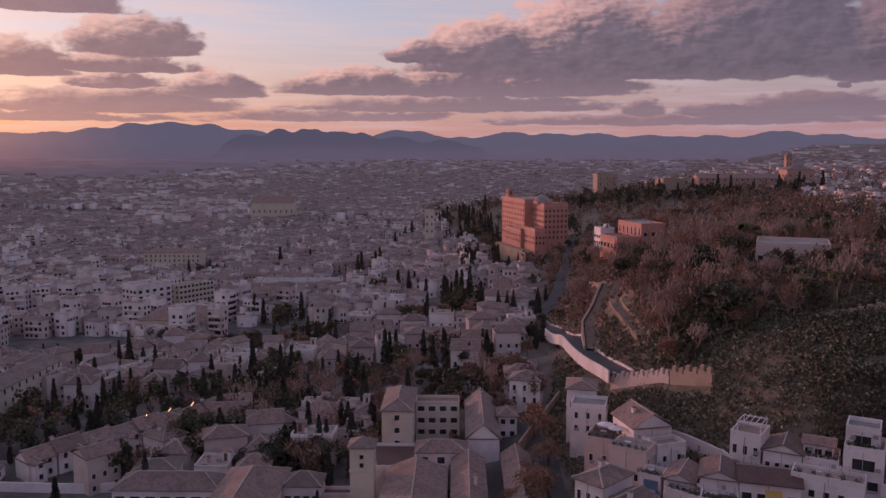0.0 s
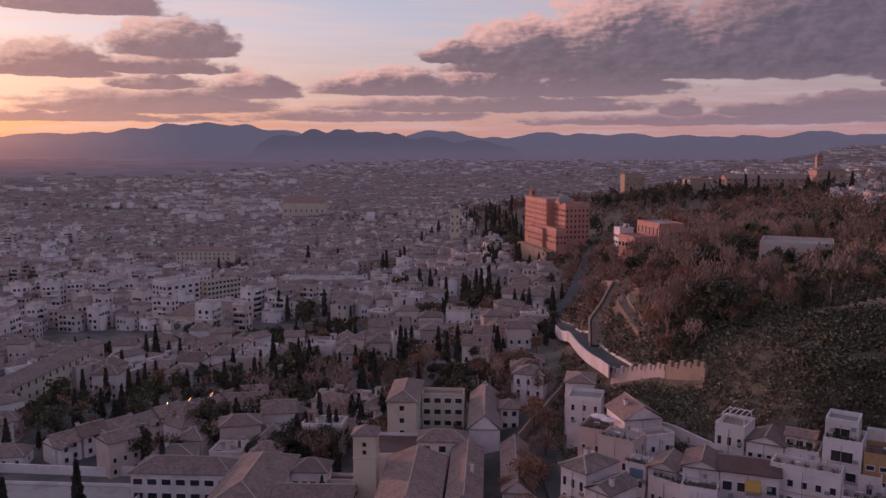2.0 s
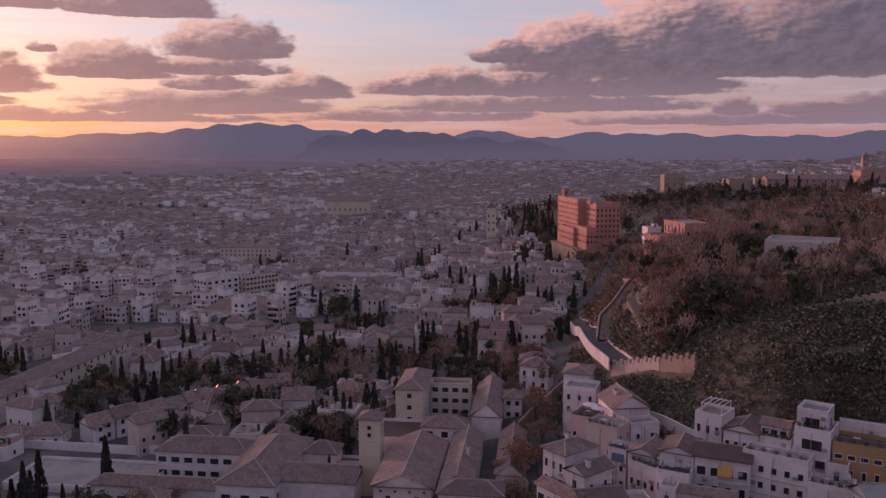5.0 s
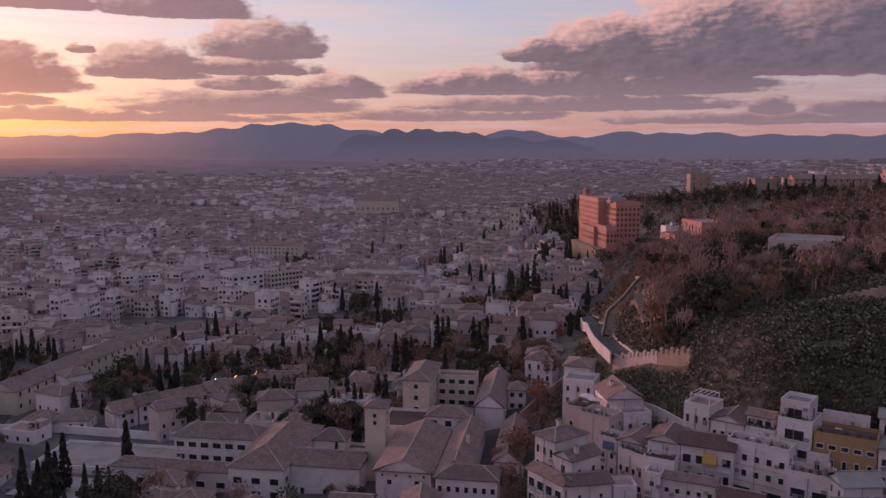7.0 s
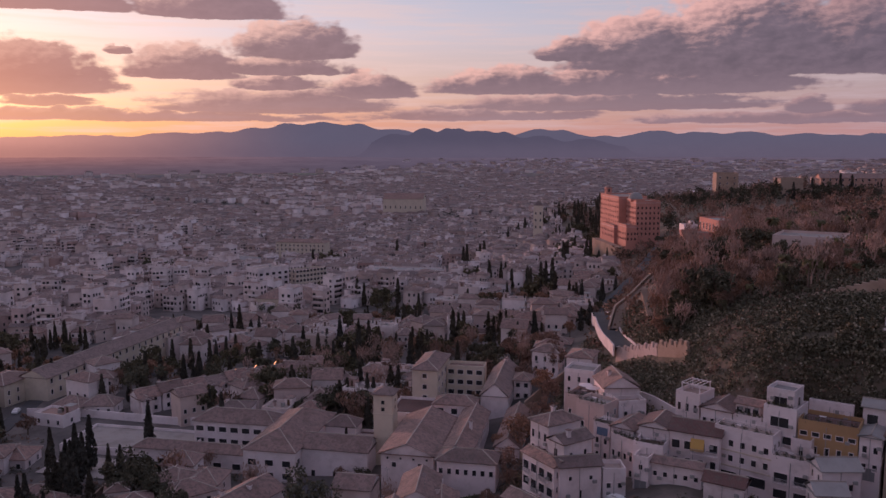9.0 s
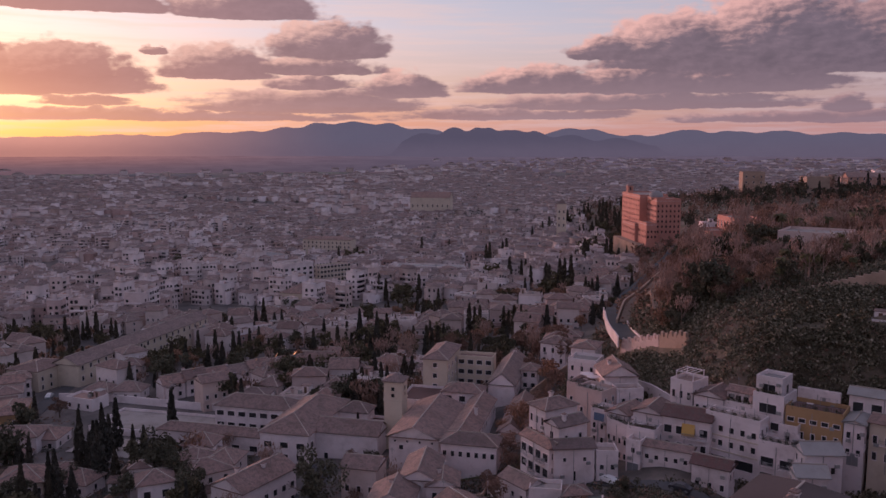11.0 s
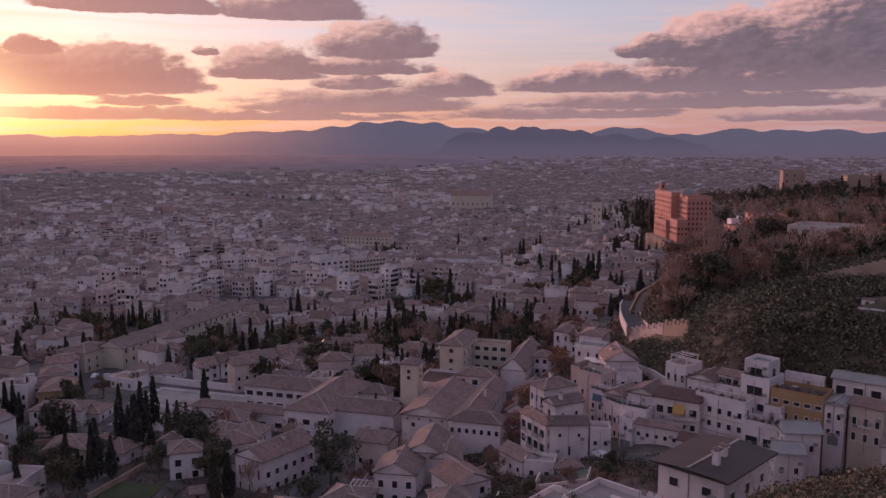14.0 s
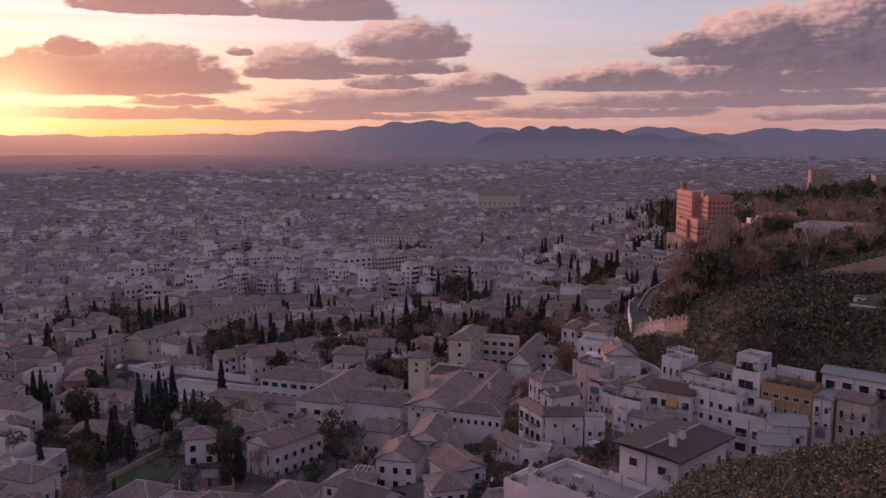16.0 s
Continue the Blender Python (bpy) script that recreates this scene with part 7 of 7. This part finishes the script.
def tree_stuff(name, label, rows):
    """Many trees joined into one: rows of kind, x, y and size."""
    verts, faces, idx, k, mats = [], [], [], 0, []
    for kind, x, y, size in rows:
        for me in dice_rng.choice(PLAIN[kind]):
            v = np.empty(len(me.vertices) * 3)
            me.vertices.foreach_get("co", v)
            a = dice_rng.uniform(0, 6.28)
            v = v.reshape(-1, 3) @ np.array([[math.cos(a), math.sin(a), 0], [-math.sin(a), math.cos(a), 0], [0, 0, 1]]) * size + (x, y, ground_at(x, y) - 0.1)
            if me.materials[0] not in mats:
                mats.append(me.materials[0])
            verts.append(v)
            faces += [tuple(k + i for i in p.vertices) for p in me.polygons]
            idx += [mats.index(me.materials[0])] * len(me.polygons)
            k += len(v)
    tagged(new(name, mesh_of(name, np.concatenate(verts).tolist(), faces, mats, idx)), label, "trees", kind="stuff")


KINDS = ("cypress", "cypress", "evergreen", "evergreen", "autumn", "bare")
for x, y, dist in garden[:127]:
    tree(rng.choice(KINDS), x + rng.uniform(-3, 3), y + rng.uniform(-3, 3), rng.uniform(0.55, 1.0), GARDEN)
rows = [(rng.choice(KINDS), x + rng.uniform(-3, 3), y + rng.uniform(-3, 3), rng.uniform(0.6, 1.05)) for x, y, dist in garden[127:417]]
for gx, gy, wide, n, kinds in ((-189, 772, 14, 8, ("cypress",)), (-176, 870, 16, 10, ("cypress", "evergreen")), (-158, 858, 14, 10, ("cypress",)), (-140, 850, 16, 10, ("cypress", "evergreen")), (-122, 808, 14, 8, ("cypress",)),
                                (-114, 712, 16, 14, ("cypress", "evergreen")), (-118, 740, 14, 10, ("cypress",)), (-100, 640, 14, 12, ("cypress", "evergreen")), (-84, 520, 8, 10, ("cypress",)), (-96, 560, 10, 10, ("cypress", "evergreen")),
                                (-78, 600, 10, 8, ("evergreen",)), (-304, 610, 14, 8, ("evergreen", "cypress")), (-254, 662, 16, 10, ("evergreen", "cypress")), (-167, 593, 8, 6, ("cypress",)), (-180, 418, 9, 8, ("evergreen", "cypress")),
                                (-118, 470, 12, 8, ("cypress", "evergreen")), (-90, 440, 10, 8, ("cypress",)), (-75, 400, 9, 7, ("cypress", "evergreen")), (-62, 330, 7, 7, ("evergreen", "autumn")), (-395, 526, 22, 22, ("evergreen",))):
    rows += [(rng.choice(kinds), gx + rng.gauss(0, wide * 0.7), gy + rng.gauss(0, wide * 0.7), rng.uniform(0.8, 1.35)) for _ in range(n)]
tree_stuff("garden_trees", "dark garden trees and cypresses among the town houses", [q for q in rows if is_free(q[1], q[2], 1.0)])


for x, y, kind, size in ((-167.7, 126.9, "cypress", 1.0), (-158.8, 126.6, "evergreen", 1.0), (-138.9, 107.4, "evergreen", 0.9), (-131.6, 109.1, "evergreen", 1.0), (-128.2, 115.8, "cypress", 1.1), (-121.6, 115.0, "cypress", 1.0),
                         (-122.1, 118.7, "evergreen", 1.0), (-129.1, 139.9, "cypress", 1.0), (-118.7, 131.8, "evergreen", 1.1), (-132.6, 138.3, "cypress", 1.1), (-110.9, 135.3, "evergreen", 1.5), (-102.1, 131.2, "evergreen", 1.2),
                         (-93.4, 135.3, "autumn", 0.7), (-77.2, 134.2, "evergreen", 0.8), (-80.1, 168.5, "autumn", 0.6), (-183.0, 158.4, "evergreen", 0.8), (-163.3, 161.1, "evergreen", 1.2)):
    if is_free(x, y, 0.5):
        tree(kind, x, y, size, GARDEN)


for x, y, kind in ((-53.5, 510.4, "evergreen"), (-38.4, 477.3, "bare"), (-46.0, 494.0, "evergreen"), (-30.0, 470.0, "autumn"), (-60.0, 500.0, "cypress"), (-66.0, 508.0, "cypress"), (-70.0, 520.0, "evergreen"), (-26.0, 500.0, "evergreen"), (-27.0, 522.0, "evergreen"), (-31.0, 518.0, "evergreen"), (-36.0, 516.0, "autumn"), (-41.0, 514.0, "evergreen"), (-22.0, 512.0, "bare"), (-24.0, 530.0, "evergreen")):
    if is_free(x, y, 1.0):
        tree(kind, x, y, 0.9, GARDEN)


def grove(x, y, rot, w, d, n, kinds, size):
    c, s = math.cos(radians(rot)), math.sin(radians(rot))
    for _ in range(n):
        u, v = rng.uniform(0, w), rng.uniform(0, d)
        px, py = x + u * c - v * s, y + u * s + v * c
        if is_free(px, py, 1.5):
            tree(rng.choice(kinds), px, py, rng.uniform(*size), GARDEN)


DARK = ("evergreen", "evergreen", "cypress", "bare", "evergreen")
grove(-140, 200, 8, 48, 14, 30, DARK, (0.7, 1.1))
grove(-128, 214, 60, 40, 16, 26, DARK, (0.8, 1.2))
grove(-97, 200, 8, 26, 40, 26, ("evergreen", "cypress", "bare"), (0.8, 1.2))
grove(-46, 200, 95, 60, 14, 26, ("autumn", "evergreen", "bare", "autumn"), (0.6, 1.0))
grove(-50, 300, 95, 110, 9, 40, ("autumn", "bare", "evergreen", "bare"), (0.55, 0.9))
grove(-29, 268, 97, 90, 6, 22, ("bare", "autumn", "bare"), (0.6, 0.95))
grove(-60, 190, 8, 20, 8, 5, ("evergreen",), (0.5, 0.7))
grove(-150, 100, 20, 40, 40, 12, ("evergreen", "cypress", "evergreen"), (0.7, 1.1))

grove(-34, 112, 20, 34, 26, 26, ("evergreen", "bare", "autumn", "evergreen"), (0.28, 0.5))
grove(-14, 92, 20, 20, 34, 22, ("evergreen", "bare", "autumn"), (0.3, 0.5))
grove(-76, 118, 10, 26, 34, 24, ("evergreen", "bare", "autumn", "cypress"), (0.4, 0.7))
grove(-128, 112, 14, 48, 50, 15, ("evergreen", "evergreen", "cypress", "bare"), (0.5, 0.85))
grove(-104, 150, 8, 60, 12, 16, ("evergreen", "bare", "autumn"), (0.35, 0.6))
grove(-190, 118, 20, 50, 40, 9, ("evergreen", "cypress", "evergreen"), (0.6, 0.95))

# palms and woods on the hill
WOOD = "woods on the hill"
count = 0
for i in range(4000):
    y = 186 + 330 * rng.random() ** 1.3
    x = rng.uniform(-30, 40) + 0.13 * (y - 186) * rng.random()
    hh = float(hill(x, y))
    u = x - float(hill_line(x, y))
    if not 24 < hh < 78 or not is_free(x, y, 2.5) or not in_view(x, y, -22, 30):
        continue
    if y < 236 and not (y > 206 and u > 14):
        continue
    if math.hypot(x, y) > 480 or count >= 215:
        continue
    if 19 < x < 46 and 240 < y < 262:
        continue
    t = noise.noise((x / 25.0, y / 25.0, 6.0))
    kind = "palm" if (x > 18 and rng.random() < 0.42) else ("bare" if t > -0.18 else ("autumn" if t > -0.3 else ("evergreen" if rng.random() < 0.8 else "cypress")))
    if kind == "cypress" and rng.random() < 0.6:
        kind = "bare"
    if 10 < x < 44 and 214 < y < 259:
        size = rng.uniform(0.55, 0.72)
    elif -17 < x < 16 and 335 < y < 432:
        size = rng.uniform(0.4, 0.6)
    else:
        size = rng.uniform(0.75, 1.15)
    tree(kind, x, y, size, WOOD)
    count += 1
# the wood's lower edge above the cactus slope
for i in range(70):
    x, y = rng.uniform(-9, 44), rng.uniform(203, 246)
    if y < 204 + 0.1 * (x + 9) or not is_free(x, y, 1.5):
        continue
    kind = rng.choice(("bare", "bare", "bare", "autumn", "evergreen", "evergreen")) if x < 12 else rng.choice(("bare", "palm", "evergreen", "autumn", "evergreen"))
    tree(kind, x, y, rng.uniform(0.5, 0.85) if y < 225 else rng.uniform(0.5, 0.7), WOOD)
rows = []
for i in range(9000):
    y = rng.uniform(222, 620)
    x = rng.uniform(-36, 70) + 0.16 * (y - 222) * rng.random()
    if len(rows) >= 330 or not 20 < float(hill(x, y)) < 80 or not is_free(x, y, 2.0) or not in_view(x, y, -22, 20) or (-17 < x < 16 and 350 < y < 432):
        continue
    t = noise.noise((x / 30.0, y / 30.0, 2.0))
    near_villa = 8 < x < 46 and 214 < y < 259
    rows.append(("bare" if t > -0.25 else "evergreen", x, y, rng.uniform(0.45, 0.6) if near_villa else rng.uniform(0.6, 1.0)))
for i in range(90):
    x, y = rng.uniform(-30, 190), rng.uniform(745, 815)
    if is_free(x, y, 3.0):
        rows.append((rng.choice(("evergreen", "bare", "cypress", "evergreen")), x, y, rng.uniform(0.9, 1.5)))
tree_stuff("hill_woods", "leafless russet woods mixed with evergreens on the hillside", rows)


def far_woods():
    """The hill's woods beyond the nearer trees."""
    r = np.random.default_rng(17)
    for name, label, mat, bias in (("dark_woods", "far dark evergreen woods on the hill", M_GREEN, 0), ("russet_woods", "far leafless russet woods on the hill", M_RUST, 1)):
        pts = []
        for _ in range(2300):
            y = r.uniform(330, 1300)
            x = r.uniform(-0.32 * y, 0.38 * y)
            hh = float(hill(x, y))
            t = noise.noise((x / 45.0, y / 45.0, 4.0))
            if hh < 20 or not is_free(x, y, 5) or (t > -0.2) != (bias == 1) or (y < 470 and x < 30):
                continue
            z, h, w = float(land(x, y)), r.uniform(6, 13), r.uniform(2, 4)
            q = r.normal(size=(52, 3)) * (w * 0.55, w * 0.55, h * 0.22) + (x, y, z + h * 0.55)
            q[:, 2] = np.maximum(q[:, 2], z + 0.5)
            pts.append(q)
        tagged(new(name, leaf_mesh(name, np.concatenate(pts), 1.1, mat, r, 0.6, 1.5)), label, "woods", kind="stuff")
    pts = []
    for _ in range(2600):
        y = r.uniform(620, 2900)
        x = r.uniform(-1.4 * y, 0.1 * y)
        if not 740 < math.hypot(x, y) < 2500 or noise.noise((x / 240.0, y / 240.0, 8.0)) < 0.22 and r.random() < 0.72:
            continue
        h = r.uniform(6, 14)
        q = r.normal(size=(16, 3)) * (2.2, 2.2, h * 0.2) + (x, y, float(land(x, y)) + h * 0.55)
        pts.append(q)
    tagged(new("town_trees", leaf_mesh("town_trees", np.concatenate(pts), 2.4, M_CYPRESS, r)), "dark trees scattered through the far town", "trees", kind="stuff")


far_woods()


def bushes(name, label, mat, spans, count, least, wide, sprays, size, seed, patchy=None):
    """Low growth over the slopes, each bush a knot of leaf sprays."""
    r = np.random.default_rng(seed)
    px, py = [], []
    for x0, x1, y0, y1, n in spans:
        px.append(r.uniform(x0, x1, n)), py.append(r.uniform(y0, y1, n))
    px, py = np.concatenate(px), np.concatenate(py)
    ok = (hill(px, py) > least) & free_mask(px, py, 0.7)
    if patchy:
        ok &= np.sin(px / patchy + 2 * np.sin(py / patchy)) + r.normal(size=px.shape) * 0.7 > 0
    px, py = px[ok][:count], py[ok][:count]
    w = r.uniform(*wide, px.shape)
    c = np.stack([px, py, land(px, py) + w * 0.45 + 0.15], -1)[:, None] + r.normal(size=(len(px), sprays, 3)) * (w[:, None] * (0.55, 0.55, 0.38))[:, None]
    tagged(new(name, leaf_mesh(name, c.reshape(-1, 3), size, mat, r)), label, "undergrowth", kind="stuff")


SLOPE = [(14, 66, 160, 204, 6500), (-36, 75, 160, 262, 15000), (12, 75, 150, 178, 3500), (-22, 2, 192, 216, 900)]
bushes("scrub", "prickly pear and dry brush covering the slope", M_SCRUB, SLOPE, 25000, 9, (0.4, 1.5), 9, 0.56, 23)
bushes("dry_brush", "russet dry brush among the prickly pear", M_RUST, SLOPE, 4600, 17, (0.3, 1.0), 9, 0.45, 24, 9.0)
bushes("slope_thicket", "dark evergreen brush in hollows of the slope", M_GREEN, SLOPE, 3000, 15, (0.5, 1.6), 9, 0.55, 31, 11.0)
bushes("undergrowth", "dense russet undergrowth beneath the hillside trees", M_RUST, [(-40, 110, 225, 520, 11000)], 6500, 19, (0.8, 2.4), 11, 1.0, 25)
bushes("dark_undergrowth", "dense evergreen undergrowth beneath the hillside trees", M_GREEN, [(-40, 110, 205, 520, 8000)], 1300, 19, (0.8, 2.6), 11, 1.0, 26, 14.0)
NEAR = [(2, 58, 18, 74, 9000)]
bushes("near_scrub", "prickly pear thicket on the bank above the houses", M_SCRUB, NEAR, 6500, 26, (0.35, 0.95), 12, 0.29, 27)
bushes("near_brush", "dry russet brush on the bank above the houses", M_RUST, NEAR, 2600, 26, (0.3, 0.8), 11, 0.23, 28, 5.0)
bushes("near_thicket", "dark evergreen brush on the bank above the houses", M_GREEN, NEAR, 2600, 26, (0.4, 1.1), 13, 0.29, 29, 7.0)
YARDS = [(-36, 10, 84, 146, 3200), (-46, -34, 140, 200, 500), (-190, -70, 98, 172, 2600)]
bushes("garden_shrubs", "evergreen shrubs filling the gardens between houses", M_GREEN, YARDS, 3900, -50, (0.4, 1.3), 12, 0.42, 33, 7.0)
bushes("dry_garden_shrubs", "brown winter shrubs in the gardens between houses", M_RUST, YARDS, 2600, -50, (0.3, 1.0), 12, 0.36, 34, 5.0)
